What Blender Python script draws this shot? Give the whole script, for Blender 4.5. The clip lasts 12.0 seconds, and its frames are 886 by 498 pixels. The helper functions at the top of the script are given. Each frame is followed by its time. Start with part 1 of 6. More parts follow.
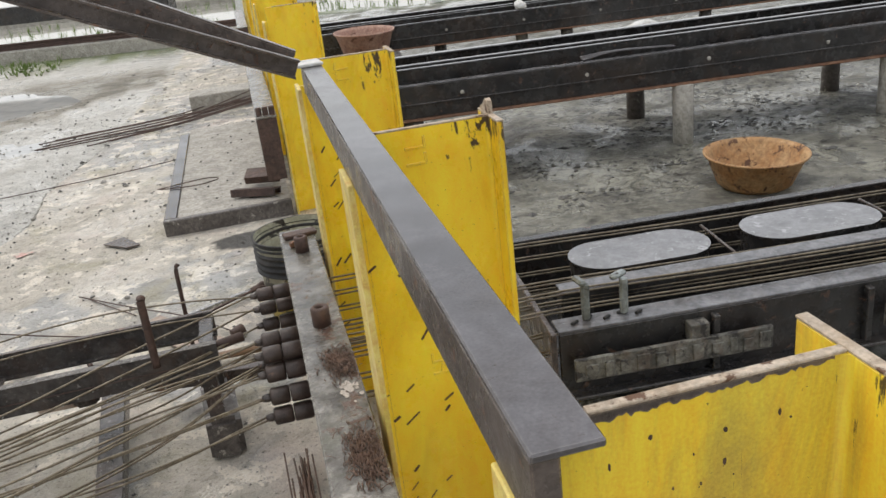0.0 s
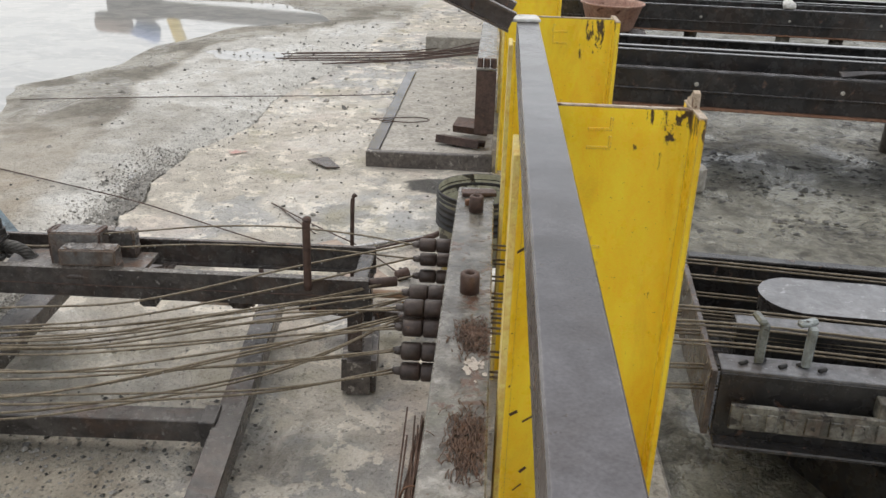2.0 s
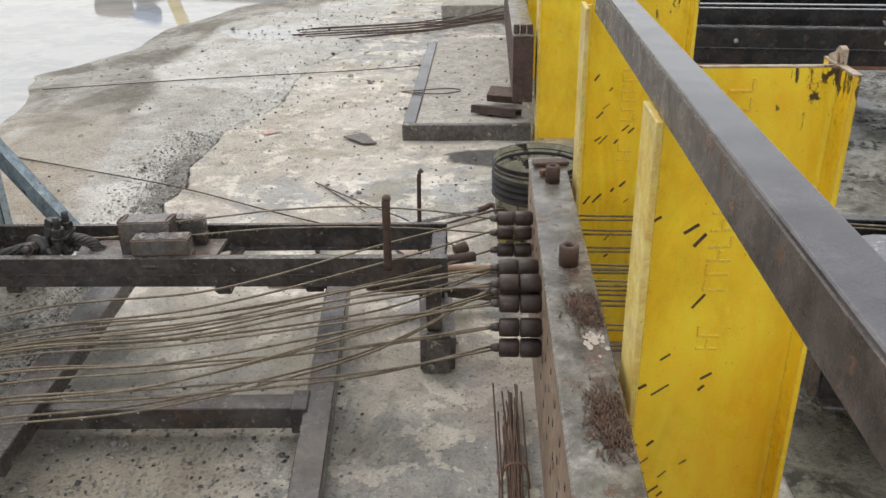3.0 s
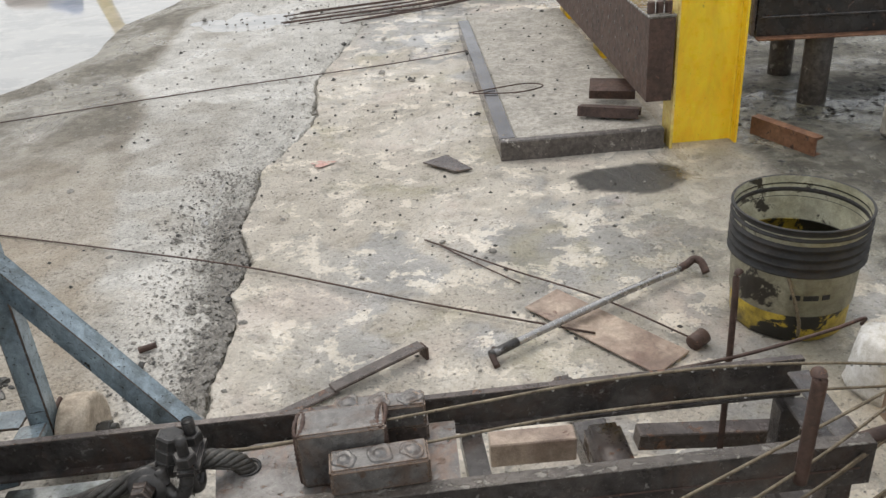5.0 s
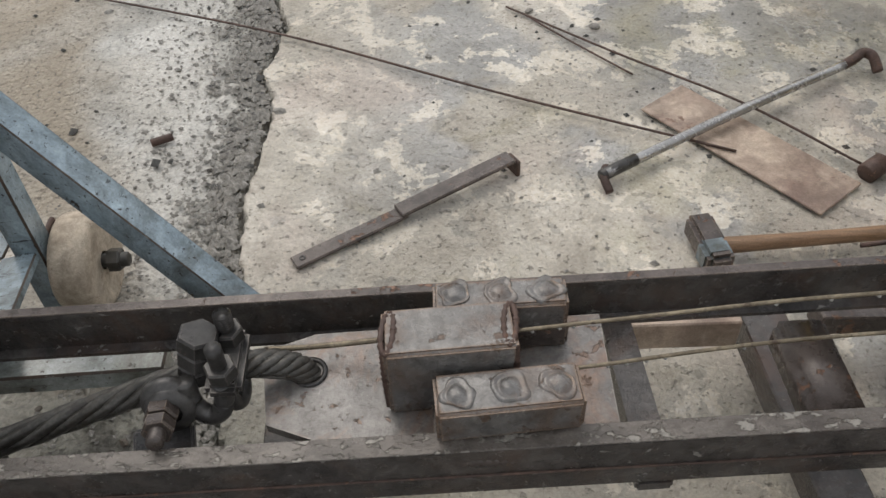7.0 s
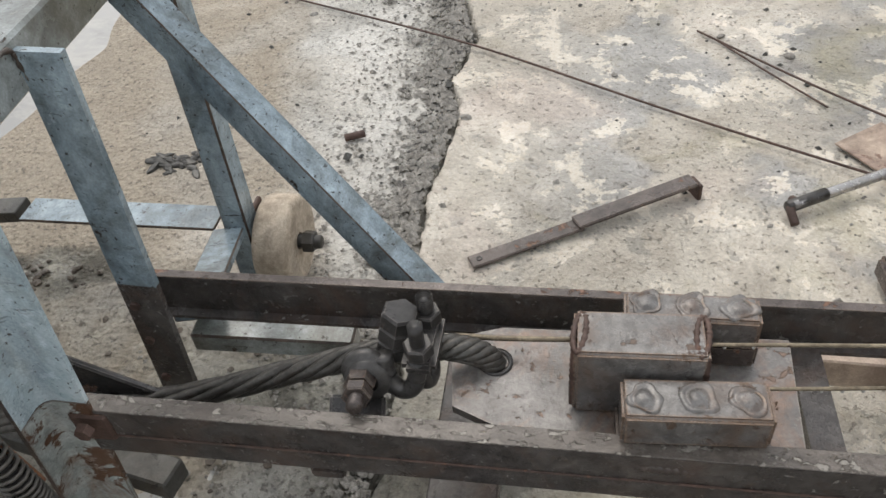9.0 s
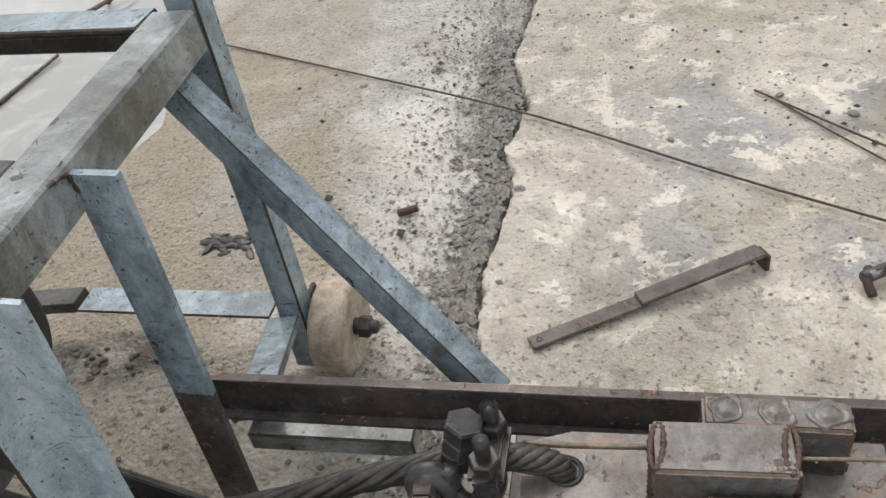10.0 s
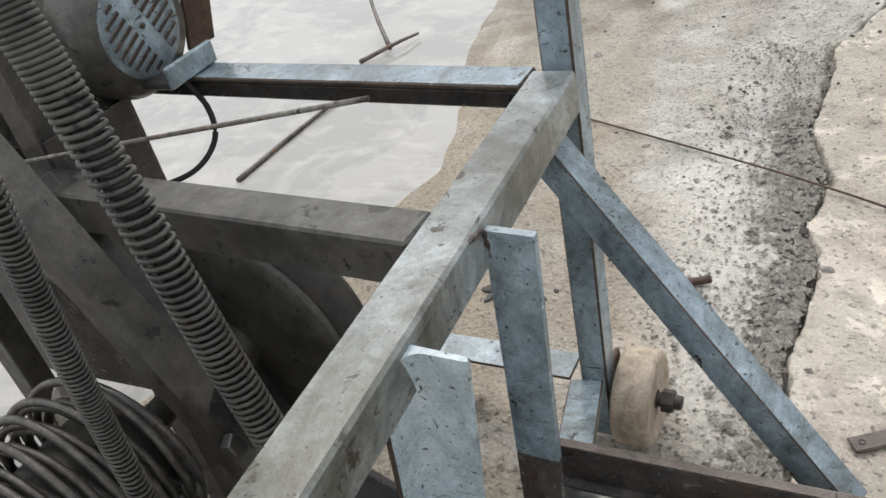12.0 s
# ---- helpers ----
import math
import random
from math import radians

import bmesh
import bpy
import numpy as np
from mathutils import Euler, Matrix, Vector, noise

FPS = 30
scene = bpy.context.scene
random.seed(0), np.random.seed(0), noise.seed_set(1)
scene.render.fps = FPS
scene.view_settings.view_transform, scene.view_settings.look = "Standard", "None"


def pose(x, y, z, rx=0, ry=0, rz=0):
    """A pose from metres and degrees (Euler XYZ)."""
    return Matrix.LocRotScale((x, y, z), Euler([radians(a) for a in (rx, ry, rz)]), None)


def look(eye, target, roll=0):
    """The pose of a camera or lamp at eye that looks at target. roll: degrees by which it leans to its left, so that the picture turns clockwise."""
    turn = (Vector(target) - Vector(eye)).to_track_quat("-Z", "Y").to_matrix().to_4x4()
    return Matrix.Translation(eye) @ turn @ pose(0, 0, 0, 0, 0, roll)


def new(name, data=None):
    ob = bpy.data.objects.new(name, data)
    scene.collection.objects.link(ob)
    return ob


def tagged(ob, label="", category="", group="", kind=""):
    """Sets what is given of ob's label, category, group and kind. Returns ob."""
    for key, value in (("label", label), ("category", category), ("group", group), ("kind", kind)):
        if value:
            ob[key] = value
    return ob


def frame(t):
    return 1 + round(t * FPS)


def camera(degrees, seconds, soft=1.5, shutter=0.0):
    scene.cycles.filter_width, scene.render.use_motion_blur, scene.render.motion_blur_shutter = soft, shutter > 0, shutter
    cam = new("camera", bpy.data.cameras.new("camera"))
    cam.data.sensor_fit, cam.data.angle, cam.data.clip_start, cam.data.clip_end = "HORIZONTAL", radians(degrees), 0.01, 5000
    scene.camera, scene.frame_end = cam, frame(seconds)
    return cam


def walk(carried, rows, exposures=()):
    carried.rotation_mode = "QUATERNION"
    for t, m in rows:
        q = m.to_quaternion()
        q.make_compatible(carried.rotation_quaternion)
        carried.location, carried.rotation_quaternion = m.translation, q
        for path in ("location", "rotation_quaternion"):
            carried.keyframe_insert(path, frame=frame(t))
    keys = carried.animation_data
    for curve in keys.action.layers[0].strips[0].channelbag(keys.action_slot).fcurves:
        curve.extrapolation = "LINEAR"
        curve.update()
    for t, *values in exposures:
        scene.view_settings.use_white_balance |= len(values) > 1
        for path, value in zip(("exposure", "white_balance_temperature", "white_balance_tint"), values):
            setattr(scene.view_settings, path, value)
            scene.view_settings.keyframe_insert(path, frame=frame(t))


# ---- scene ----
cam = camera(55.9, 12.0, soft=1.5)
PATH = [
    (0, (0.032, -0.023, 1.676), (0.407, 1.796, 0.935), -6.8),
    (0.5, (0.155, 0.137, 1.718), (0.409, 1.993, 1.018), -5.7),
    (0.7, (0.186, 0.166, 1.737), (0.282, 2.045, 1.058), -6.5),
    (1, (0.202, 0.175, 1.739), (0.211, 2.075, 1.116), -6.3),
    (1.5, (0.203, 0.147, 1.735), (0.154, 2.044, 1.103), -6.7),
    (1.7, (0.179, 0.132, 1.696), (0.107, 2.001, 0.985), -3.4),
    (2, (0.138, 0.12, 1.633), (0.04, 1.954, 0.841), 1.7),
    (2.2, (0.104, 0.102, 1.623), (-0.034, 1.928, 0.820), 3.0),
    (2.5, (0.049, 0.106, 1.612), (-0.139, 1.927, 0.807), 2.4),
    (2.7, (-0.008, 0.113, 1.620), (-0.192, 1.923, 0.789), 1.1),
    (3, (-0.11, 0.154, 1.624), (-0.214, 1.959, 0.768), -1.1),
    (3.2, (-0.171, 0.266, 1.620), (-0.272, 2.042, 0.706), -2.5),
    (3.5, (-0.342, 0.432, 1.624), (-0.543, 2.226, 0.764), -3.5),
    (3.7, (-0.452, 0.631, 1.62), (-0.695, 2.456, 0.837), -6.9),
    (5.3, (-1.147, 1.592, 1.539), (-1.078, 3.304, 0.508), -3.7),
    (5.5, (-1.179, 1.743, 1.495), (-1.204, 3.412, 0.394), -4.9),
    (6, (-1.222, 1.974, 1.4), (-1.298, 3.43, 0.031), -2.7),
    (6.5, (-1.234, 2.007, 1.376), (-1.265, 3.403, -0.056), -3.5),
    (8.3, (-1.247, 1.977, 1.387), (-1.357, 3.378, -0.036), -4.9),
    (8.5, (-1.263, 1.972, 1.383), (-1.407, 3.363, -0.047), -5.1),
    (9, (-1.314, 1.942, 1.401), (-1.682, 3.343, 0.023), -7.0),
    (9.3, (-1.351, 1.931, 1.414), (-1.835, 3.343, 0.083), -6.3),
    (9.5, (-1.367, 1.932, 1.425), (-1.898, 3.35, 0.118), -6.8),
    (9.8, (-1.352, 1.972, 1.429), (-1.872, 3.392, 0.120), -9.1),
    (10, (-1.343, 2.029, 1.435), (-1.831, 3.48, 0.149), -11.1),
    (10.3, (-1.344, 2.115, 1.421), (-1.789, 3.552, 0.104), -14.2),
    (10.5, (-1.348, 2.159, 1.414), (-1.778, 3.556, 0.049), -16.7),
    (10.8, (-1.378, 2.213, 1.432), (-1.807, 3.554, 0.012), -18.2),
    (11, (-1.408, 2.203, 1.416), (-1.917, 3.568, 0.046), -17.8),
    (11.4, (-1.495, 2.159, 1.445), (-2.175, 3.514, 0.14), -15.5),
    (11.5, (-1.495, 2.135, 1.45), (-2.25, 3.498, 0.197), -15.9),
    (11.7, (-1.495, 2.094, 1.504), (-2.363, 3.413, 0.276), -14.2),
    (12, (-1.605, 1.994, 1.484), (-2.523, 3.373, 0.364), -14.0),
]
walk(cam, [(t, look(eye, target, roll)) for t, eye, target, roll in PATH],
     [(0.0, 0.14), (0.5, 0.24), (1.0, 0.13), (1.5, 0.05), (2.0, 0.1), (3.5, 0.16), (5.5, 0.03), (6.0, -0.05), (6.5, -0.06), (8.5, 0.2), (9.5, 0.28), (10.5, 0.15), (11.5, 0.17), (12.0, 0.3)])

# ---- light: an overcast, wet day ----
world = bpy.data.worlds.new("overcast_sky")
world.use_nodes = True
scene.world = world
wn = world.node_tree
wn.nodes.clear()
sky = wn.nodes.new("ShaderNodeTexSky")
sky.sky_type = 'NISHITA'
sky.sun_disc = False
sky.sun_elevation, sky.sun_rotation = radians(58), radians(-35)
sky.air_density, sky.dust_density = 1.4, 4.0
grey = wn.nodes.new("ShaderNodeMix")
grey.data_type = 'RGBA'
grey.inputs[0].default_value = 0.72
grey.inputs[7].default_value = (9.5, 9.65, 9.95, 1)
bgd = wn.nodes.new("ShaderNodeBackground")
bgd.inputs[1].default_value = 0.122
wout = wn.nodes.new("ShaderNodeOutputWorld")
wn.links.new(sky.outputs[0], grey.inputs[6])
wn.links.new(grey.outputs[2], bgd.inputs[0])
wn.links.new(bgd.outputs[0], wout.inputs[0])

sun_data = bpy.data.lights.new("sun", 'SUN')
sun_data.energy, sun_data.angle, sun_data.color = 0.9, radians(40), (1.0, 0.97, 0.92)
sun = new("sun", sun_data)
sun.matrix_basis = look((-4, 7, 12), (0, 0, 0))


# ---- materials ----
def links(nt, *pairs):
    for a, b in pairs:
        nt.links.new(a, b)


def ramp(nt, fac, stops):
    n = nt.nodes.new("ShaderNodeValToRGB")
    while len(n.color_ramp.elements) < len(stops):
        n.color_ramp.elements.new(0.5)
    for e, (p, c) in zip(n.color_ramp.elements, stops):
        e.position = p
        e.color = (*c, 1) if len(c) == 3 else c
    nt.links.new(fac, n.inputs[0])
    return n.outputs[0]


def noisy(nt, vec, scale, detail=4.0, rough=0.55, dist=0.0, stretch=None):
    n = nt.nodes.new("ShaderNodeTexNoise")
    n.inputs["Scale"].default_value = scale
    n.inputs["Detail"].default_value = detail
    n.inputs["Roughness"].default_value = rough
    n.inputs["Distortion"].default_value = dist
    if stretch:
        m = nt.nodes.new("ShaderNodeMapping")
        m.inputs["Scale"].default_value = stretch
        nt.links.new(vec, m.inputs[0])
        vec = m.outputs[0]
    nt.links.new(vec, n.inputs["Vector"])
    return n.outputs[0]


def mixed(nt, fac, a, b, mode='MIX'):
    n = nt.nodes.new("ShaderNodeMix")
    n.data_type, n.blend_type = 'RGBA', mode
    for sock, v in ((n.inputs[0], fac), (n.inputs[6], a), (n.inputs[7], b)):
        if isinstance(v, (int, float)):
            sock.default_value = v
        elif isinstance(v, tuple):
            sock.default_value = (*v, 1)
        else:
            nt.links.new(v, sock)
    return n.outputs[2]


def calc(nt, op, a, b=0.0, clamp=False):
    n = nt.nodes.new("ShaderNodeMath")
    n.operation, n.use_clamp = op, clamp
    for sock, v in ((n.inputs[0], a), (n.inputs[1], b)):
        if isinstance(v, (int, float)):
            sock.default_value = v
        else:
            nt.links.new(v, sock)
    return n.outputs[0]


def blank(name):
    m = bpy.data.materials.new(name)
    m.use_nodes = True
    nt = m.node_tree
    b = nt.nodes["Principled BSDF"]
    tc = nt.nodes.new("ShaderNodeTexCoord")
    return m, nt, b, tc.outputs["Object"]


def bumped(nt, b, height, strength=0.3, distance=0.004):
    n = nt.nodes.new("ShaderNodeBump")
    n.inputs["Strength"].default_value = strength
    n.inputs["Distance"].default_value = distance
    links(nt, (height, n.inputs["Height"]), (n.outputs[0], b.inputs["Normal"]))


def worn(name, base, second, chip, chips=0.62, scale=6.0, rough=(0.35, 0.7), metal=0.0, bump=0.25, chip_scale=22.0,
         stain=(0.1, 0.07, 0.045), stains=0.25, stretch=None, edge=None, edge_width=0.005, grime=0.5, top_wear=0.0, scratch=0.0, fleck_at=0.69):
    """A painted or bare surface: broad variation, stains, grime, small chips, grain, and worn edges where edge has a colour."""
    m, nt, b, vec = blank(name)
    broad = noisy(nt, vec, scale, 6, 0.62, 0.3, stretch)
    col = mixed(nt, ramp(nt, broad, [(0.36, (0, 0, 0)), (0.64, (1, 1, 1))]), base, second)
    patch = noisy(nt, vec, scale * 4.3, 9, 0.7, 0.5, stretch)
    col = mixed(nt, grime, col, ramp(nt, patch, [(0.34, (0.16, 0.15, 0.14)), (0.5, (0.5, 0.5, 0.5)), (0.68, (0.86, 0.86, 0.87))]), 'OVERLAY')
    st = ramp(nt, noisy(nt, vec, scale * 0.7, 9, 0.72, 0.8, stretch), [(0.48, (0, 0, 0)), (0.66, (1, 1, 1))])
    col = mixed(nt, calc(nt, 'MULTIPLY', st, stains), col, stain)
    chip_noise = noisy(nt, vec, chip_scale, 7, 0.68, 0.4, stretch)
    if top_wear:
        sep = nt.nodes.new("ShaderNodeSeparateXYZ")
        nt.links.new(vec, sep.inputs[0])
        hi = nt.nodes.new("ShaderNodeMapRange")
        hi.inputs[1].default_value, hi.inputs[2].default_value = 1.12, 1.28
        hi.inputs[3].default_value, hi.inputs[4].default_value = 0.0, top_wear
        nt.links.new(sep.outputs[2], hi.inputs[0])
        rt = nt.nodes.new("ShaderNodeMapRange")
        rt.inputs[1].default_value, rt.inputs[2].default_value = 0.36, 0.46
        nt.links.new(sep.outputs[0], rt.inputs[0])
        chip_noise = calc(nt, 'ADD', chip_noise, calc(nt, 'MULTIPLY', hi.outputs[0], rt.outputs[0]))
    ch = ramp(nt, chip_noise, [(chips, (0, 0, 0)), (chips + 0.03, (1, 1, 1))])
    fleck = ramp(nt, noisy(nt, vec, chip_scale * 4.7, 4, 0.6), [(fleck_at, (0, 0, 0)), (fleck_at + 0.03, (0.85, 0.85, 0.85))])
    ch = calc(nt, 'MAXIMUM', ch, fleck)
    if scratch:
        tick = ramp(nt, noisy(nt, vec, 1.0, 5, 0.7, 0.6, (22, 22, 95)), [(0.61, (0, 0, 0)), (0.65, (1, 1, 1))])
        tick = calc(nt, 'MULTIPLY', tick, ramp(nt, noisy(nt, vec, 7.0, 3, 0.5), [(0.45, (0, 0, 0)), (0.58, (1, 1, 1))]))
        ch = calc(nt, 'MAXIMUM', ch, calc(nt, 'MULTIPLY', tick, scratch))
    col = mixed(nt, ch, col, chip)
    if edge:
        bev = nt.nodes.new("ShaderNodeBevel")
        bev.samples = 4
        bev.inputs[0].default_value = edge_width
        geo = nt.nodes.new("ShaderNodeNewGeometry")
        dot = nt.nodes.new("ShaderNodeVectorMath")
        dot.operation = 'DOT_PRODUCT'
        links(nt, (bev.outputs[0], dot.inputs[0]), (geo.outputs["Normal"], dot.inputs[1]))
        worn_edge = calc(nt, 'MULTIPLY', calc(nt, 'SUBTRACT', 1.0, dot.outputs["Value"]), calc(nt, 'ADD', calc(nt, 'MULTIPLY', patch, 5.0), -1.2))
        col = mixed(nt, ramp(nt, worn_edge, [(0.05, (0, 0, 0)), (0.16, (0.9, 0.9, 0.9))]), col, edge)
    grain = noisy(nt, vec, 260, 3, 0.6)
    col = mixed(nt, 0.25, col, ramp(nt, grain, [(0.3, (0.22, 0.22, 0.22)), (0.7, (0.8, 0.8, 0.8))]), 'OVERLAY')
    r = nt.nodes.new("ShaderNodeMapRange")
    r.inputs["From Min"].default_value, r.inputs["From Max"].default_value = 0.3, 0.7
    r.inputs["To Min"].default_value, r.inputs["To Max"].default_value = rough
    links(nt, (col, b.inputs["Base Color"]), (noisy(nt, vec, scale * 2.3, 7, 0.68), r.inputs[0]), (r.outputs[0], b.inputs["Roughness"]))
    b.inputs["Metallic"].default_value = metal
    h = calc(nt, 'ADD', calc(nt, 'MULTIPLY', ch, -0.6), calc(nt, 'ADD', calc(nt, 'MULTIPLY', grain, 0.25), calc(nt, 'ADD', calc(nt, 'MULTIPLY', broad, 0.5), calc(nt, 'MULTIPLY', patch, 0.5))))
    bumped(nt, b, h, bump, 0.003)
    return m


YELLOW = worn("yellow_paint", (0.91, 0.575, 0.02), (0.98, 0.72, 0.04), (0.07, 0.045, 0.022), 0.69, 5, (0.18, 0.45), 0, 0.14, 26,
              (0.42, 0.22, 0.012), 0.36, (1, 1, 0.4), (0.3, 0.2, 0.12), 0.003, 0.28, 0.2)
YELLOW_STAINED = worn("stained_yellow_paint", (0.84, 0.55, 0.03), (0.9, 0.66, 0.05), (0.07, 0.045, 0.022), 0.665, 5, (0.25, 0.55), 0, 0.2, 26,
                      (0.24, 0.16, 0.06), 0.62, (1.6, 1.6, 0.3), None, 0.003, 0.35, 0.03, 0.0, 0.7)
YELLOW_PALE = worn("faded_yellow_edge", (0.68, 0.5, 0.1), (0.74, 0.58, 0.22), (0.2, 0.1, 0.04), 0.66, 7, (0.4, 0.7), 0, 0.2, 30)
CHIPPED = worn("bare_rolled_edge", (0.36, 0.27, 0.18), (0.5, 0.42, 0.33), (0.12, 0.06, 0.03), 0.58, 20, (0.5, 0.8), 0.2, 0.4)
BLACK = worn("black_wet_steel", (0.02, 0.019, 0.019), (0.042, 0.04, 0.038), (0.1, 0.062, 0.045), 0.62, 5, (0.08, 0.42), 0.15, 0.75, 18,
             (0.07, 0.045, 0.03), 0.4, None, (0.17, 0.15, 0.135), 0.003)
TUBE = worn("grey_mill_steel", (0.07, 0.065, 0.065), (0.13, 0.122, 0.125), (0.065, 0.05, 0.04), 0.64, 3, (0.07, 0.28), 0.4, 0.16, 14,
            (0.07, 0.055, 0.045), 0.65, None, (0.25, 0.23, 0.22), 0.003, 0.35)
BROWN = worn("brown_weathered_steel", (0.06, 0.047, 0.041), (0.12, 0.098, 0.086), (0.17, 0.09, 0.055), 0.6, 8, (0.1, 0.5), 0.2, 0.7, 24,
             (0.03, 0.026, 0.023), 0.6, None, (0.22, 0.17, 0.13), 0.003)
RUST = worn("rusty_steel", (0.15, 0.068, 0.036), (0.24, 0.125, 0.07), (0.05, 0.03, 0.022), 0.6, 9, (0.55, 0.85), 0.15, 0.5, 30)
RUST_DARK = worn("dark_rust", (0.055, 0.034, 0.027), (0.1, 0.06, 0.046), (0.15, 0.08, 0.05), 0.62, 14, (0.45, 0.75), 0.2, 0.4, 40)
WET_IRON = worn("wet_scaly_iron", (0.04, 0.036, 0.034), (0.095, 0.086, 0.079), (0.24, 0.225, 0.205), 0.63, 9, (0.05, 0.38), 0.15, 0.95, 42,
                (0.1, 0.06, 0.042), 0.6, None, None, 0.004, 0.6)
GRIP = worn("black_brown_grip", (0.036, 0.026, 0.022), (0.075, 0.053, 0.044), (0.13, 0.08, 0.055), 0.64, 14, (0.3, 0.6), 0.2, 0.4, 40)
LIMED = worn("lime_splash", (0.36, 0.31, 0.26), (0.52, 0.46, 0.4), (0.2, 0.17, 0.14), 0.55, 30, (0.5, 0.8))
EARTH = worn("wet_dark_earth", (0.06, 0.048, 0.035), (0.125, 0.1, 0.075), (0.03, 0.025, 0.02), 0.6, 14, (0.4, 0.8), 0, 0.8, 40)
PLATE = worn("scraped_oily_plate", (0.075, 0.072, 0.068), (0.155, 0.148, 0.14), (0.2, 0.11, 0.065), 0.62, 9, (0.14, 0.45), 0.25, 0.35, 20,
             (0.2, 0.1, 0.055), 0.45, None, (0.33, 0.3, 0.26), 0.004, 0.3)
ANCHOR = worn("wet_scaly_rust", (0.075, 0.066, 0.054), (0.23, 0.215, 0.19), (0.12, 0.075, 0.055), 0.58, 10, (0.08, 0.42), 0.1, 0.45, 12,
              (0.085, 0.085, 0.055), 0.6, None, (0.3, 0.27, 0.23), 0.004, 0.7)
ANCHOR_SIDE = worn("tan_rusted_side", (0.2, 0.135, 0.09), (0.32, 0.235, 0.165), (0.1, 0.05, 0.03), 0.6, 6, (0.5, 0.8), 0.05, 0.4, 16)
BLUE = worn("chalky_blue_grey_paint", (0.125, 0.165, 0.19), (0.31, 0.38, 0.415), (0.035, 0.03, 0.026), 0.64, 5.0, (0.05, 0.3), 0.05, 0.3, 21,
            (0.06, 0.062, 0.05), 0.9, (1, 1, 0.8), None, 0.008, 0.5, scratch=0.9, fleck_at=0.635)
PALE_BLUE = worn("pale_pitted_blue_paint", (0.36, 0.45, 0.49), (0.56, 0.65, 0.68), (0.07, 0.05, 0.038), 0.66, 6.0, (0.1, 0.35), 0.0, 0.35, 26,
                 (0.2, 0.17, 0.12), 0.6, (1, 1, 0.5), None, 0.008, 0.4, scratch=0.5, fleck_at=0.63)
RUSTED_BLUE = worn("rust_eaten_blue_paint", (0.26, 0.3, 0.29), (0.42, 0.45, 0.43), (0.11, 0.055, 0.03), 0.53, 9, (0.2, 0.55), 0.05, 0.5, 13,
                   (0.2, 0.1, 0.045), 0.8, None, (0.09, 0.05, 0.03), 0.008, 0.5, scratch=0.7)
GREEN_GREY = worn("dirty_green_grey_paint", (0.115, 0.118, 0.095), (0.3, 0.325, 0.32), (0.05, 0.038, 0.028), 0.63, 4.0, (0.05, 0.3), 0.05, 0.32, 22,
                  (0.07, 0.064, 0.045), 0.95, None, None, 0.008, 0.6, scratch=0.8, fleck_at=0.645)
CHIPPED_EDGE = worn("paint_worn_off_edge", (0.04, 0.032, 0.026), (0.09, 0.062, 0.045), (0.17, 0.16, 0.14), 0.6, 18, (0.3, 0.6), 0.1, 0.5, 30)
GREASY = worn("greasy_black_iron", (0.036, 0.034, 0.032), (0.085, 0.08, 0.075), (0.12, 0.075, 0.05), 0.65, 11, (0.22, 0.5), 0.35, 0.3, 30,
              (0.018, 0.016, 0.015), 0.6, None, (0.17, 0.15, 0.135), 0.003, 0.4)
OILY = worn("oily_machine_grey", (0.034, 0.033, 0.029), (0.085, 0.082, 0.073), (0.022, 0.02, 0.018), 0.6, 8, (0.3, 0.6), 0.2, 0.35, 22)
# Paler than the black walls: sky reflected in wet tops, put into base colour.
SHEEN_TOP = worn("wet_flange_painted_sheen", (0.075, 0.073, 0.075), (0.16, 0.157, 0.16), (0.3, 0.3, 0.31), 0.64, 12, (0.03, 0.14), 0.0, 0.25, 26)
# The lid's grey includes the bright sky it reflects.
LID = worn("rain_spotted_lid_sky_sheen", (0.14, 0.138, 0.14), (0.22, 0.217, 0.22), (0.32, 0.32, 0.325), 0.6, 9, (0.05, 0.3), 0.0, 0.25, 24, (0.12, 0.115, 0.11), 0.5, grime=0.35)
CRUST = worn("mortar_crusted_steel", (0.07, 0.066, 0.055), (0.2, 0.19, 0.16), (0.035, 0.03, 0.026), 0.55, 14, (0.4, 0.7), 0.0, 0.7, 22, (0.12, 0.07, 0.045), 0.6, grime=0.8)
STAINED = worn("stained_plinth_edge", (0.07, 0.06, 0.052), (0.13, 0.112, 0.098), (0.34, 0.31, 0.27), 0.6, 9, (0.25, 0.6), 0.0, 0.5, 16, (0.04, 0.033, 0.03), 0.5, grime=0.8)
PINK_PLATE = worn("rust_pink_plate", (0.19, 0.125, 0.095), (0.47, 0.375, 0.29), (0.17, 0.1, 0.07), 0.64, 4.2, (0.25, 0.6), 0.1, 0.25, 9, (0.15, 0.1, 0.078), 0.75)
BRIGHT_ROD = worn("rubbed_bright_steel", (0.32, 0.31, 0.3), (0.46, 0.45, 0.43), (0.16, 0.11, 0.09), 0.66, 14, (0.15, 0.35), 0.6, 0.2, 20, grime=0.2)
CONCRETE = worn("old_concrete", (0.3, 0.28, 0.24), (0.42, 0.39, 0.34), (0.2, 0.185, 0.16), 0.6, 8, (0.6, 0.9), 0, 0.5, 30, (0.16, 0.15, 0.12), 0.4)
WOOD = worn("handle_wood", (0.19, 0.11, 0.06), (0.28, 0.175, 0.1), (0.12, 0.06, 0.03), 0.66, 10, (0.4, 0.65), 0, 0.3, 30, stretch=(0.2, 3, 3))
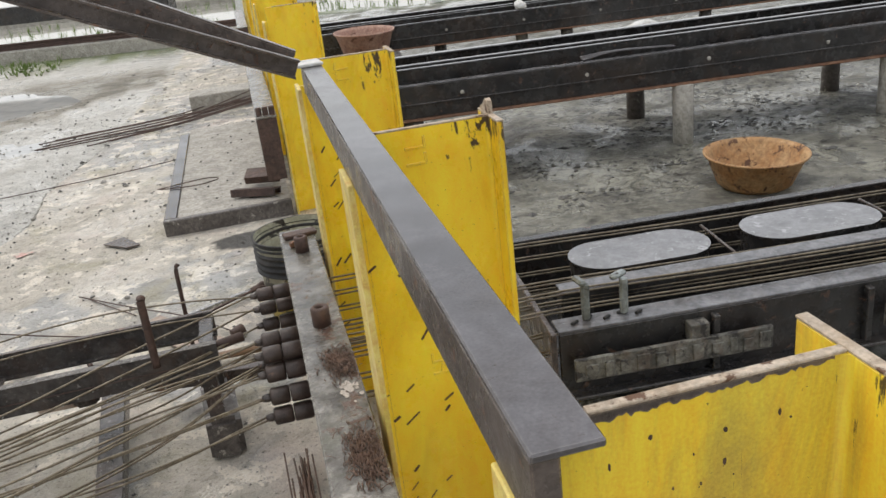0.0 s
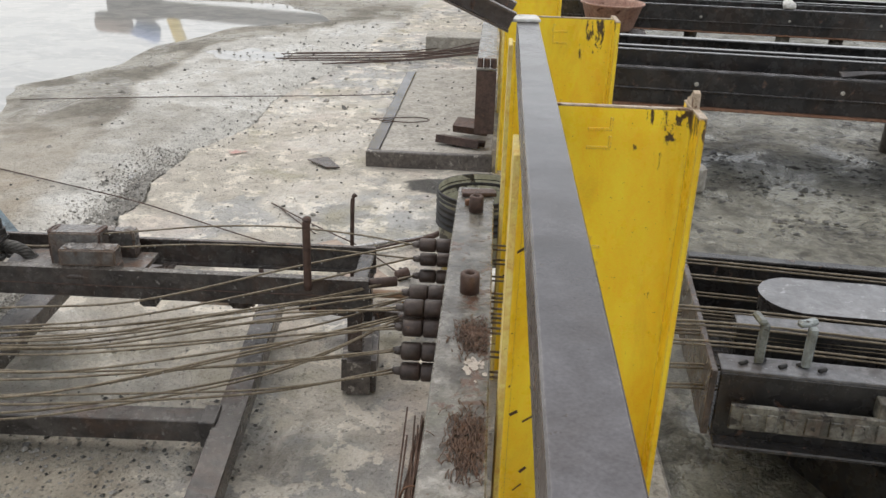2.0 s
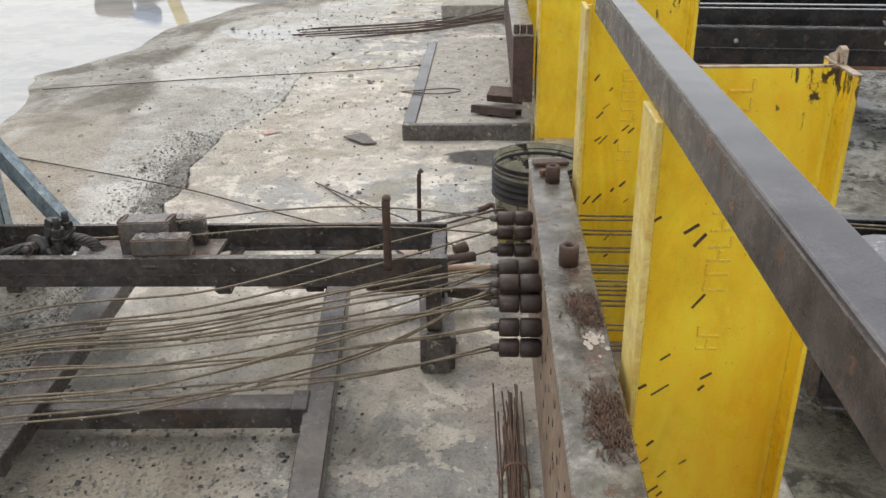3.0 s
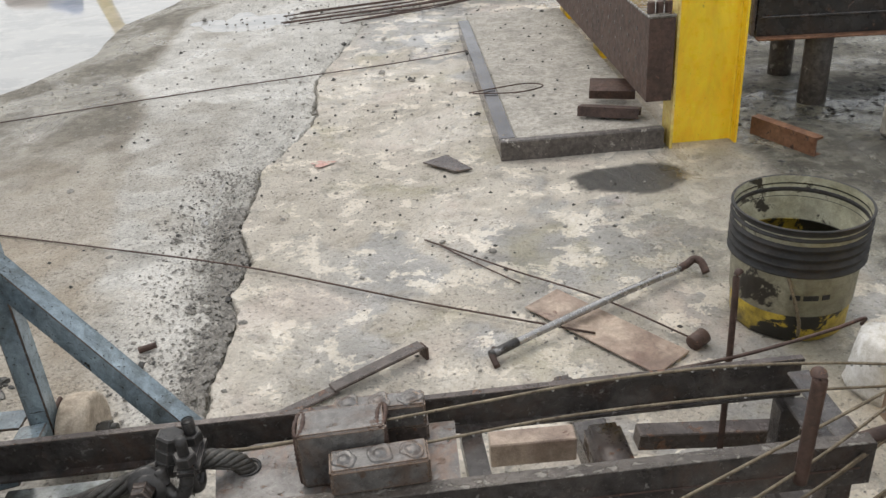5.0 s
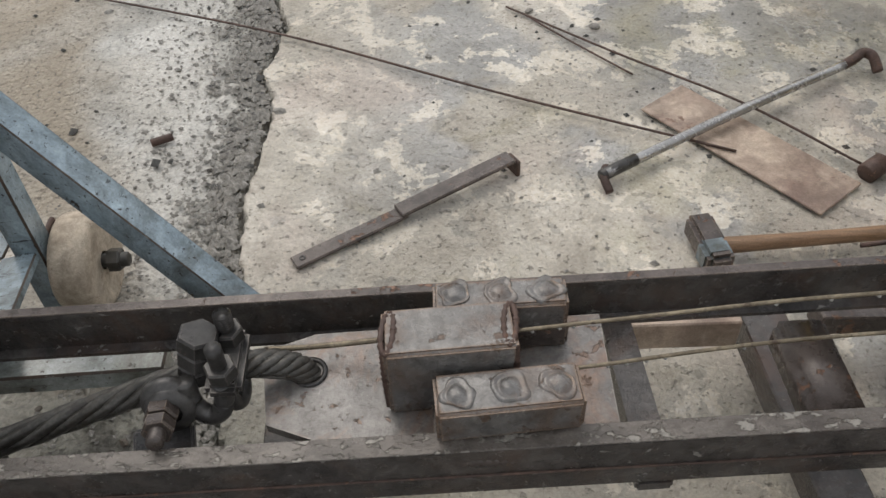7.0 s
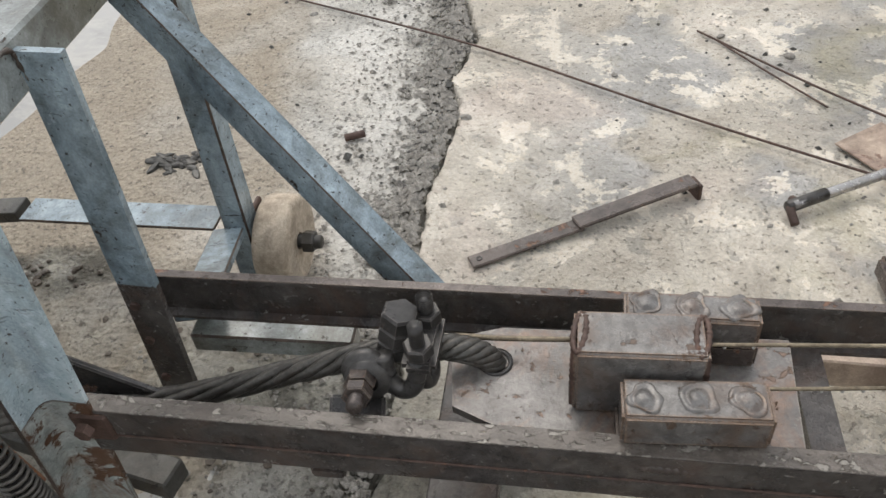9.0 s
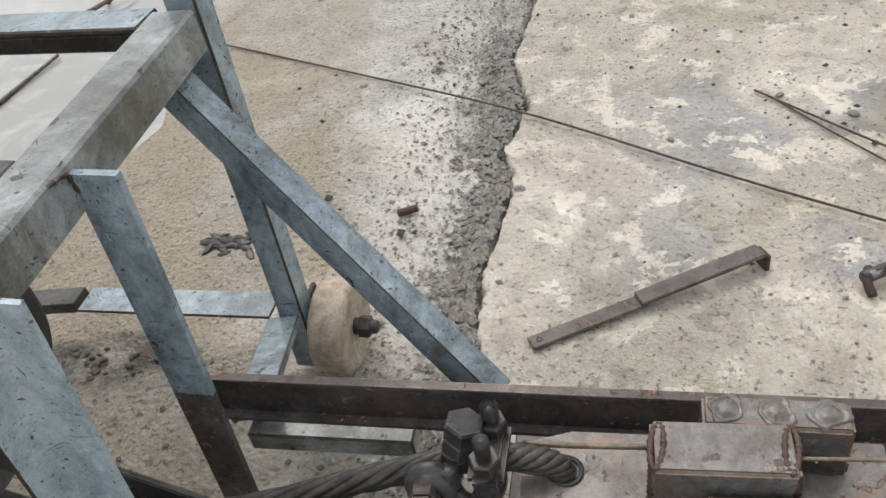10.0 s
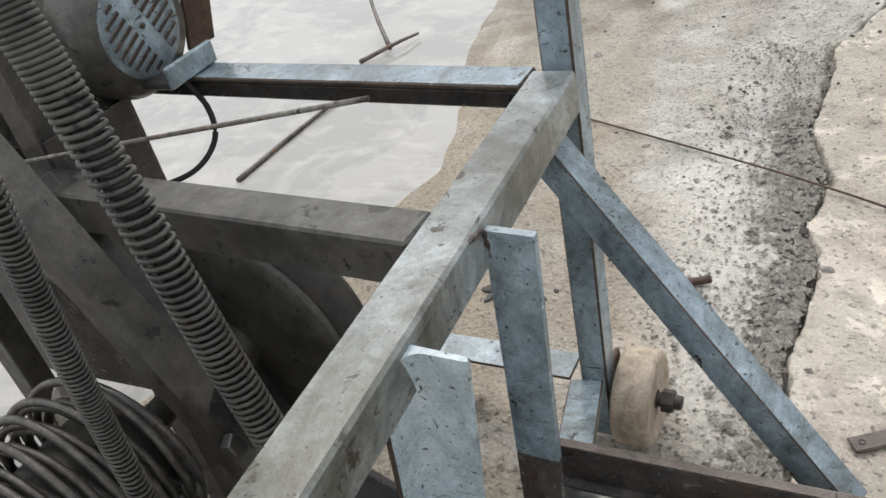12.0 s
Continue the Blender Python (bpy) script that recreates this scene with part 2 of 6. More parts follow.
CLAY = worn("rusty_orange_pan", (0.33, 0.16, 0.055), (0.42, 0.26, 0.12), (0.1, 0.045, 0.02), 0.58, 9, (0.5, 0.8), 0.1, 0.4, 14)
PINK_PAN = worn("pinkish_rust_pan", (0.3, 0.16, 0.115), (0.38, 0.24, 0.18), (0.12, 0.05, 0.03), 0.6, 9, (0.5, 0.8), 0.1, 0.4, 14)
WIRE = worn("strand_wire", (0.13, 0.103, 0.068), (0.23, 0.19, 0.13), (0.07, 0.05, 0.035), 0.62, 30, (0.25, 0.5), 0.45, 0.2)
ROPE = worn("greasy_wire_rope", (0.05, 0.047, 0.041), (0.1, 0.094, 0.084), (0.05, 0.045, 0.04), 0.6, 40, (0.3, 0.55), 0.4, 0.3)
BLACK_PLASTIC = worn("black_plastic", (0.014, 0.014, 0.013), (0.025, 0.024, 0.023), (0.07, 0.06, 0.05), 0.68, 10, (0.5, 0.8), 0, 0.15)
PAIL = worn("tar_smeared_yellow_pail", (0.5, 0.36, 0.03), (0.42, 0.31, 0.05), (0.02, 0.018, 0.013), 0.5, 6, (0.3, 0.6), 0, 0.3, 7, (0.03, 0.025, 0.015), 0.85)
PAIL_IN = worn("stained_pail_inside", (0.3, 0.29, 0.2), (0.4, 0.39, 0.3), (0.03, 0.025, 0.018), 0.56, 5, (0.4, 0.6), 0, 0.2, 5)
WHITE_CLOTH = worn("dirty_white_sacking", (0.6, 0.58, 0.53), (0.7, 0.69, 0.66), (0.4, 0.37, 0.31), 0.64, 10, (0.8, 0.95), 0, 0.4)
TARP = worn("blue_tarpaulin", (0.02, 0.12, 0.4), (0.04, 0.2, 0.55), (0.01, 0.05, 0.2), 0.62, 5, (0.4, 0.6), 0, 0.5)
WHITE_PAINT = worn("white_post_paint", (0.7, 0.7, 0.68), (0.76, 0.76, 0.74), (0.4, 0.38, 0.34), 0.68, 5, (0.5, 0.8))
RED_MARK = worn("faded_red_smear", (0.5, 0.25, 0.21), (0.56, 0.38, 0.32), (0.5, 0.44, 0.36), 0.52, 20, (0.5, 0.8))
RED_PAINT = worn("red_post_paint", (0.5, 0.1, 0.05), (0.56, 0.16, 0.09), (0.35, 0.12, 0.08), 0.66, 5, (0.5, 0.8))
STONE = worn("grey_stone_chip", (0.17, 0.16, 0.14), (0.34, 0.32, 0.285), (0.08, 0.075, 0.07), 0.6, 30, (0.6, 0.9), 0, 0.4)
TAN_WHEEL = worn("dusty_nylon_wheel", (0.4, 0.33, 0.25), (0.48, 0.41, 0.32), (0.24, 0.18, 0.13), 0.64, 9, (0.6, 0.85), 0, 0.3, 26)


FLAKED = worn("flaking_wet_flange", (0.062, 0.052, 0.044), (0.14, 0.122, 0.104), (0.24, 0.22, 0.19), 0.55, 12, (0.1, 0.4), 0.1, 0.9, 70, (0.05, 0.036, 0.028), 0.6, (0.5, 1, 1), None, 0.004, 0.6)
BLOCK = worn("hammered_block_steel", (0.1, 0.095, 0.09), (0.2, 0.19, 0.178), (0.1, 0.07, 0.052), 0.61, 13, (0.12, 0.42), 0.25, 0.5, 26,
             (0.12, 0.075, 0.05), 0.7, None, (0.2, 0.13, 0.085), 0.006, 0.5)
BASE_PLATE = worn("rust_bloomed_plate", (0.14, 0.13, 0.12), (0.22, 0.205, 0.19), (0.2, 0.135, 0.1), 0.6, 10, (0.08, 0.34), 0.15, 0.7, 40,
                  (0.27, 0.165, 0.11), 0.85, None, (0.3, 0.27, 0.24), 0.004, 0.45)
RUST_SCALE = worn("dark_brown_rust_scale", (0.085, 0.05, 0.034), (0.15, 0.085, 0.055), (0.2, 0.12, 0.08), 0.6, 14, (0.5, 0.8), 0.1, 0.3, 40)


def water_material(name, deep):
    m, nt, b, vec = blank(name)
    scum = ramp(nt, noisy(nt, vec, 1.7, 8, 0.66, 0.6), [(0.47, (0, 0, 0)), (0.55, (1, 1, 1))])
    fleck = ramp(nt, noisy(nt, vec, 4.5, 10, 0.72, 0.6, (1, 1.8, 1)), [(0.5, (0, 0, 0)), (0.62, (0.3, 0.3, 0.3))])
    wcol = mixed(nt, scum, deep, tuple(0.84 * c * k for c, k in zip(deep, (0.98, 0.99, 1.0))))
    wcol = mixed(nt, fleck, wcol, tuple(min(0.75, 1.45 * c * k) for c, k in zip(deep, (1.03, 0.99, 0.93))))
    nt.links.new(wcol, b.inputs["Base Color"])
    b.inputs["Roughness"].default_value = 0.04
    b.inputs["IOR"].default_value = 1.33
    b.inputs["Specular IOR Level"].default_value = 0.5
    bumped(nt, b, noisy(nt, vec, 5, 3, 0.5), 0.06, 0.004)
    return m


WATER = water_material("muddy_water", (0.4, 0.39, 0.365))
PADDY = water_material("paddy_water", (0.34, 0.33, 0.28))


def ground_material():
    """Concrete slab, gravelly and sandy parts, mud and grass; the two zone layers say which lies where."""
    m, nt, b, _ = blank("yard_ground")
    geo = nt.nodes.new("ShaderNodeNewGeometry")
    vec = geo.outputs["Position"]

    def zone(layer):
        a = nt.nodes.new("ShaderNodeAttribute")
        a.attribute_name = layer
        s = nt.nodes.new("ShaderNodeSeparateColor")
        nt.links.new(a.outputs["Color"], s.inputs[0])
        return (*s.outputs, a.outputs["Alpha"])
    sand, gravel, damp, broken = zone("zone_a")
    mud, grass, oil, _ = zone("zone_b")
    fine = noisy(nt, vec, 95, 6, 0.7)
    mid = noisy(nt, vec, 7.5, 8, 0.68, 0.6)
    big = noisy(nt, vec, 1.6, 6, 0.6, 0.4)
    flake = noisy(nt, vec, 5.5, 10, 0.66, 0.25)
    pale = mixed(nt, ramp(nt, mid, [(0.36, (0, 0, 0)), (0.6, (1, 1, 1))]), (0.36, 0.32, 0.262), (0.54, 0.49, 0.41))
    pale = mixed(nt, ramp(nt, flake, [(0.47, (0, 0, 0)), (0.5, (0.8, 0.8, 0.8))]), pale, (0.52, 0.475, 0.4))
    pale = mixed(nt, ramp(nt, flake, [(0.56, (0, 0, 0)), (0.57, (0.95, 0.95, 0.95))]), pale, (0.74, 0.67, 0.56))
    bare = noisy(nt, vec, 8.5, 10, 0.68, 0.2)
    pale = mixed(nt, ramp(nt, bare, [(0.585, (0, 0, 0)), (0.605, (0.75, 0.75, 0.75))]), pale, (0.31, 0.29, 0.25))
    greyc = mixed(nt, ramp(nt, mid, [(0.35, (0, 0, 0)), (0.65, (1, 1, 1))]), (0.25, 0.24, 0.22), (0.37, 0.355, 0.325))
    greyc = mixed(nt, ramp(nt, flake, [(0.535, (0, 0, 0)), (0.548, (0.85, 0.85, 0.85))]), greyc, (0.68, 0.62, 0.52))
    col = mixed(nt, damp, pale, greyc)
    tint = noisy(nt, vec, 2.3, 7, 0.62, 0.5)
    col = mixed(nt, ramp(nt, tint, [(0.54, (0, 0, 0)), (0.68, (0.55, 0.55, 0.55))]), col, (0.36, 0.325, 0.205))
    col = mixed(nt, ramp(nt, tint, [(0.33, (0.4, 0.4, 0.4)), (0.45, (0, 0, 0))]), col, (0.6, 0.5, 0.43))
    speck = noisy(nt, vec, 46, 5, 0.75)
    grav = mixed(nt, ramp(nt, mid, [(0.38, (0, 0, 0)), (0.62, (1, 1, 1))]), (0.44, 0.42, 0.375), (0.61, 0.585, 0.53))
    grav = mixed(nt, ramp(nt, speck, [(0.36, (0.8, 0.8, 0.8)), (0.44, (0, 0, 0))]), grav, (0.15, 0.142, 0.125))
    grav = mixed(nt, ramp(nt, speck, [(0.6, (0, 0, 0)), (0.66, (0.6, 0.6, 0.6))]), grav, (0.55, 0.53, 0.48))
    col = mixed(nt, gravel, col, grav)
    sandc = mixed(nt, mid, (0.27, 0.222, 0.16), (0.52, 0.455, 0.36))
    sandc = mixed(nt, ramp(nt, speck, [(0.36, (0.6, 0.6, 0.6)), (0.43, (0, 0, 0))]), sandc, (0.14, 0.11, 0.08))
    col = mixed(nt, sand, col, sandc)
    rubble = mixed(nt, ramp(nt, noisy(nt, vec, 30, 7, 0.75), [(0.36, (0, 0, 0)), (0.5, (1, 1, 1))]), (0.075, 0.07, 0.056), (0.44, 0.42, 0.37))
    col = mixed(nt, broken, col, rubble)
    vor = nt.nodes.new("ShaderNodeTexVoronoi")
    vor.inputs["Scale"].default_value = 62.0
    vor.inputs["Randomness"].default_value = 1.0
    bent = nt.nodes.new("ShaderNodeVectorMath")
    bent.operation = 'ADD'
    wob = nt.nodes.new("ShaderNodeTexNoise")
    wob.inputs["Scale"].default_value = 30.0
    wsc = nt.nodes.new("ShaderNodeVectorMath")
    wsc.operation = 'SCALE'
    wsc.inputs["Scale"].default_value = 0.02
    links(nt, (vec, wob.inputs["Vector"]), (wob.outputs["Color"], wsc.inputs[0]), (vec, bent.inputs[0]), (wsc.outputs[0], bent.inputs[1]), (bent.outputs[0], vor.inputs["Vector"]))
    pebble = ramp(nt, vor.outputs["Distance"], [(0.1, (1, 1, 1)), (0.62, (0, 0, 0))])
    stony = calc(nt, 'MAXIMUM', calc(nt, 'MULTIPLY', gravel, 0.6), broken, True)
    joint_dark = calc(nt, 'MULTIPLY', calc(nt, 'MULTIPLY', ramp(nt, vor.outputs["Distance"], [(0.6, (0, 0, 0)), (0.85, (1, 1, 1))]), stony), 0.22)
    col = mixed(nt, joint_dark, col, (0.11, 0.1, 0.085))
    mudc = mixed(nt, ramp(nt, calc(nt, 'MULTIPLY', calc(nt, 'ADD', big, mid), 0.5), [(0.42, (0, 0, 0)), (0.57, (1, 1, 1))]), (0.085, 0.078, 0.06), (0.27, 0.258, 0.205))
    mudc = mixed(nt, ramp(nt, noisy(nt, vec, 3.4, 9, 0.72, 1.2), [(0.42, (0.85, 0.85, 0.85)), (0.52, (0, 0, 0))]), mudc, (0.055, 0.052, 0.04))
    mudc = mixed(nt, ramp(nt, noisy(nt, vec, 14, 8, 0.75), [(0.55, (0, 0, 0)), (0.62, (0.7, 0.7, 0.7))]), mudc, (0.27, 0.262, 0.22))
    mudc = mixed(nt, ramp(nt, speck, [(0.36, (0.7, 0.7, 0.7)), (0.42, (0, 0, 0))]), mudc, (0.06, 0.056, 0.045))
    mudc = mixed(nt, ramp(nt, mid, [(0.56, (0, 0, 0)), (0.62, (0.7, 0.7, 0.7))]), mudc, (0.1, 0.095, 0.075))
    col = mixed(nt, mud, col, mudc)
    grs = mixed(nt, ramp(nt, noisy(nt, vec, 3.2, 8, 0.7), [(0.4, (0, 0, 0)), (0.62, (1, 1, 1))]), (0.075, 0.115, 0.026), (0.18, 0.205, 0.068))
    col = mixed(nt, grass, col, grs)
    col = mixed(nt, oil, col, (0.035, 0.034, 0.032))
    pits = ramp(nt, noisy(nt, vec, 60, 3, 0.55, 0.1), [(0.345, (1, 1, 1)), (0.39, (0, 0, 0))])
    col = mixed(nt, calc(nt, 'MULTIPLY', pits, 0.55), col, (0.11, 0.097, 0.08))
    col = mixed(nt, 0.35, col, ramp(nt, fine, [(0.3, (0.2, 0.2, 0.2)), (0.7, (0.82, 0.82, 0.82))]), 'OVERLAY')
    wet = calc(nt, 'MAXIMUM', calc(nt, 'MULTIPLY', damp, ramp(nt, big, [(0.38, (0, 0, 0)), (0.6, (1, 1, 1))])),
               calc(nt, 'MULTIPLY', mud, ramp(nt, big, [(0.47, (0, 0, 0)), (0.56, (0.92, 0.92, 0.92))])), True)
    wet = calc(nt, 'MAXIMUM', wet, ramp(nt, noisy(nt, vec, 0.9, 6, 0.6, 0.8), [(0.5, (0, 0, 0)), (0.6, (0.75, 0.75, 0.75))]), True)
    rough = calc(nt, 'SUBTRACT', calc(nt, 'ADD', 0.66, calc(nt, 'MULTIPLY', fine, 0.2)), calc(nt, 'MULTIPLY', wet, 0.7), True)
    links(nt, (col, b.inputs["Base Color"]), (rough, b.inputs["Roughness"]))
    h = calc(nt, 'ADD', calc(nt, 'MULTIPLY', fine, 0.5), calc(nt, 'ADD', mid, calc(nt, 'MULTIPLY', pits, -0.5)))
    h = calc(nt, 'ADD', h, calc(nt, 'MULTIPLY', speck, 1.3))
    h = calc(nt, 'ADD', h, calc(nt, 'MULTIPLY', calc(nt, 'MULTIPLY', pebble, stony), 0.9))
    h = calc(nt, 'ADD', h, calc(nt, 'MULTIPLY', ramp(nt, flake, [(0.558, (0, 0, 0)), (0.585, (1, 1, 1))]), 0.22))
    bumped(nt, b, calc(nt, 'MULTIPLY', h, calc(nt, 'SUBTRACT', 1.0, calc(nt, 'MULTIPLY', wet, 0.92))), 0.9, 0.012)
    return m


GROUND = ground_material()


# ---- building helpers ----
def thing(name, at, label, category, group="", kind=""):
    e = new(name)
    e.empty_display_size = 0.1
    e.location = at
    return tagged(e, label, category, group, kind)


def part(name, bm, material, parent=None, label=""):
    me = bpy.data.meshes.new(name)
    bm.normal_update()
    bm.to_mesh(me)
    bm.free()
    me.materials.append(material)
    ob = new(name, me)
    if parent is not None:
        ob.parent = parent
        base = Vector((0, 0, 0))
        up = parent
        while up is not None:
            base += up.location
            up = up.parent
        ob.matrix_parent_inverse = Matrix.Translation(-base)
    if label:
        ob["label"] = label
    return ob


def edged(ob, material, width=0.0085):
    """Give the narrow faces of a part, its chamfers and sheet edges, a worn material of their own."""
    ob.data.materials.append(material)
    for p in ob.data.polygons:
        vs = [ob.data.vertices[i].co for i in p.vertices]
        longest = max((vs[i] - vs[i - 1]).length for i in range(len(vs)))
        if p.area / max(longest, 1e-6) < width:
            p.material_index = 1
    return ob


def solo(name, bm, material, label, category, group="", kind=""):
    return tagged(part(name, bm, material), label, category, group, kind)


def merge(bm, other):
    me = bpy.data.meshes.new("tmp")
    other.to_mesh(me)
    other.free()
    bm.from_mesh(me)
    bpy.data.meshes.remove(me)


def smooth(bm):
    for f in bm.faces:
        f.smooth = True
    return bm


def box(bm, m, sx, sy, sz, b=0.003, seg=1):
    t = bmesh.new()
    bmesh.ops.create_cube(t, size=1)
    bmesh.ops.scale(t, vec=(sx, sy, sz), verts=t.verts)
    if b > 0:
        bmesh.ops.bevel(t, geom=t.edges[:], offset=min(b, 0.45 * min(sx, sy, sz)), segments=seg, affect='EDGES')
    bmesh.ops.transform(t, matrix=m, verts=t.verts)
    merge(bm, t)
    return bm


def at(x, y, z, rx=0, ry=0, rz=0):
    return pose(x, y, z, rx, ry, rz)


def block(x0, x1, y0, y1, z0, z1, b=0.003, rz=0.0):
    return box(bmesh.new(), at((x0 + x1) / 2, (y0 + y1) / 2, (z0 + z1) / 2, 0, 0, rz), abs(x1 - x0), abs(y1 - y0), abs(z1 - z0), b)


def along(p, q, up=(0, 0, 1)):
    """A frame whose x axis runs from p to q, its z axis as near to up as can be; its origin at the middle."""
    p, q, up = Vector(p), Vector(q), Vector(up)
    x = (q - p).normalized()
    y = up.cross(x).normalized()
    z = x.cross(y)
    m = Matrix((x, y, z)).transposed().to_4x4()
    m.translation = (p + q) / 2
    return m, (q - p).length


def bar(bm, p, q, w, h, up=(0, 0, 1), b=0.003):
    m, n = along(p, q, up)
    return box(bm, m, n, w, h, b)


def extrude(bm, profile, p, q, up=(0, 0, 1)):
    """A closed outline (y, z) swept straight from p to q."""
    m, n = along(p, q, up)
    rings = [[bm.verts.new(m @ Vector((s * n / 2, y, z))) for y, z in profile] for s in (-1, 1)]
    k = len(profile)
    for i in range(k):
        bm.faces.new((rings[0][i], rings[0][(i + 1) % k], rings[1][(i + 1) % k], rings[1][i]))
    bm.faces.new(rings[0][::-1])
    bm.faces.new(rings[1])
    bmesh.ops.recalc_face_normals(bm, faces=bm.faces[:])
    return bm


def channel(w, h, t, side=1):
    """A C outline: web at y = 0, flanges towards side, top at z = h / 2."""
    pts = [(0, -h / 2), (w, -h / 2), (w, -h / 2 + t), (t, -h / 2 + t), (t, h / 2 - t), (w, h / 2 - t), (w, h / 2), (0, h / 2)]
    return [(side * y, z) for y, z in pts]


def angle(w, h, t, sy=1, sz=-1):
    """An L outline with its corner at the origin."""
    return [(sy * y, sz * z) for y, z in ((0, 0), (w, 0), (w, t), (t, t), (t, h), (0, h))]


def lathe(bm, profile, m=None, seg=32):
    """Turns an outline (radius, z) about the z axis, then moves it by m."""
    m = m or Matrix.Identity(4)
    rings = []
    for r, z in profile:
        if r < 1e-6:
            rings.append([bm.verts.new(m @ Vector((0, 0, z)))])
        else:
            rings.append([bm.verts.new(m @ Vector((r * math.cos(a), r * math.sin(a), z))) for a in (2 * math.pi * i / seg for i in range(seg))])
    for a, c in zip(rings, rings[1:]):
        for i in range(seg):
            j = (i + 1) % seg
            if len(a) == 1 and len(c) > 1:
                bm.faces.new((a[0], c[i], c[j]))
            elif len(c) == 1 and len(a) > 1:
                bm.faces.new((a[i], c[0], a[j]))
            elif len(a) > 1:
                bm.faces.new((a[i], c[i], c[j], a[j]))
    bmesh.ops.recalc_face_normals(bm, faces=bm.faces[:])
    return smooth(bm)


def axis_x(x, y, z):
    return at(x, y, z, 0, 90, 0)


def axis_y(x, y, z):
    return at(x, y, z, -90, 0, 0)


def cyl(bm, m, r, n, seg=20, b=0.003):
    return lathe(bm, [(0, -n / 2), (r - b, -n / 2), (r, -n / 2 + b), (r, n / 2 - b), (r - b, n / 2), (0, n / 2)], m, seg)


def spline(points, steps=10):
    """A smooth way through points."""
    p = [Vector(v) for v in points]
    p = [2 * p[0] - p[1]] + p + [2 * p[-1] - p[-2]]
    out = []
    for a, b, c, d in zip(p, p[1:], p[2:], p[3:]):
        for i in range(steps):
            s = i / steps
            out.append(0.5 * (2 * b + (c - a) * s + (2 * a - 5 * b + 4 * c - d) * s * s + (3 * b - a - 3 * c + d) * s ** 3))
    return out + [p[-2]]


def tube(bm, way, r, seg=8):
    up = Vector((0, 0, 1))
    rings = []
    for i, v in enumerate(way):
        d = (way[min(i + 1, len(way) - 1)] - way[max(i - 1, 0)]).normalized()
        u = up if abs(d.z) < 0.95 else Vector((0, 1, 0))
        s = d.cross(u).normalized()
        w = s.cross(d)
        rad = r(i / (len(way) - 1)) if callable(r) else r
        rings.append([bm.verts.new(v + rad * (math.cos(a) * s + math.sin(a) * w)) for a in (2 * math.pi * k / seg for k in range(seg))])
    for a, c in zip(rings, rings[1:]):
        for k in range(seg):
            bm.faces.new((a[k], a[(k + 1) % seg], c[(k + 1) % seg], c[k]))
    bm.faces.new(rings[0][::-1])
    bm.faces.new(rings[-1])
    bmesh.ops.recalc_face_normals(bm, faces=bm.faces[:])
    return smooth(bm)


def hexagon(bm, m, r, n):
    return lathe(bm, [(0, 0), (r, 0), (r, n * 0.85), (r * 0.88, n), (0, n)], m, 6)


def flat(bm):
    for f in bm.faces:
        f.smooth = False
    return bm


def rock(bm, m, r, seed, sub=1):
    t = bmesh.new()
    bmesh.ops.create_icosphere(t, subdivisions=sub, radius=r)
    for v in t.verts:
        v.co *= 0.75 + 0.5 * noise.noise(v.co / r * 0.9 + Vector((seed * 7.3, seed * 1.7, 0)))
    bmesh.ops.transform(t, matrix=m, verts=t.verts)
    merge(bm, t)
    return bm


# ---- the ground ----
CRACK_Y = [0.0, 2.6, 3.34, 3.52, 3.78, 3.95, 4.09, 4.35, 4.71, 5.10, 5.32, 5.71, 6.1, 6.8, 8.0, 14.0]
CRACK_X = [-1.70, -1.70, -1.73, -1.77, -1.742, -1.73, -1.79, -1.75, -1.84, -1.805, -1.83, -1.675, -1.597, -1.65, -1.4, -0.9]
SHORE_Y = [-5.0, 2.4, 3.4, 4.3, 5.0, 5.5, 6.0, 7.0, 7.4, 8.0, 9.1, 9.9, 10.5, 11.4, 12.0, 12.4, 12.8, 13.1]
SHORE_X = [-6.0, -3.8, -3.12, -3.04, -3.25, -3.42, -3.55, -3.88, -3.68, -3.45, -3.47, -3.2, -3.15, -2.0, -2.3, -2.6, -4.0, -9.0]
SAND_Y = [0.0, 2.6, 3.2, 4.0, 4.85, 5.5, 6.5, 7.1, 9.2, 10.5, 12.0]
SAND_X = [-2.1, -2.0, -1.95, -2.3, -2.47, -2.62, -2.7, -2.87, -2.94, -2.2, -1.0]


def step(a, b, v):
    s = np.clip((v - a) / (b - a), 0, 1)
    return s * s * (3 - 2 * s)


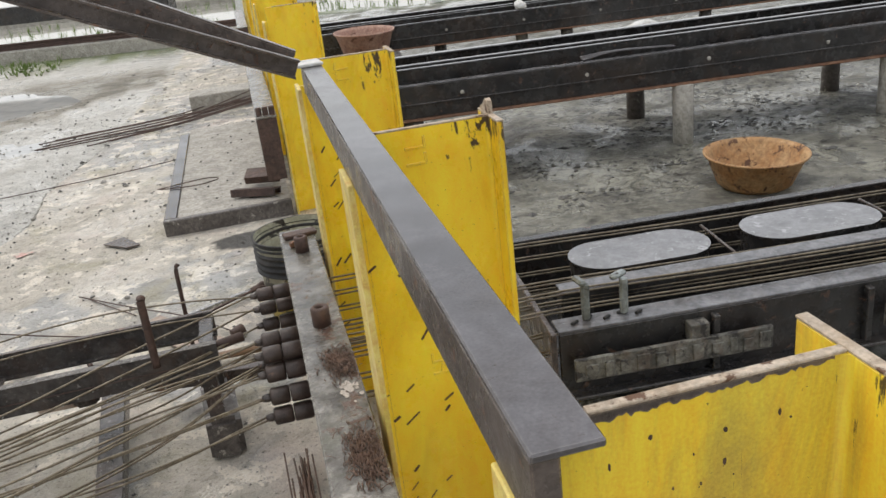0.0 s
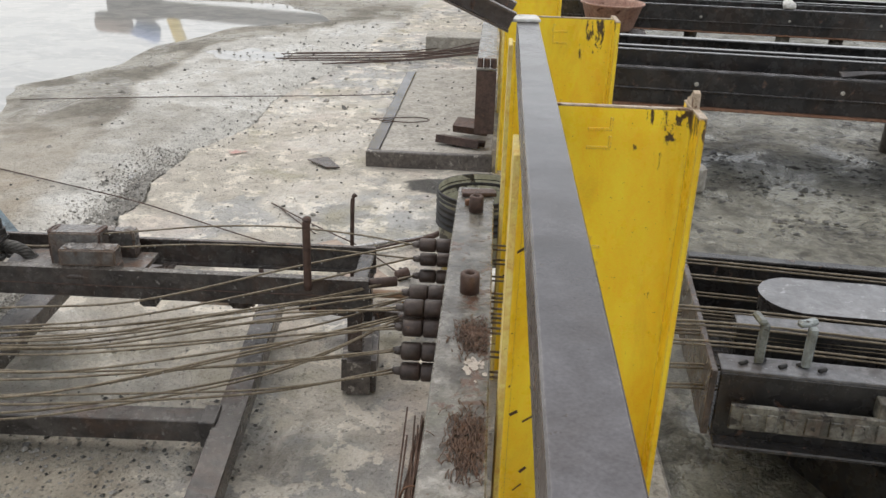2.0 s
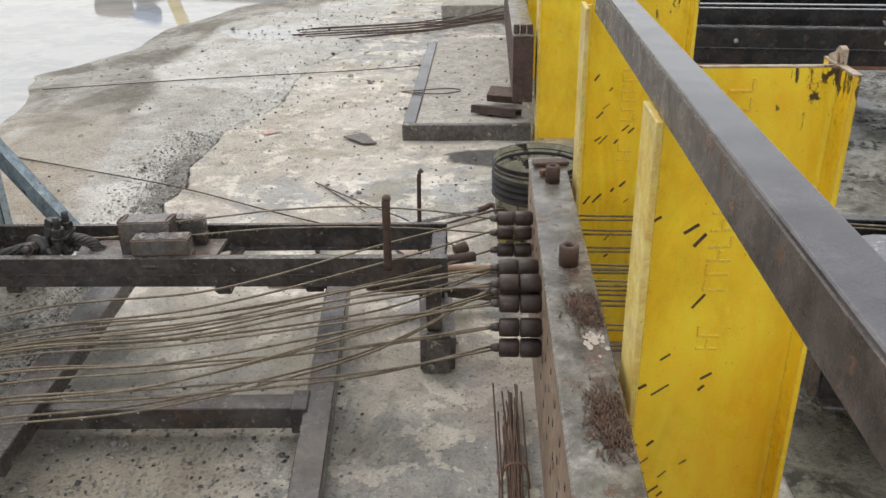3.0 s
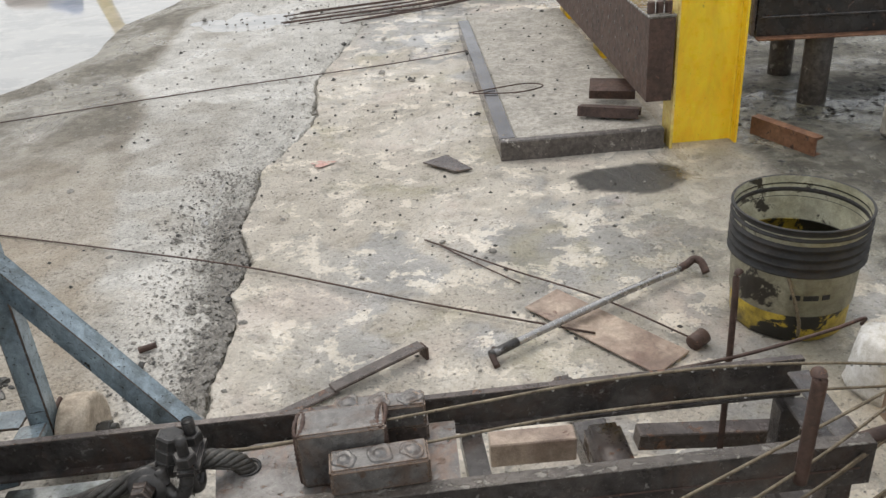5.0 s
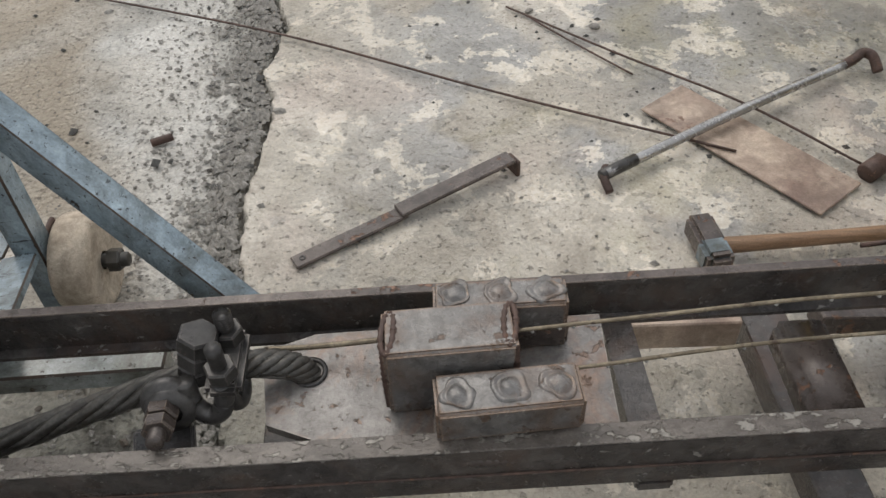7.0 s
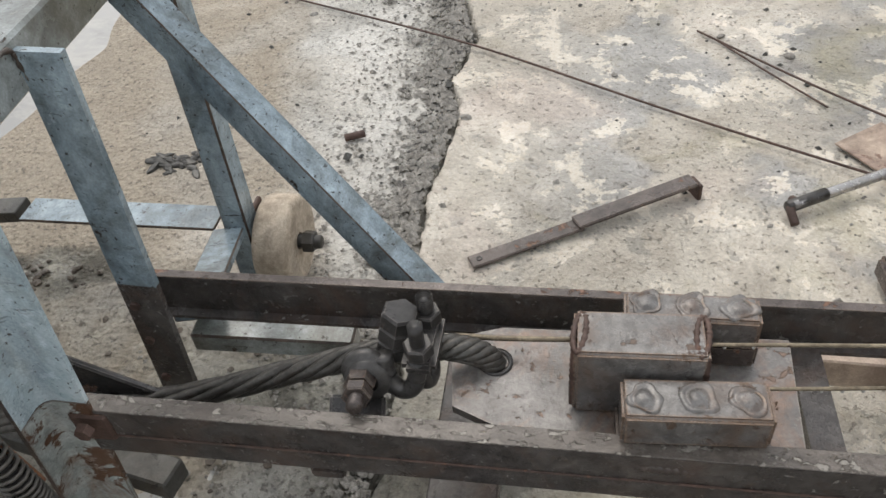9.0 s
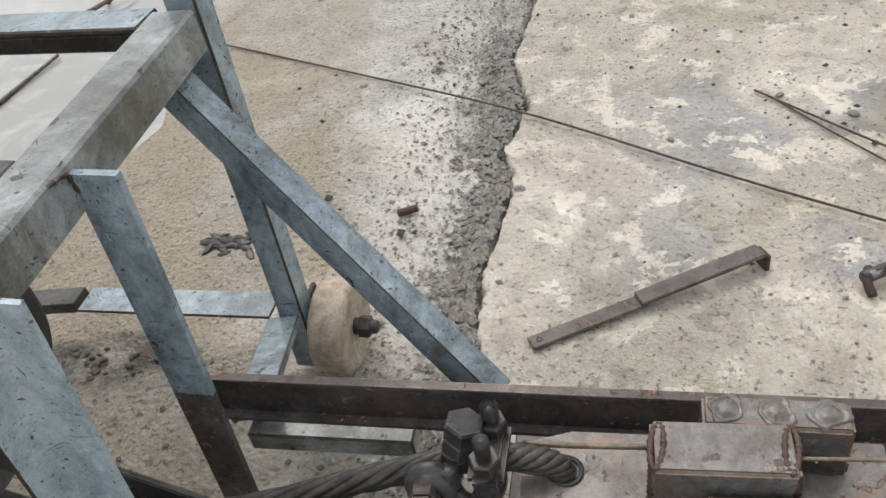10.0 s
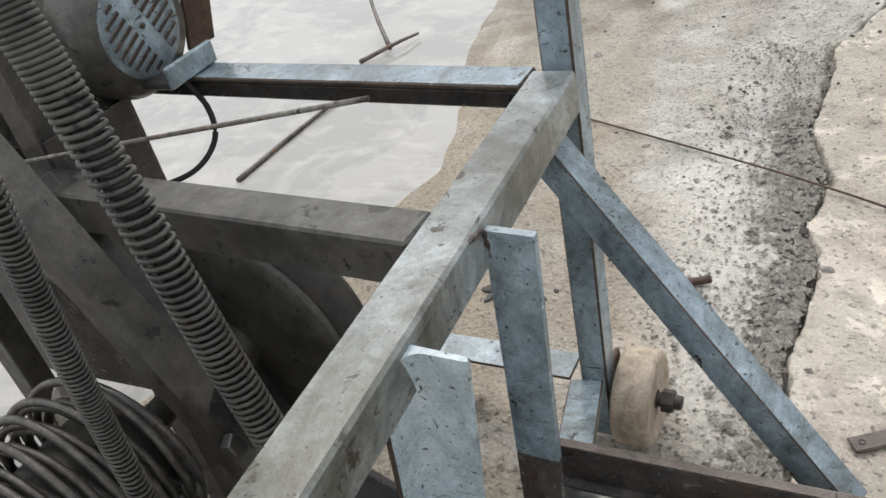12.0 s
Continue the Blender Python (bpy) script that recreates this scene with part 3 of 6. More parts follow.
def build_ground():
    def axis(lo, hi, fine, far):
        core = np.arange(lo, hi + fine / 2, fine)
        out = [hi]
        d = fine
        while out[-1] < far:
            d *= 1.12
            out.append(out[-1] + d)
        low = [lo]
        d = fine
        while low[-1] > -far:
            d *= 1.12
            low.append(low[-1] - d)
        return np.concatenate([low[:0:-1], core, out[1:]])
    xs, ys = axis(-4.2, 0.8, 0.026, 900.0), axis(2.7, 7.4, 0.021, 900.0)
    xs = np.concatenate([xs[xs < -2.05], np.arange(-2.05, -1.45, 0.0075), xs[xs > -1.45]])
    gx, gy = np.meshgrid(xs, ys)
    n1 = np.empty(gx.shape)
    n2 = np.empty(gx.shape)
    n3 = np.empty(gx.shape)
    for i in range(gx.shape[0]):
        for j in range(gx.shape[1]):
            x, y = gx[i, j], gy[i, j]
            n1[i, j] = noise.noise((x * 0.8, y * 0.8, 0.3))
            n2[i, j] = noise.noise((x * 4.0, y * 4.0, 5.1))
            n3[i, j] = noise.noise((x * 22.0, y * 22.0, 9.7))
    xc = np.interp(gy, CRACK_Y, CRACK_X) + 0.028 * np.array([noise.noise((0.0, y * 7.0, 2.0)) for y in ys])[:, None] \
        + 0.012 * np.array([noise.noise((0.0, y * 28.0, 4.0)) for y in ys])[:, None]
    d = gx - xc
    near = (np.abs(gx) < 14) & (gy > -8) & (gy < 20)
    fade = step(9.0, 7.2, gy) * step(1.0, 2.6, gy)
    gravel = step(0.0, -0.02, d)
    calm = step(-2.5, -2.9, gx)
    z = 0.006 * n1 + 0.003 * n2 + 0.0012 * n3 * (1 - calm)
    z += 0.004 * n3 * step(2.35, 2.1, gy) * step(-0.5, -0.7, gx)
    z += gravel * fade * (1 - calm) * (0.006 * n3 + 0.004 * n2)
    soil = step(3.3, 3.0, gy) * step(-3.2, -2.8, gx) * step(-1.55, -1.75, gx) * step(2.0, 2.3, gy)
    z += soil * (0.012 * n2 + 0.006 * n3)
    drop = 0.4 + 0.9 * np.clip(0.5 + n2, 0, 1)
    z -= fade * drop * 0.022 * step(0.003, -0.008, d) * step(-0.55, -0.03, d)
    gap = 0.018 + 0.03 * np.clip(n2 + 0.6 * n3, 0, 1)
    z -= fade * (0.5 + 0.5 * drop) * 0.075 * step(0.002, -0.004, d) * step(-1.0, -0.55, d / gap)
    z += fade * 0.012 * n3 * step(0.0, -0.02, d) * step(-0.3, -0.05, d)
    shore = np.interp(gy, SHORE_Y, SHORE_X) + 0.14 * n1 + 0.08 * n2
    dip = step(-0.3, 0.6, shore - gx) * step(13.3, 12.4, gy)
    z -= 0.06 * dip
    z -= 0.034 * step(1.15, 0.6, np.hypot((gx + 2.3) / 0.55, (gy - 8.78) / 0.36) + 0.5 * n2)
    z = np.where(near, np.maximum(z, -0.075), z)
    # paddy fields beyond the track lie lower
    z -= 0.45 * step(19.5, 21.0, gy + 0.31 * (gx + 0.24)) * step(-1.5, 1.0, gx + 3.0 + 0.22 * gy + n1)
    edge = np.interp(gy, SAND_Y, SAND_X) + 0.12 * n1 + 0.1 * n2 + 0.02 * n3
    sand = step(-0.06, 0.06, edge - gx) * (1 - 0.35 * step(0.0, 0.5, n1 + n2)) * step(14, 12.5, gy)
    yard = step(2.35, 2.1, gy + 0.1 * n2) * step(-0.8, -1.0, gx + 0.08 * n2)
    sand = np.maximum(sand, yard)
    sand = np.maximum(sand, 0.3 * step(0.25, 0.5, n2 + n1) * step(-1.9, -2.2, gx))
    damp = step(0.02, 0.14, n1 + 0.55 * n2 + 0.1 * n3 - 0.05) * step(-1.7, -1.2, gx)
    damp = np.maximum(damp, step(0.55, 0.2, np.hypot((gx + 0.35) / 1.2, gy - 4.2) + 0.25 * n2))
    damp = np.maximum(damp, 0.8 * step(-0.15, 0.1, n1 + 0.4 * n2) * step(7.0, 8.5, gy))
    mud = step(0.42, 0.62, gx + 0.05 * n2)
    mud = np.maximum(mud, 0.3 * yard)
    mud = np.maximum(mud, 0.75 * sand * step(4.6, 6.4, gy))
    mud = np.maximum(mud, step(3.15, 2.95, gy + 0.05 * n2) * step(1.6, 2.0, gy) * step(-2.7, -2.4, gx) * (0.3 + 0.7 * step(-0.9, -1.1, gx)) * step(-0.2, -0.4, gx) * np.clip(0.45 + 0.6 * n2 + 0.4 * n1, 0.12, 0.8))
    mud = np.maximum(mud, 0.5 * step(1.0, 0.45, np.hypot((gx - 0.16) / 0.55, (gy - 4.3) / 1.05) + 0.35 * n2))
    mud = np.maximum(mud, 0.9 * step(1.0, 0.6, np.hypot((gx + 2.63) / 0.3, (gy - 3.2) / 0.1) + 0.6 * n3 + 0.4 * n2))
    grass = step(14.6, 15.6, gy + 0.31 * (gx + 0.24) + 0.8 * n1 + 0.4 * n2) * step(1.5, -2.0, gx + 0.6 * n1)
    grass = np.maximum(grass, step(13.8, 14.8, gy + 0.8 * n2 + 0.6 * n1) * step(-3.6, -4.6, gx))
    grass = np.maximum(grass, step(18.0, 19.5, gy + 0.31 * gx))
    oil = 0.92 * step(0.19, 0.16, np.hypot((gx + 0.06) / 1.5, gy - 4.83) + 0.07 * n2 + 0.03 * n3)
    oil = np.maximum(oil, 0.55 * step(0.2, 0.05, np.hypot(gx + 0.42, gy - 2.18) + 0.12 * n2))
    h, w = gx.shape
    idx = np.arange(h * w).reshape(h, w)
    faces = np.stack([idx[:-1, :-1], idx[:-1, 1:], idx[1:, 1:], idx[1:, :-1]], -1).reshape(-1, 4)
    me = bpy.data.meshes.new("ground")
    me.from_pydata(np.stack([gx, gy, z], -1).reshape(-1, 3).tolist(), [], faces.tolist())
    broken = step(0.003, -0.004, d) * np.clip(np.exp(np.minimum(d, 0) / (0.13 + 0.16 * np.clip(n2 + 0.2, 0, 1))) * 1.25 - 0.12 + 0.35 * n3, 0, 1) * (0.15 + 0.85 * step(5.6, 4.4, gy)) * step(8.5, 7.0, gy)
    broken = np.maximum(broken, soil * np.clip(0.35 + 0.8 * n2 + 0.5 * n3, 0, 0.85))
    broken = np.maximum(broken, fade * step(0.002, -0.003, d) * step(-1.1, -0.8, d / gap))
    for name, chans in (("zone_a", (sand, gravel, damp, broken)), ("zone_b", (mud, grass, oil, oil))):
        a = me.color_attributes.new(name, 'FLOAT_COLOR', 'POINT')
        a.data.foreach_set("color", np.stack(chans, -1).astype(np.float32).ravel())
    me.materials.append(GROUND)
    for p in me.polygons:
        p.use_smooth = True
    tagged(new("ground", me), "cracked pale concrete yard with sandy, muddy and wet parts", "ground", kind="structure")


build_ground()


def sheet(name, x0, x1, y0, y1, z, nx, ny, material, label):
    bm = bmesh.new()
    vs = [[bm.verts.new((x0 + (x1 - x0) * i / nx, y0 + (y1 - y0) * j / ny, z)) for i in range(nx + 1)] for j in range(ny + 1)]
    for j in range(ny):
        for i in range(nx):
            bm.faces.new((vs[j][i], vs[j][i + 1], vs[j + 1][i + 1], vs[j + 1][i]))
    return solo(name, bm, material, label, "water", kind="structure")


sheet("puddle_water", -14, -2.0, 2.0, 13.4, -0.0175, 4, 4, WATER, "shallow muddy rain puddle on the yard")
sheet("paddy_water", -400, 400, 20.2, 120, -0.3, 4, 4, PADDY, "flooded paddy field reflecting the white sky")

# ---- yellow posts ----
POST_X0, POST_X1, POST_TOP, FLANGE = 0.183, 0.515, 1.276, 0.14


def yellow_post(y, top, torn=False, raised=False):
    """An I-beam stood on end: web across x, flanges facing left and right."""
    p = thing("yellow_post", (0.34, y, 0), "upright yellow-painted steel I-beam with chipped edges, set in concrete", "post", "yellow posts")
    web = bmesh.new()
    x0, x1, w, f = POST_X0 + 0.0125, POST_X1 - 0.0125, 0.005, 0.017
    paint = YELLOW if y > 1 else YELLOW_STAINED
    root = [(0.012 * (1 - math.sin(a)), w + 0.012 * (1 - math.cos(a))) for a in (math.radians(15 * k) for k in range(7))]   # rolled fillet
    seat = 0.21   # the capping angle is let into the web left of here
    for half, z1 in (([(x0 + u, v) for u, v in reversed(root)] + [(seat, w)], 1.199), ([(seat, w)] + [(x1 - u, v) for u, v in root], top)):
        mid = (half[0][0] + half[-1][0]) / 2
        ring = [(u - mid, v) for u, v in half] + [(u - mid, -v) for u, v in reversed(half)]
        extrude(web, [(v, u) for u, v in ring], (mid, y, -0.05), (mid, y, z1), (1, 0, 0))
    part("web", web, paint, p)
    for x in (POST_X0, POST_X1 - 0.013):
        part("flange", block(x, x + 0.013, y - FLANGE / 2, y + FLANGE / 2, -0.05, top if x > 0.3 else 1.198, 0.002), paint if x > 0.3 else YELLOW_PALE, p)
    if torn:
        lip = bmesh.new()
        extrude(lip, [(-0.05, -0.002), (0.004, -0.002), (0.002, 0.03), (-0.012, 0.034), (-0.028, 0.02), (-0.05, 0.012)], (POST_X1 - 0.0125, y, top), (POST_X1 - 0.001, y, top))
        for v in lip.verts:
            v.co.y = 2 * y - v.co.y
        part("torn_lip", lip, CHIPPED, p, "torn bare lip of the flange")
    edge = bmesh.new()
    box(edge, at(0.3765, y, top + 0.0015), 0.249, 0.0115, 0.004, 0.001)
    for x in (POST_X1 - 0.0065,):
        box(edge, at(x, y, top + 0.0015 ), 0.014, FLANGE + 0.001, 0.004, 0.001)
    part("cut_edge", edge, CHIPPED, p, "bare flame-cut top edge")
    if y < 1:   # bare steel below the cut edge, where the paint has come away in a ragged line
        rng = random.Random(5)
        n = 60
        low = [(0.252 + 0.236 * k / n, top - 0.001 - max(0.0012, (0.0085 - 0.006 * k / n) + 0.0055 * noise.noise(Vector((k * 0.31, 2, 0))) + 0.004 * noise.noise(Vector((k * 0.83, 7, 0))))) for k in range(n + 1)]
        strip = bmesh.new()
        rows = [[strip.verts.new((u, y - d, z if i else top - 0.0002)) for u, z in low] for d in (0.0058, 0.0048) for i in (0, 1)]
        for a, b in ((0, 1), (1, 3), (3, 2), (2, 0)):
            for k in range(n):
                strip.faces.new((rows[a][k], rows[b][k], rows[b][k + 1], rows[a][k + 1]))
        for k in (0, n):
            strip.faces.new((rows[0][k], rows[1][k], rows[3][k], rows[2][k]))
        bmesh.ops.recalc_face_normals(strip, faces=strip.faces[:])
        part("bare_strip", strip, BROWN, p, "bare brown steel under flaked paint")
        for i in range(16):
            ragged = [(rng.uniform(0.6, 1.2) * math.cos(a), rng.uniform(0.6, 1.2) * math.sin(a)) for a in (2 * math.pi * k / 9 for k in range(9))]
            u, z, size, tall = rng.uniform(0.25, 0.47), top - rng.uniform(0.02, 0.13), rng.uniform(0.0008, 0.0022), rng.uniform(0.8, 2.4)
            scar = bmesh.new()
            front = [scar.verts.new((u + size * a, y - 0.0056, z + size * tall * b)) for a, b in ragged]
            back = [scar.verts.new((v.co.x, y - 0.0048, v.co.z)) for v in front]
            scar.faces.new(front)
            for k in range(9):
                scar.faces.new((front[k - 1], front[k], back[k], back[k - 1]))
            bmesh.ops.recalc_face_normals(scar, faces=scar.faces[:])
            part("paint_chip", scar, RUST_DARK, p)
    if raised:   # rolled-in mill marks, left as plain raised strokes
        rng = random.Random(int(y * 10))
        for z in (1.235, 1.2, 1.0, 0.965, 0.93, 0.9, 0.87, 0.835, 0.73, 0.7):
            marks = box(bmesh.new(), at(0.34, y - 0.0055, z, 0, rng.uniform(-4, 4), 0), 0.045, 0.003, 0.006, 0.001)
            part("rolled_mark", marks, YELLOW, p)
            marks = box(bmesh.new(), at(0.34 + rng.choice((-0.02, 0.02, 0)), y - 0.0055, z + 0.012, 0, rng.choice((0, 0, 12)), 0), 0.006, 0.003, 0.022, 0.001)
            part("rolled_mark", marks, YELLOW, p)
        for i in range(18):
            scar = box(bmesh.new(), at(rng.uniform(0.2, 0.36), y - 0.0052, rng.uniform(0.3, 1.0), 0, rng.uniform(-55, -30), 0), rng.uniform(0.012, 0.045), 0.001, rng.uniform(0.003, 0.0075), 0.0004)
            part("scratch", scar, RUST_DARK, p)
    return p


for post_y, post_torn, post_raised in ((0.54, False, False), (1.64, True, True), (2.80, False, True), (5.22, False, False), (6.75, False, False), (7.9, False, False), (10.95, False, False), (12.1, False, False), (13.3, False, False)):
    yellow_post(post_y, POST_TOP, post_torn, post_raised)

# ---- capping tube over the post tops, and the sloping double strut ----
cap = thing("capping_angle", (0.21, 1.5, 1.281), "dark grey steel angle laid along the tops of the yellow posts", "steel angle")
bm = bmesh.new()
bar(bm, (0.218, 0.49, 1.2795), (0.2325, 2.66, 1.2795), 0.064, 0.009, b=0.002)
part("top_plate", bm, TUBE, cap)
bm = bmesh.new()
bar(bm, (0.1995, 0.494, 1.2375), (0.2135, 2.66, 1.2375), 0.026, 0.0745, b=0.002)
part("leg", bm, BROWN, cap)

joint = solo("joint_plate", block(0.175, 0.265, 2.61, 2.71, 1.2845, 1.294, 0.002, 5), WHITE_CLOTH, "pale steel plate welded over the strut joint", "steel plate")


def sloping_strut(p, q, side, name):
    s = thing(name, p, "dark brown steel channel sloping up from the post tops", "steel channel", "sloping struts")
    for piece, outline in (("web", [(0, -0.0228), (0.006, -0.0228), (0.006, 0.0228), (0, 0.0228)]),
                           ("flange", [(0, 0.023), (0.04, 0.023), (0.04, 0.029), (0, 0.029)]),
                           ("flange", [(0, -0.029), (0.04, -0.029), (0.04, -0.023), (0, -0.023)])):
        bm = bmesh.new()
        extrude(bm, [(side * u, v) for u, v in outline], p, q)
        bmesh.ops.recalc_face_normals(bm, faces=bm.faces[:])
        part(piece, bm, BROWN, s)
    return s


S1 = ((0.185, 2.595, 1.288), (-2.9, 2.56, 2.645))
S2 = ((0.185, 2.70, 1.30), (-2.9, 2.85, 2.87))
sloping_strut(*S1, 1, "sloping_strut")
sloping_strut(*S2, -1, "sloping_strut")
for f in (0.28, 0.62):
    bm = bmesh.new()
    a, c = Vector(S1[0]).lerp(Vector(S1[1]), f), Vector(S2[0]).lerp(Vector(S2[1]), f)
    bar(bm, a + Vector((0, 0, 0.035)), c + Vector((0, 0, 0.035)), 0.12, 0.006)
    solo("strut_tie", bm, BROWN, "brown batten plate tying the sloping channels together", "batten plate", "batten plates")


# ---- anchor beams with strand grips ----
def anchor_beam(y0, y1, top, bottom, nuts, holes):
    b = thing("anchor_beam", (0.105, y0, bottom), "deep rusted steel anchor beam bearing against the yellow posts", "anchor beam", "anchor beams")
    part("top_face", block(0.036, 0.164, y0, y1, top - 0.014, top, 0.004), ANCHOR, b, "wet scaly top plate")
    side = block(0.04, 0.16, y0 + 0.002, y1 - 0.002, bottom, top - 0.0142, 0.003)
    part("body", side, ANCHOR_SIDE if y0 < 1 else RUST_DARK, b)
    for y, r in nuts:
        bm = bmesh.new()
        lathe(bm, [(0.012, 0), (r, 0), (r, 0.052), (r - 0.004, 0.056), (0.013, 0.056), (0.011, 0.05), (0.011, 0.02), (0, 0.02)], at(0.105, y, top), 22)
        part("nut_sleeve", bm, RUST_DARK, b, "short rusty threaded sleeve")
    if holes:
        bm = bmesh.new()
        k = 0
        y = y0 + 0.2
        while y < y1 - 0.1:
            for z in (top - 0.1, top - 0.17, top - 0.24, top - 0.31):
                box(bm, at(0.0395, y + 0.03 * (k % 2), z), 0.003, 0.012, 0.018, 0.001)
                k += 1
            y += 0.13
        part("strand_hole", bm, BLACK, b, "dark strand hole")
    return b


beam = anchor_beam(0.28, 2.985, 0.645, 0.14, ((2.74, 0.024), (2.13, 0.026)), True)
anchor_beam(5.1, 8.1, 0.66, 0.26, (), True)
anchor_beam(10.8, 13.6, 0.66, 0.26, (), False)
# scale and offcuts on the beam's top
bm = bmesh.new()
lr = random.Random(3)
for k in range(14):
    cx, cy, cr = 0.125 + lr.gauss(0, 0.013), 1.74 + lr.gauss(0, 0.032), lr.uniform(0.004, 0.011)
    bm.faces.new([bm.verts.new((cx + cr * lr.uniform(0.6, 1.3) * math.cos(t), cy + 1.5 * cr * lr.uniform(0.6, 1.3) * math.sin(t), 0.6462 + 0.00003 * k)) for t in (2 * math.pi * i / 9 for i in range(9))])
solo("paint_mark", bm, LIMED, "splash of white paint on the anchor beam", "paint mark")
solo("steel_offcut", block(0.05, 0.17, 2.88, 2.93, 0.6455, 0.66, 0.003, 8), RUST_DARK, "rusty flat offcut lying on the anchor beam", "steel offcut", "offcuts")
bm = bmesh.new()
box(bm, at(0.085, 2.80, 0.656, 0, 0, 30), 0.04, 0.018, 0.02, 0.003)
solo("steel_offcut", bm, RUST, "small rusty block lying on the anchor beam", "steel offcut", "offcuts")
rng = random.Random(11)
bm = bmesh.new()
for i in range(950):
    y0, w = rng.choice(((1.42, 0.07), (1.5, 0.06), (1.86, 0.07), (1.9, 0.05)))
    y = y0 + rng.gauss(0, w * 0.6)
    x = min(0.155, max(0.06, 0.122 + rng.gauss(0, 0.02)))
    p = Vector((x, y, 0.6465 + rng.uniform(0, 0.006)))
    a = rng.gauss(1.57, 0.35)
    n = rng.uniform(0.01, 0.032)
    tube(bm, [p, p + Vector((math.cos(a) * n * 0.5, math.sin(a) * n * 0.5, 0.003)), p + Vector((math.cos(a) * n + 0.003, math.sin(a) * n, 0))], 0.0011, 4)
solo("rust_scale", bm, RUST_SCALE, "curled rusty tie-wire scraps on the anchor beam", "scrap", kind="stuff")

# bolt heads on the far beam's end
for i in range(3):
    bm = flat(hexagon(bmesh.new(), at(0.06 + 0.04 * i, 5.16, 0.6605), 0.018, 0.05))
    solo("bolt", bm, RUST_DARK, "rusty bolt standing on the far anchor beam", "bolt", "bolts on the far beam")

GRIPS = [(2.654, 0.55), (2.684, 0.485), (2.668, 0.43), (2.60, 0.385), (2.322, 0.537), (2.18, 0.56), (2.15, 0.515), (2.112, 0.462), (2.095, 0.408), (2.24, 0.50), (2.56, 0.345)]


def strand_grip(y, z, r):
    g = thing("strand_grip", (-0.02, y, z), "dark rusty barrel grip clamping a strand against the anchor beam", "strand grip", "strand grips")
    bm = bmesh.new()
    lathe(bm, [(0, 0), (r - 0.003, 0), (r, 0.004), (r, 0.05), (r - 0.004, 0.054), (r - 0.004, 0.056), (0, 0.056)], axis_x(-0.018, y, z), 24)
    part("barrel", bm, GRIP, g)
    bm = bmesh.new()
    lathe(bm, [(0, 0), (r - 0.005, 0), (r - 0.001, 0.005), (r - 0.001, 0.05), (r - 0.005, 0.055), (0, 0.055)], axis_x(-0.075, y, z), 24)
    part("collar", bm, GRIP, g)
    bm = bmesh.new()
    lathe(bm, [(0, 0), (0.009, 0), (0.012, 0.012), (0.012, 0.03), (0, 0.03)], axis_x(-0.098, y, z), 12)
    part("wedge", bm, BROWN, g)
    return g


for i, (gy, gz) in enumerate(GRIPS):
    strand_grip(gy, gz, 0.0265 if gy < 2.4 else 0.024)


# strands: through the beam to the mould, and loose tails fanning away
DROPS = []
drop_rng = random.Random(44)


def strand(points, r, label):
    bm = bmesh.new()
    way = spline(points, 12)
    tube(bm, way, r, 6)
    for v in way[2:]:
        if drop_rng.random() < 0.2:
            DROPS.append(v + Vector((0, 0, -r - 0.001)))
    return solo("steel_strand", bm, WIRE, label, "steel strand", "steel strands")


rng = random.Random(5)
TAIL = "long loose prestressing strand tail beaded with rain"
for i, (gy, gz) in enumerate(GRIPS):
    for k in range(2):
        y, z = gy + (0.007 if k else -0.007), gz + rng.uniform(-0.004, 0.004)
        if i == 0 and k == 0:
            strand([(-0.09, y, z), (-0.3, 2.665, 0.572), (-0.55, 2.673, 0.582), (-0.79, 2.68, 0.567), (-0.97, 2.685, 0.543), (-1.18, 2.69, 0.514)], 0.003, TAIL)
            continue
        if i == 1 and k == 0:
            strand([(-0.09, y, z), (-0.4, 2.67, 0.508), (-0.79, 2.662, 0.508), (-1.1, 2.645, 0.488)], 0.003, TAIL)
            continue
        f = (i * 2 + k) / 21.0
        far = 2.33 - 0.56 * f + rng.uniform(-0.04, 0.04)
        end_y = far - 0.28 - 0.2 * f
        sag = rng.uniform(0.0, 0.03)
        strand([(-0.09, y, z), (-0.45, y + (far - y) * 0.42, z - 0.012 - sag), (-0.95, y + (far - y) * 0.86, 0.42 + 0.35 * (z - 0.45) - sag),
                (-1.5, far, 0.36 + 0.2 * (z - 0.45)), (-2.15, (far + end_y) / 2 - 0.02, 0.26), (-2.9, end_y - 0.05, 0.12)], 0.0034 if k else 0.003, TAIL)
for i, (gy, gz) in enumerate(GRIPS):
    for k in range(2):
        z = gz + (0.008 if k else -0.004)
        mid = 2.36 + (gy - 2.36) * 0.95
        strand([(0.16, gy + 0.008 * k, z), (0.5, gy, z - 0.003), (0.86, mid, z - 0.008), (1.6, mid - 0.07, z - 0.02), (3.4, mid - 0.27, z - 0.02)], 0.0034,
               "tensioned prestressing strand running into the mould")

drops = bmesh.new()
for v in DROPS:
    if -1.6 < v.x < 0.0:
        lathe(drops, [(0, -0.004), (0.0026, -0.0025), (0.0028, 0.0), (0.0015, 0.003), (0, 0.004)], Matrix.Translation(v), 6)
solo("rain_drops", drops, WATER, "rain drops hanging from the strands", "rain drops", kind="stuff")


# ---- pulling frame: two channels, cross members, clamps ----
def far_edge(x):
    return 2.831 + 0.0225 * (x + 2.0)


def near_edge(x):
    return 2.541 + 0.02 * (x + 2.0)


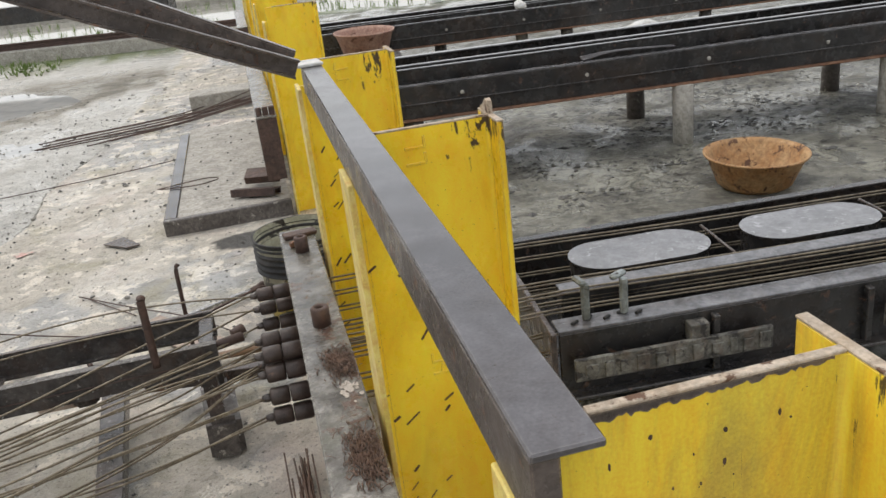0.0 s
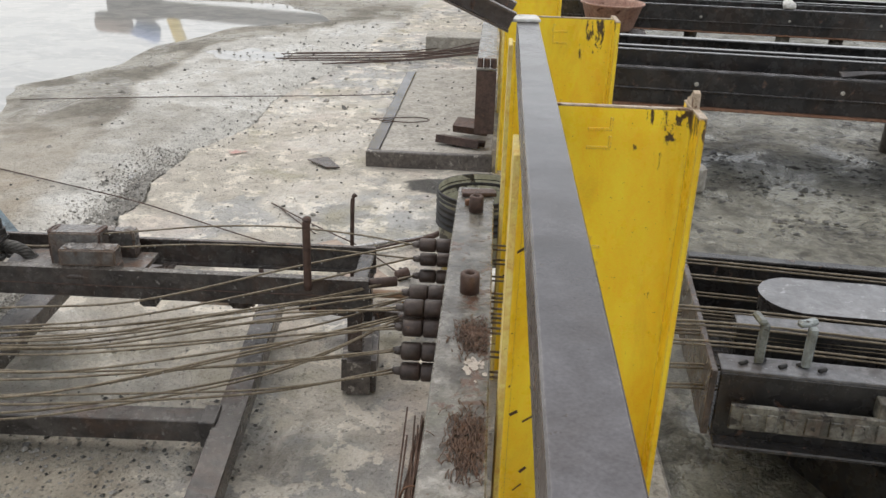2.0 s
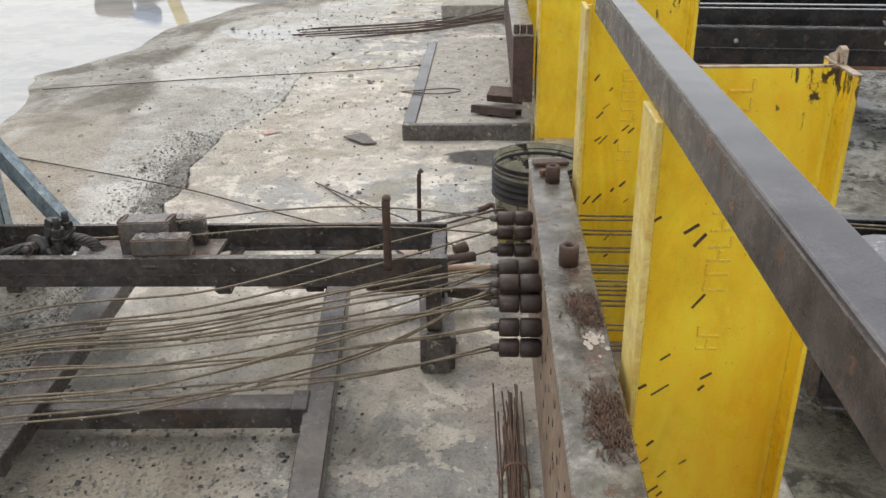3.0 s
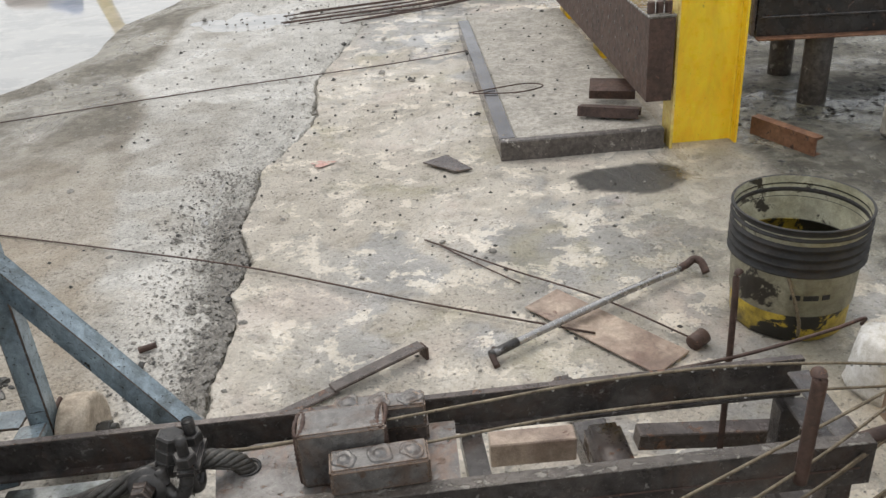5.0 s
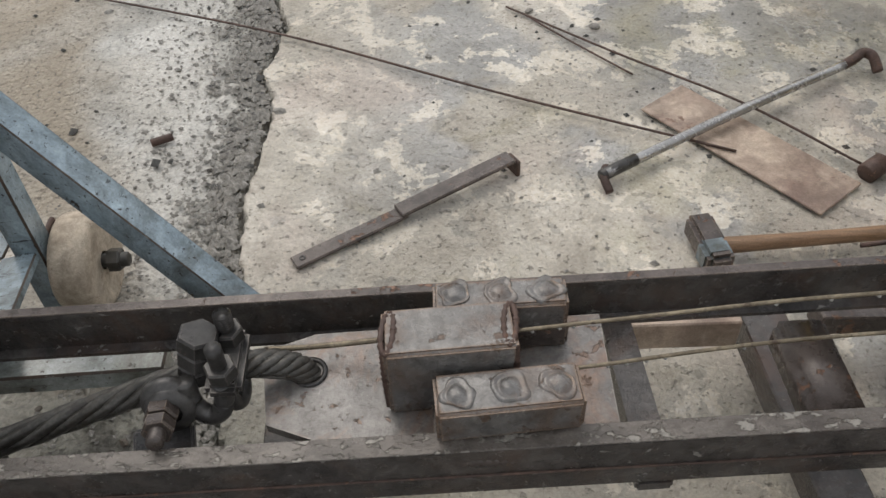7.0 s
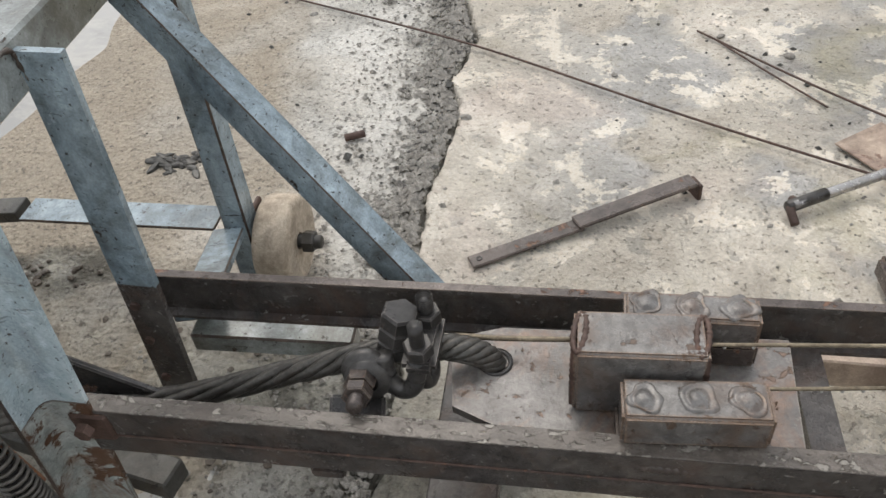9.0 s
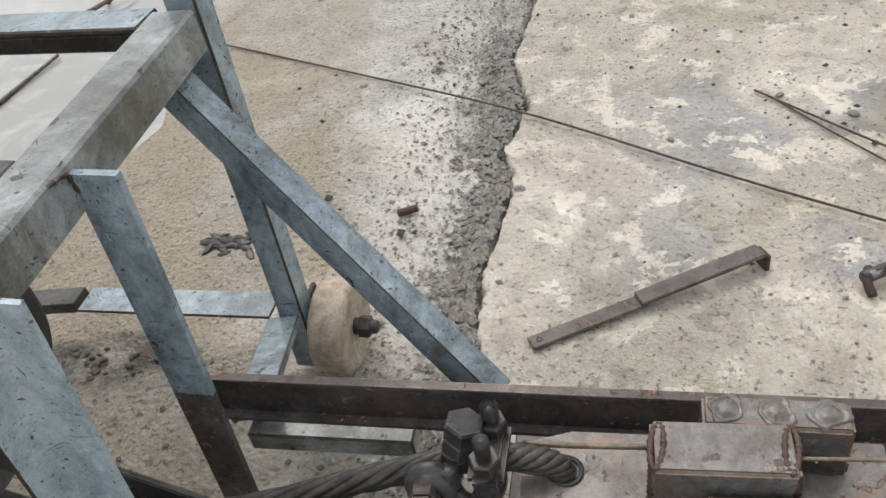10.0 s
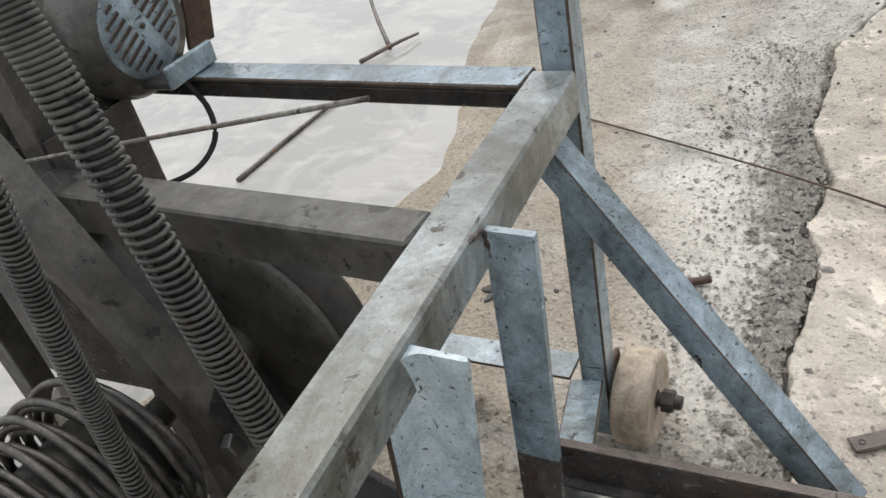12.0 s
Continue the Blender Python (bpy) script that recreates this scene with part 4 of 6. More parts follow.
frame_thing = thing("pulling_frame", (-1.1, 2.7, 0), "dark steel channel frame carrying the strand clamp, wet with rain", "steel frame")
bm = bmesh.new()
C_OUT = [(0.0, 0.05), (-0.018, 0.05), (-0.018, 0.043), (-0.008, 0.04), (-0.008, -0.036), (-0.022, -0.04), (-0.022, -0.047), (0.0, -0.047)]
extrude(bm, C_OUT, (-2.09, far_edge(-2.09), 0.39), (-0.25, far_edge(-0.25), 0.39))
part("far_channel", bm, WET_IRON, frame_thing)
bm = bmesh.new()
extrude(bm, channel(0.032, 0.1, 0.007, 1), (-2.05, near_edge(-2.05), 0.39), (-0.235, near_edge(-0.235), 0.39))
part("near_channel", bm, WET_IRON, frame_thing)
for xa, xb, fe, o, w in ((-2.09, -0.25, far_edge, -0.009, 0.0165), (-2.05, -0.235, near_edge, 0.016, 0.031)):
    bm = bmesh.new()
    bar(bm, (xa + 0.002, fe(xa) + o, 0.4412), (xb - 0.002, fe(xb) + o, 0.4412), w, 0.0024, b=0.0008)
    for v in bm.verts:
        v.co.z += 0.0006 * noise.noise(v.co * 40)
    part("worn_top_edge", bm, BROWN if fe is far_edge else FLAKED, frame_thing, "flaking worn top flange")
bm = bmesh.new()
bar(bm, (-2.04, near_edge(-2.04) - 0.001, 0.385), (-0.26, near_edge(-0.26) - 0.001, 0.383), 0.003, 0.004, b=0.001)
part("side_seam", bm, RUST_DARK, frame_thing)
for x in (-1.69, -0.985):
    part("lug", box(bmesh.new(), at(x, near_edge(x) + 0.016, 0.327, 0, 0, 2), 0.052, 0.034, 0.024, 0.004, 2), WET_IRON, frame_thing)
bm = bmesh.new()
for zc in (0.352, 0.426):
    bar(bm, (-0.27, 2.59, zc), (-0.275, 2.83, zc), 0.05, 0.008)
part("end_tie", bm, WET_IRON, frame_thing)
bm = bmesh.new()
extrude(bm, channel(0.046, 0.05, 0.006, -1), (-1.005, 2.57, 0.332), (-1.02, 2.83, 0.332))
part("cross_member", bm, WET_IRON, frame_thing)
bm = smooth(box(bmesh.new(), at(-0.7, 2.745, 0.302, 0, 0, 2), 0.082, 0.19, 0.066, 0.012, 3))
part("cross_member", bm, BROWN, frame_thing, "rusty rounded cross block")
# short legs at the anchor end
for y in (2.61, 2.83):
    part("leg", box(bmesh.new(), at(-0.285, y, 0.255), 0.05, 0.05, 0.175, 0.003), WET_IRON, frame_thing)

# low base frame lying on the ground
base = thing("base_frame", (-1.1, 2.4, 0.0), "low frame of brown steel channels lying on the yard", "steel frame")
part("cross_beam", bar(bmesh.new(), (-0.682, 3.05, 0.125), (-0.572, 1.7, 0.085), 0.085, 0.07), WET_IRON, base)
part("cross_beam", bar(bmesh.new(), (-1.52, 2.95, 0.165), (-1.49, 1.9, 0.12), 0.115, 0.065), WET_IRON, base)
part("side_tube", bar(bmesh.new(), (-2.9, 2.15, 0.085), (-0.66, 2.22, 0.095), 0.075, 0.075), WET_IRON, base)
part("end_block", bar(bmesh.new(), (-0.672, 2.26, 0.1), (-0.665, 2.16, 0.1), 0.05, 0.09), WET_IRON, base)
part("side_bar", bar(bmesh.new(), (-0.945, 2.967, 0.165), (-0.735, 2.965, 0.165), 0.055, 0.07), PINK_PLATE, base, "rust-pink bar between the cross beams")
part("side_bar", bar(bmesh.new(), (-0.57, 3.0, 0.13), (0.0, 3.02, 0.07), 0.05, 0.05), BROWN, base)
bm = bmesh.new()
solo("concrete_stub", box(bm, at(-0.285, 2.715, 0.08, 3, 2, 5), 0.12, 0.3, 0.17, 0.02, 2), STAINED, "rough concrete stub under the frame's end", "concrete block")

# clamp plate with blocks
PL = [(-1.532, 2.761), (-1.511, 2.635), (-1.425, 2.600), (-1.03, 2.606), (-1.03, 2.806), (-1.455, 2.79)]
clamp = thing("strand_clamp", (-1.25, 2.7, 0.385), "oily steel clamp with bolted blocks gripping two strands", "strand clamp")
bm = bmesh.new()
low = [bm.verts.new((x, y, 0.386)) for x, y in PL]
high = [bm.verts.new((x, y, 0.402)) for x, y in PL]
bm.faces.new(high)
bm.faces.new(low[::-1])
for i in range(len(PL)):
    bm.faces.new((low[i], low[(i + 1) % len(PL)], high[(i + 1) % len(PL)], high[i]))
bmesh.ops.recalc_face_normals(bm, faces=bm.faces[:])
part("base_plate", bm, BASE_PLATE, clamp, "scraped base plate with rust blooms")


def clamp_block(x0, x1, y0, y1, z0, z1, rz):
    bm = smooth(box(bmesh.new(), at((x0 + x1) / 2, (y0 + y1) / 2, (z0 + z1) / 2, 0, 0, rz), x1 - x0, y1 - y0, z1 - z0, 0.005, 3))
    for v in bm.verts:
        v.co += 0.0012 * Vector((noise.noise(v.co * 50), noise.noise(v.co * 50 + Vector((4, 0, 0))), noise.noise(v.co * 50 + Vector((0, 7, 0)))))
    for e in bm.edges:
        e.smooth = e.calc_face_angle(0.0) < 0.7
    return bm


part("wedge_block", clamp_block(-1.342, -1.166, 2.648, 2.728, 0.402, 0.532, 3), BLOCK, clamp, "square block with rounded welded ends")
for x, bow in ((-1.334, -1), (-1.174, 1)):
    bm = bmesh.new()
    way = [Vector((x + 0.008 * math.cos(a) + 0.0022 * math.sin(a), 2.688 + 0.034 * math.sin(a) + 0.004 * bow, 0.5315 - 0.003 * abs(math.sin(a)))) for a in (2 * math.pi * k / 40 for k in range(41))]
    tube(bm, way, lambda s: 0.0042 + 0.0012 * math.sin(s * 95), 8)
    part("weld_bead", bm, RUST_DARK, clamp)
    bm = bmesh.new()
    tube(bm, spline([(x + 0.007 * bow, 2.654, 0.41), (x + 0.007 * bow, 2.652, 0.48), (x + 0.006 * bow, 2.66, 0.526)], 10), lambda s: 0.0045 + 0.001 * math.sin(s * 60), 8)
    part("weld_bead", bm, RUST_DARK, clamp)
for y0, y1, z1 in ((2.577, 2.643, 0.502), (2.744, 2.796, 0.502)):
    part("jaw", clamp_block(-1.276, -1.088, y0, y1, 0.443, z1, 4 if y0 < 2.7 else 1), BLOCK, clamp)
    part("jaw_base", clamp_block(-1.28, -1.085, y0 + 0.002, y1 - 0.002, 0.402, 0.4465, 4 if y0 < 2.7 else 1), BROWN, clamp)
    for i in range(3):
        x = -1.246 + 0.064 * i
        y = (y0 + y1) / 2 + (0.005 * (i - 1) if y0 < 2.7 else 0)
        bm = bmesh.new()
        lathe(bm, [(0.0235, -0.001), (0.022, 0.0025), (0.019, 0.0032), (0.0165, 0.0012), (0.014, 0.0015), (0.011, 0.0045), (0.006, 0.0062), (0, 0.0066)], at(x, y, 0.5022), 26)
        for v in bm.verts:
            o = v.co - Vector((x, y, 0.5022))
            v.co += Vector((o.x, o.y, 0)) * 0.5 * noise.noise(Vector((o.x * 48, o.y * 48, i * 3.7 + y0 * 31))) + Vector((0, 0, 0.0012 * noise.noise(v.co * 160)))
        part("plug_weld", bm, BLOCK, clamp)
    if y0 < 2.7:
        bm = bmesh.new()
        tube(bm, spline([(-1.292, 2.578, 0.408), (-1.23, 2.566, 0.412), (-1.15, 2.573, 0.41), (-1.082, 2.582, 0.41)], 16), lambda s: 0.0125 + 0.0016 * math.sin(s * 140), 9)
        part("weld_bead", bm, BROWN, clamp, "thick rippled weld along the jaw's foot")

# wire rope with its thimble and two U-bolt grips
rope_way = spline([(-2.75, 2.45, 0.30), (-2.3, 2.56, 0.33), (-1.95, 2.63, 0.365), (-1.75, 2.675, 0.405), (-1.62, 2.695, 0.44), (-1.53, 2.708, 0.445), (-1.478, 2.716, 0.425), (-1.458, 2.72, 0.39)], 22)
rope = thing("wire_rope", (-2.0, 2.6, 0.3), "thick greasy stranded wire rope pulling the clamp plate", "wire rope")
for s in range(6):
    bm = bmesh.new()
    way = []
    for i, v in enumerate(rope_way):
        d = (rope_way[min(i + 1, len(rope_way) - 1)] - rope_way[max(i - 1, 0)]).normalized()
        u = d.cross(Vector((0, 0, 1))).normalized()
        w = u.cross(d)
        a = s * math.pi / 3 + i * 0.16
        way.append(v + 0.0125 * (math.cos(a) * u + math.sin(a) * w))
    tube(bm, way, 0.0085, 6)
    part("strand", bm, ROPE, rope)
bm = bmesh.new()
for k in range(9):
    a = k * 0.7
    tube(bm, spline([(-1.53, 2.705 + 0.012 * math.cos(a), 0.44 + 0.012 * math.sin(a)), (-1.49, 2.715 + 0.02 * math.cos(a), 0.43 + 0.012 * math.sin(a)), (-1.455, 2.72 + 0.008 * math.cos(a), 0.398)], 6), 0.0035, 5)
part("frayed_end", bm, ROPE, rope)
bm = bmesh.new()
lathe(bm, [(0.019, 0), (0.026, 0), (0.026, 0.003), (0.019, 0.003), (0.019, 0)], at(-1.458, 2.72, 0.4022), 20)
part("eye_ring", bm, BLACK, rope)


def rope_grip(x, tilt):
    g = thing("rope_grip", (x, 2.69, 0.43), "heavy U-bolt rope grip with hex nuts and rusty studs", "rope clip", "rope grips")
    bm = bmesh.new()
    tube(bm, spline([(x, 2.664, 0.54), (x, 2.664, 0.43), (x + 0.006, 2.675, 0.405), (x + 0.006, 2.70, 0.4), (x, 2.722, 0.415), (x, 2.726, 0.53)], 8), 0.0115, 10)
    part("u_bolt", bm, GREASY, g)
    part("saddle", box(bmesh.new(), at(x, 2.694, 0.468, tilt, 0, 0), 0.05, 0.1, 0.026, 0.008, 2), GREASY, g)
    for y in (2.664, 2.726):
        part("nut", flat(hexagon(bmesh.new(), at(x, y, 0.482), 0.022, 0.022)), GREASY, g)
    bm = bmesh.new()
    for k in range(6):
        lathe(bm, [(0.0115, 0), (0.013, 0.002), (0.0115, 0.004)], at(x, 2.726, 0.508 + 0.0045 * k), 12)
    part("thread", bm, GREASY, g)
    return g


rope_grip(-1.557, 4)
# rusty stud with its hex nut lying forward of the grips
stud = thing("clamp_stud", (-1.6, 2.62, 0.42), "stubby rusty stud with hex nuts on the rope grip", "bolt")
m = at(-1.641, 2.625, 0.447, 74, 0, 8)
part("shank", cyl(bmesh.new(), m, 0.012, 0.11, 14), BROWN, stud)
part("nut", flat(hexagon(bmesh.new(), m @ at(0, 0, -0.015), 0.023, 0.022)), BROWN, stud)
part("nut", flat(hexagon(bmesh.new(), m @ at(0, 0, 0.014), 0.022, 0.018)), BROWN, stud)
for k in range(3):
    part("nut", flat(hexagon(bmesh.new(), at(-1.605, 2.70, 0.44, 0, 14, 30) @ at(0, 0, 0.027 * k), 0.03, 0.0255)), GREASY, stud)
for dz in (-0.03, -0.075):
    bm = bmesh.new()
    lathe(bm, [(0.017, -0.012), (0.033, -0.01), (0.036, 0), (0.033, 0.01), (0.017, 0.012)], at(-1.642 - dz * 0.1, 2.66 + dz * 0.2, 0.446 + 0.2 * (dz + 0.03), 74, 0, 8), 18)
    part("collar", bm, GREASY, stud)
bm = bmesh.new()
tube(bm, spline([(-1.612, 2.665, 0.47), (-1.606, 2.655, 0.43), (-1.59, 2.65, 0.412), (-1.572, 2.65, 0.417), (-1.563, 2.655, 0.44), (-1.56, 2.66, 0.47)], 8), 0.014, 12)
part("loop", bm, GREASY, stud)
part("foot_plate", box(bmesh.new(), at(-1.655, 2.622, 0.375, 28, 0, 6), 0.085, 0.06, 0.014, 0.004, 2), BLACK, stud)

# strand ends gripped near the plate, a short pipe and hooks by the frame's end
bm = bmesh.new()
tube(bm, spline([(-1.52, 2.74, 0.435), (-1.45, 2.745, 0.43), (-1.34, 2.745, 0.44)], 6), 0.0045, 6)
solo("steel_strand", bm, WIRE, "short bent strand end beside the wedge block", "steel strand", "steel strands")
for p in ([(-0.42, 2.5, 0.44), (-0.418, 2.5, 0.6), (-0.417, 2.5, 0.672), (-0.415, 2.515, 0.675)], [(-0.36, 2.98, 0.0), (-0.36, 2.985, 0.25), (-0.358, 3.0, 0.5), (-0.356, 3.01, 0.57), (-0.345, 3.015, 0.585)]):
    bm = bmesh.new()
    tube(bm, spline(p, 8), 0.013 if p[0][1] < 2.7 else 0.008, 10)
    solo("bent_rod", bm, RUST_DARK, "bent dark iron rod standing at the frame's end", "iron rod", "bent rods")
bm = bmesh.new()
tube(bm, spline([(-0.55, 2.99, 0.33), (-0.33, 2.98, 0.37), (-0.15, 2.96, 0.43), (-0.06, 2.97, 0.45), (-0.05, 2.99, 0.42)], 8), 0.0045, 8)
solo("bent_rod", bm, RUST_DARK, "hooked iron rod lying across the frame's end", "iron rod", "bent rods")
bm = bmesh.new()
cyl(bm, at(-0.2, 2.62, 0.42, 0, 86, 10), 0.017, 0.11, 16)
solo("pipe_stub", bm, RUST_DARK, "short rusty pipe stub at the frame's end", "pipe")

# bundle of tie wire leaning on the anchor beam's foot
rng = random.Random(8)
bundle = thing("wire_bundle", (-0.03, 1.95, 0.0), "bundle of rusty cut wires lying beside the anchor beam", "wire bundle")
for i in range(26):
    x, y = -0.03 + rng.gauss(0, 0.018), 1.95 + rng.gauss(0, 0.02)
    bm = bmesh.new()
    tube(bm, [Vector((x, y - 0.4 + rng.uniform(-0.08, 0.08), 0.012 + rng.uniform(0, 0.05))), Vector((x + rng.gauss(0, 0.008), y, 0.05 + rng.uniform(0, 0.04))), Vector((x + rng.gauss(0, 0.01), y + 0.4 + rng.uniform(-0.1, 0.1), 0.01 + rng.uniform(0, 0.07)))], 0.003, 5)
    part("wire", bm, RUST_SCALE, bundle)
part("tie", tube(bmesh.new(), spline([(-0.07, 1.98, 0.02), (-0.05, 1.98, 0.1), (0.0, 1.98, 0.1), (0.015, 1.98, 0.02)], 5), 0.003, 5), RUST, bundle)

# ---- blue-grey winch stand ----
stand = thing("winch_stand", (-2.1, 2.75, 0), "welded blue-grey steel winch stand with peeling, rust-streaked paint", "steel stand")
part("top_beam", bar(bmesh.new(), (-2.092, 3.16, 0.893), (-2.04, 1.80, 0.893), 0.076, 0.075, b=0.005), GREEN_GREY, stand, "dirty green-grey top beam")
part("corner_leg", bar(bmesh.new(), (-2.085, 3.222, 1.75), (-2.112, 3.222, 0.03), 0.058, 0.058, (0, 1, 0), 0.004), BLUE, stand)
# black web stands for the beam's shaded side; only the flange stays blue
part("cross_beam", bar(bmesh.new(), (-3.35, 3.175, 0.9015), (-2.128, 3.138, 0.9015), 0.062, 0.032, b=0.003), BLACK, stand, "web of the cross beam, its shaded side coloured black")
part("cross_flange", bar(bmesh.new(), (-3.35, 3.175, 0.9245), (-2.128, 3.138, 0.9245), 0.072, 0.011, b=0.003), BLUE, stand)
part("cross_beam", bar(bmesh.new(), (-3.35, 2.765, 0.893), (-2.112, 2.715, 0.893), 0.075, 0.074, b=0.004), OILY, stand, "oil-blackened cross beam")
bm = bmesh.new()
extrude(bm, [(0, 0), (0.049, 0), (0.049, -0.006), (0.006, -0.006), (0.006, -0.063), (0, -0.063)], (-2.113, 3.084, 0.868), (-1.594, 2.911, 0.311))
bmesh.ops.recalc_face_normals(bm, faces=bm.faces[:])
bmesh.ops.bevel(bm, geom=[e for e in bm.edges if e.is_convex], offset=0.0022, segments=1, affect='EDGES')
part("diagonal_brace", bm, BLUE, stand)


def prism(top, shift):
    """A straight section: an outline at the top carried along a shift, with both ends closed."""
    bm = bmesh.new()
    a = [bm.verts.new(p) for p in top]
    b = [bm.verts.new(Vector(p) + Vector(shift)) for p in top]
    n = len(a)
    bm.faces.new(a)
    bm.faces.new(b[::-1])
    for i in range(n):
        bm.faces.new((a[i], b[i], b[(i + 1) % n], a[(i + 1) % n]))
    bmesh.ops.recalc_face_normals(bm, faces=bm.faces[:])
    smooth(bm)
    for e in bm.edges:
        e.smooth = e.calc_face_angle(0.0) < 0.6
    return bm


# a flat bar facing the yard, its lower half oily and rust-brown
STRUT = [(-2.037, 2.738, 0.916), (-1.968, 2.735, 0.916), (-1.968, 2.747, 0.916), (-2.037, 2.75, 0.916)]
part("front_strut", prism(STRUT, (-0.024, 0.004, -0.42)), BLUE, stand)
part("strut_foot", prism([(x - 0.0243, y + 0.004, 0.4955) for x, y, z in STRUT], (-0.026, 0.004, -0.42)), WET_IRON, stand, "oily rust-brown lower half of the strut")
# an open angle, welded by one leg to the beam's side
STRUT = [(-2.039, 2.432, 0.915), (-2.0315, 2.432, 0.915), (-2.0300, 2.462, 0.916)]
STRUT += [(-2.008 - 0.022 * math.cos(k * math.pi / 12), 2.4655 + 0.022 * math.sin(k * math.pi / 12), 0.917) for k in range(1, 6)]
STRUT += [(-2.008, 2.4875, 0.917), (-1.958, 2.4865, 0.917), (-1.958, 2.494, 0.917), (-2.034, 2.4975, 0.917), (-2.0375, 2.494, 0.917)]
STRUT = [(x, y + 0.03, z) for x, y, z in STRUT]
part("front_strut", prism(STRUT, (-0.062, 0.02, -0.45)), PALE_BLUE, stand, "pale pitted open strut")
part("strut_foot", prism([(x - 0.0622, y + 0.02, 0.465) for x, y, z in STRUT], (-0.058, 0.02, -0.41)), RUSTED_BLUE, stand, "rust-eaten lower end of the strut")
for way in ([(-2.032, 2.745, 0.85), (-2.034, 2.74, 0.89), (-2.036, 2.735, 0.918), (-2.036, 2.70, 0.926)], [(-2.036, 2.425, 0.86), (-2.034, 2.43, 0.9), (-2.037, 2.455, 0.922), (-2.04, 2.495, 0.925)]):
    bm = bmesh.new()
    tube(bm, spline(way, 8), lambda s: 0.0038 + 0.001 * math.sin(s * 37), 8)
    part("weld_bead", bm, RUSTED_BLUE, stand, "rusty weld bead")
part("foot_bar", bar(bmesh.new(), (-2.125, 3.19, 0.19), (-2.035, 2.845, 0.305), 0.07, 0.02, b=0.003), BLUE, stand)
part("foot_strip", bar(bmesh.new(), (-2.66, 3.235, 0.182), (-2.165, 3.235, 0.186), 0.08, 0.008, b=0.002), BLUE, stand)
part("foot_strip", bar(bmesh.new(), (-3.3, 3.24, 0.10), (-2.67, 3.235, 0.182), 0.06, 0.03, b=0.002), OILY, stand)
part("lower_tie", bar(bmesh.new(), (-2.06, 2.868, 0.228), (-1.745, 2.878, 0.228), 0.05, 0.045, b=0.004), GREEN_GREY, stand)
part("lower_tie", bar(bmesh.new(), (-2.6, 2.72, 0.12), (-2.03, 2.62, 0.12), 0.06, 0.05, b=0.004), OILY, stand)
part("rear_leg", bar(bmesh.new(), (-3.3, 3.16, 0.9), (-3.3, 3.16, 0.0), 0.06, 0.06, (0, 1, 0)), OILY, stand)
part("rear_leg", bar(bmesh.new(), (-3.3, 2.75, 0.9), (-3.3, 2.75, 0.0), 0.06, 0.06, (0, 1, 0)), OILY, stand)
part("side_leg", bar(bmesh.new(), (-2.04, 1.86, 0.88), (-2.08, 1.86, 0.0), 0.06, 0.06, (0, 1, 0)), BLUE, stand)
# angle rails that carry the drum, running down from the cross beam
bm = bmesh.new()
extrude(bm, channel(0.07, 0.11, 0.01, 1), (-2.85, 2.66, 0.93), (-2.50, 2.66, 0.25))
part("bearing_rail", bm, GREASY, stand)
bm = bmesh.new()
extrude(bm, channel(0.07, 0.1, 0.01, 1), (-2.85, 2.775, 0.98), (-2.58, 2.775, 0.23))
part("bearing_rail", bm, GREASY, stand)
bm = bmesh.new()
extrude(bm, [(-0.034, 0), (0.034, 0), (0.034, -0.045), (0.026, -0.045), (0.026, -0.008), (-0.026, -0.008), (-0.026, -0.045), (-0.034, -0.045)], (-2.745, 2.61, 1.12), (-2.40, 2.61, 0.35))
part("bearing_rail", bm, OILY, stand, "greasy channel rail slanting past the drum")
part("bolt", flat(hexagon(bmesh.new(), at(-2.487, 2.59, 0.55, 0, 66, 0), 0.022, 0.022)), GREASY, stand)
part("bearing_rail", bar(bmesh.new(), (-2.75, 2.2, 0.14), (-2.25, 2.42, 0.14), 0.06, 0.05), GREASY, stand)
part("tie_bar", bar(bmesh.new(), (-2.50, 2.60, 0.635), (-1.955, 2.63, 0.3), 0.012, 0.11), BLACK, stand, "black flat tie bar")
part("tie_bar", bar(bmesh.new(), (-2.16, 2.445, 0.73), (-2.075, 2.445, 0.40), 0.008, 0.03, (1, 0, 0)), RUST, stand, "thin rusty flat bar")
part("drip_plate", box(bmesh.new(), at(-2.44, 2.47, 0.29, 0, 4, -18), 0.36, 0.13, 0.008, 0.002), BLUE, stand, "pale blue foot plate")
part("upright", bar(bmesh.new(), (-2.88, 2.80, 1.2), (-2.90, 2.80, 0.0), 0.06, 0.06, (0, 1, 0)), GREASY, stand)
for p in ((-2.045, 2.735, 0.37), (-2.05, 2.735, 0.27), (-2.04, 2.735, 0.455)):
    part("bolt", flat(hexagon(bmesh.new(), at(*p, 90, 0, 0), 0.009, 0.006)), RUST_DARK, stand)
part("bolt", flat(hexagon(bmesh.new(), at(-2.03, 2.522, 0.425, 90, 0, 0), 0.014, 0.014)), RUST_DARK, stand)
bm = bmesh.new()
box(bm, at(-2.035, 2.54, 0.405, 0, 0, 2), 0.06, 0.012, 0.06, 0.004)
part("gusset", bm, RUST_DARK, stand, "rust-eaten gusset at the channel's end")

for ob in list(stand.children):
    if "beam" not in ob.name and ob.data.materials[0] in (BLUE, PALE_BLUE, GREEN_GREY, RUSTED_BLUE):
        edged(ob, CHIPPED_EDGE, 0.0088 if "strut" not in ob.name else 0.0078)
        if "strut" in ob.name:
            for p in ob.data.polygons:
                if max(abs(c) for c in p.normal) < 0.9965:
                    p.material_index = 0

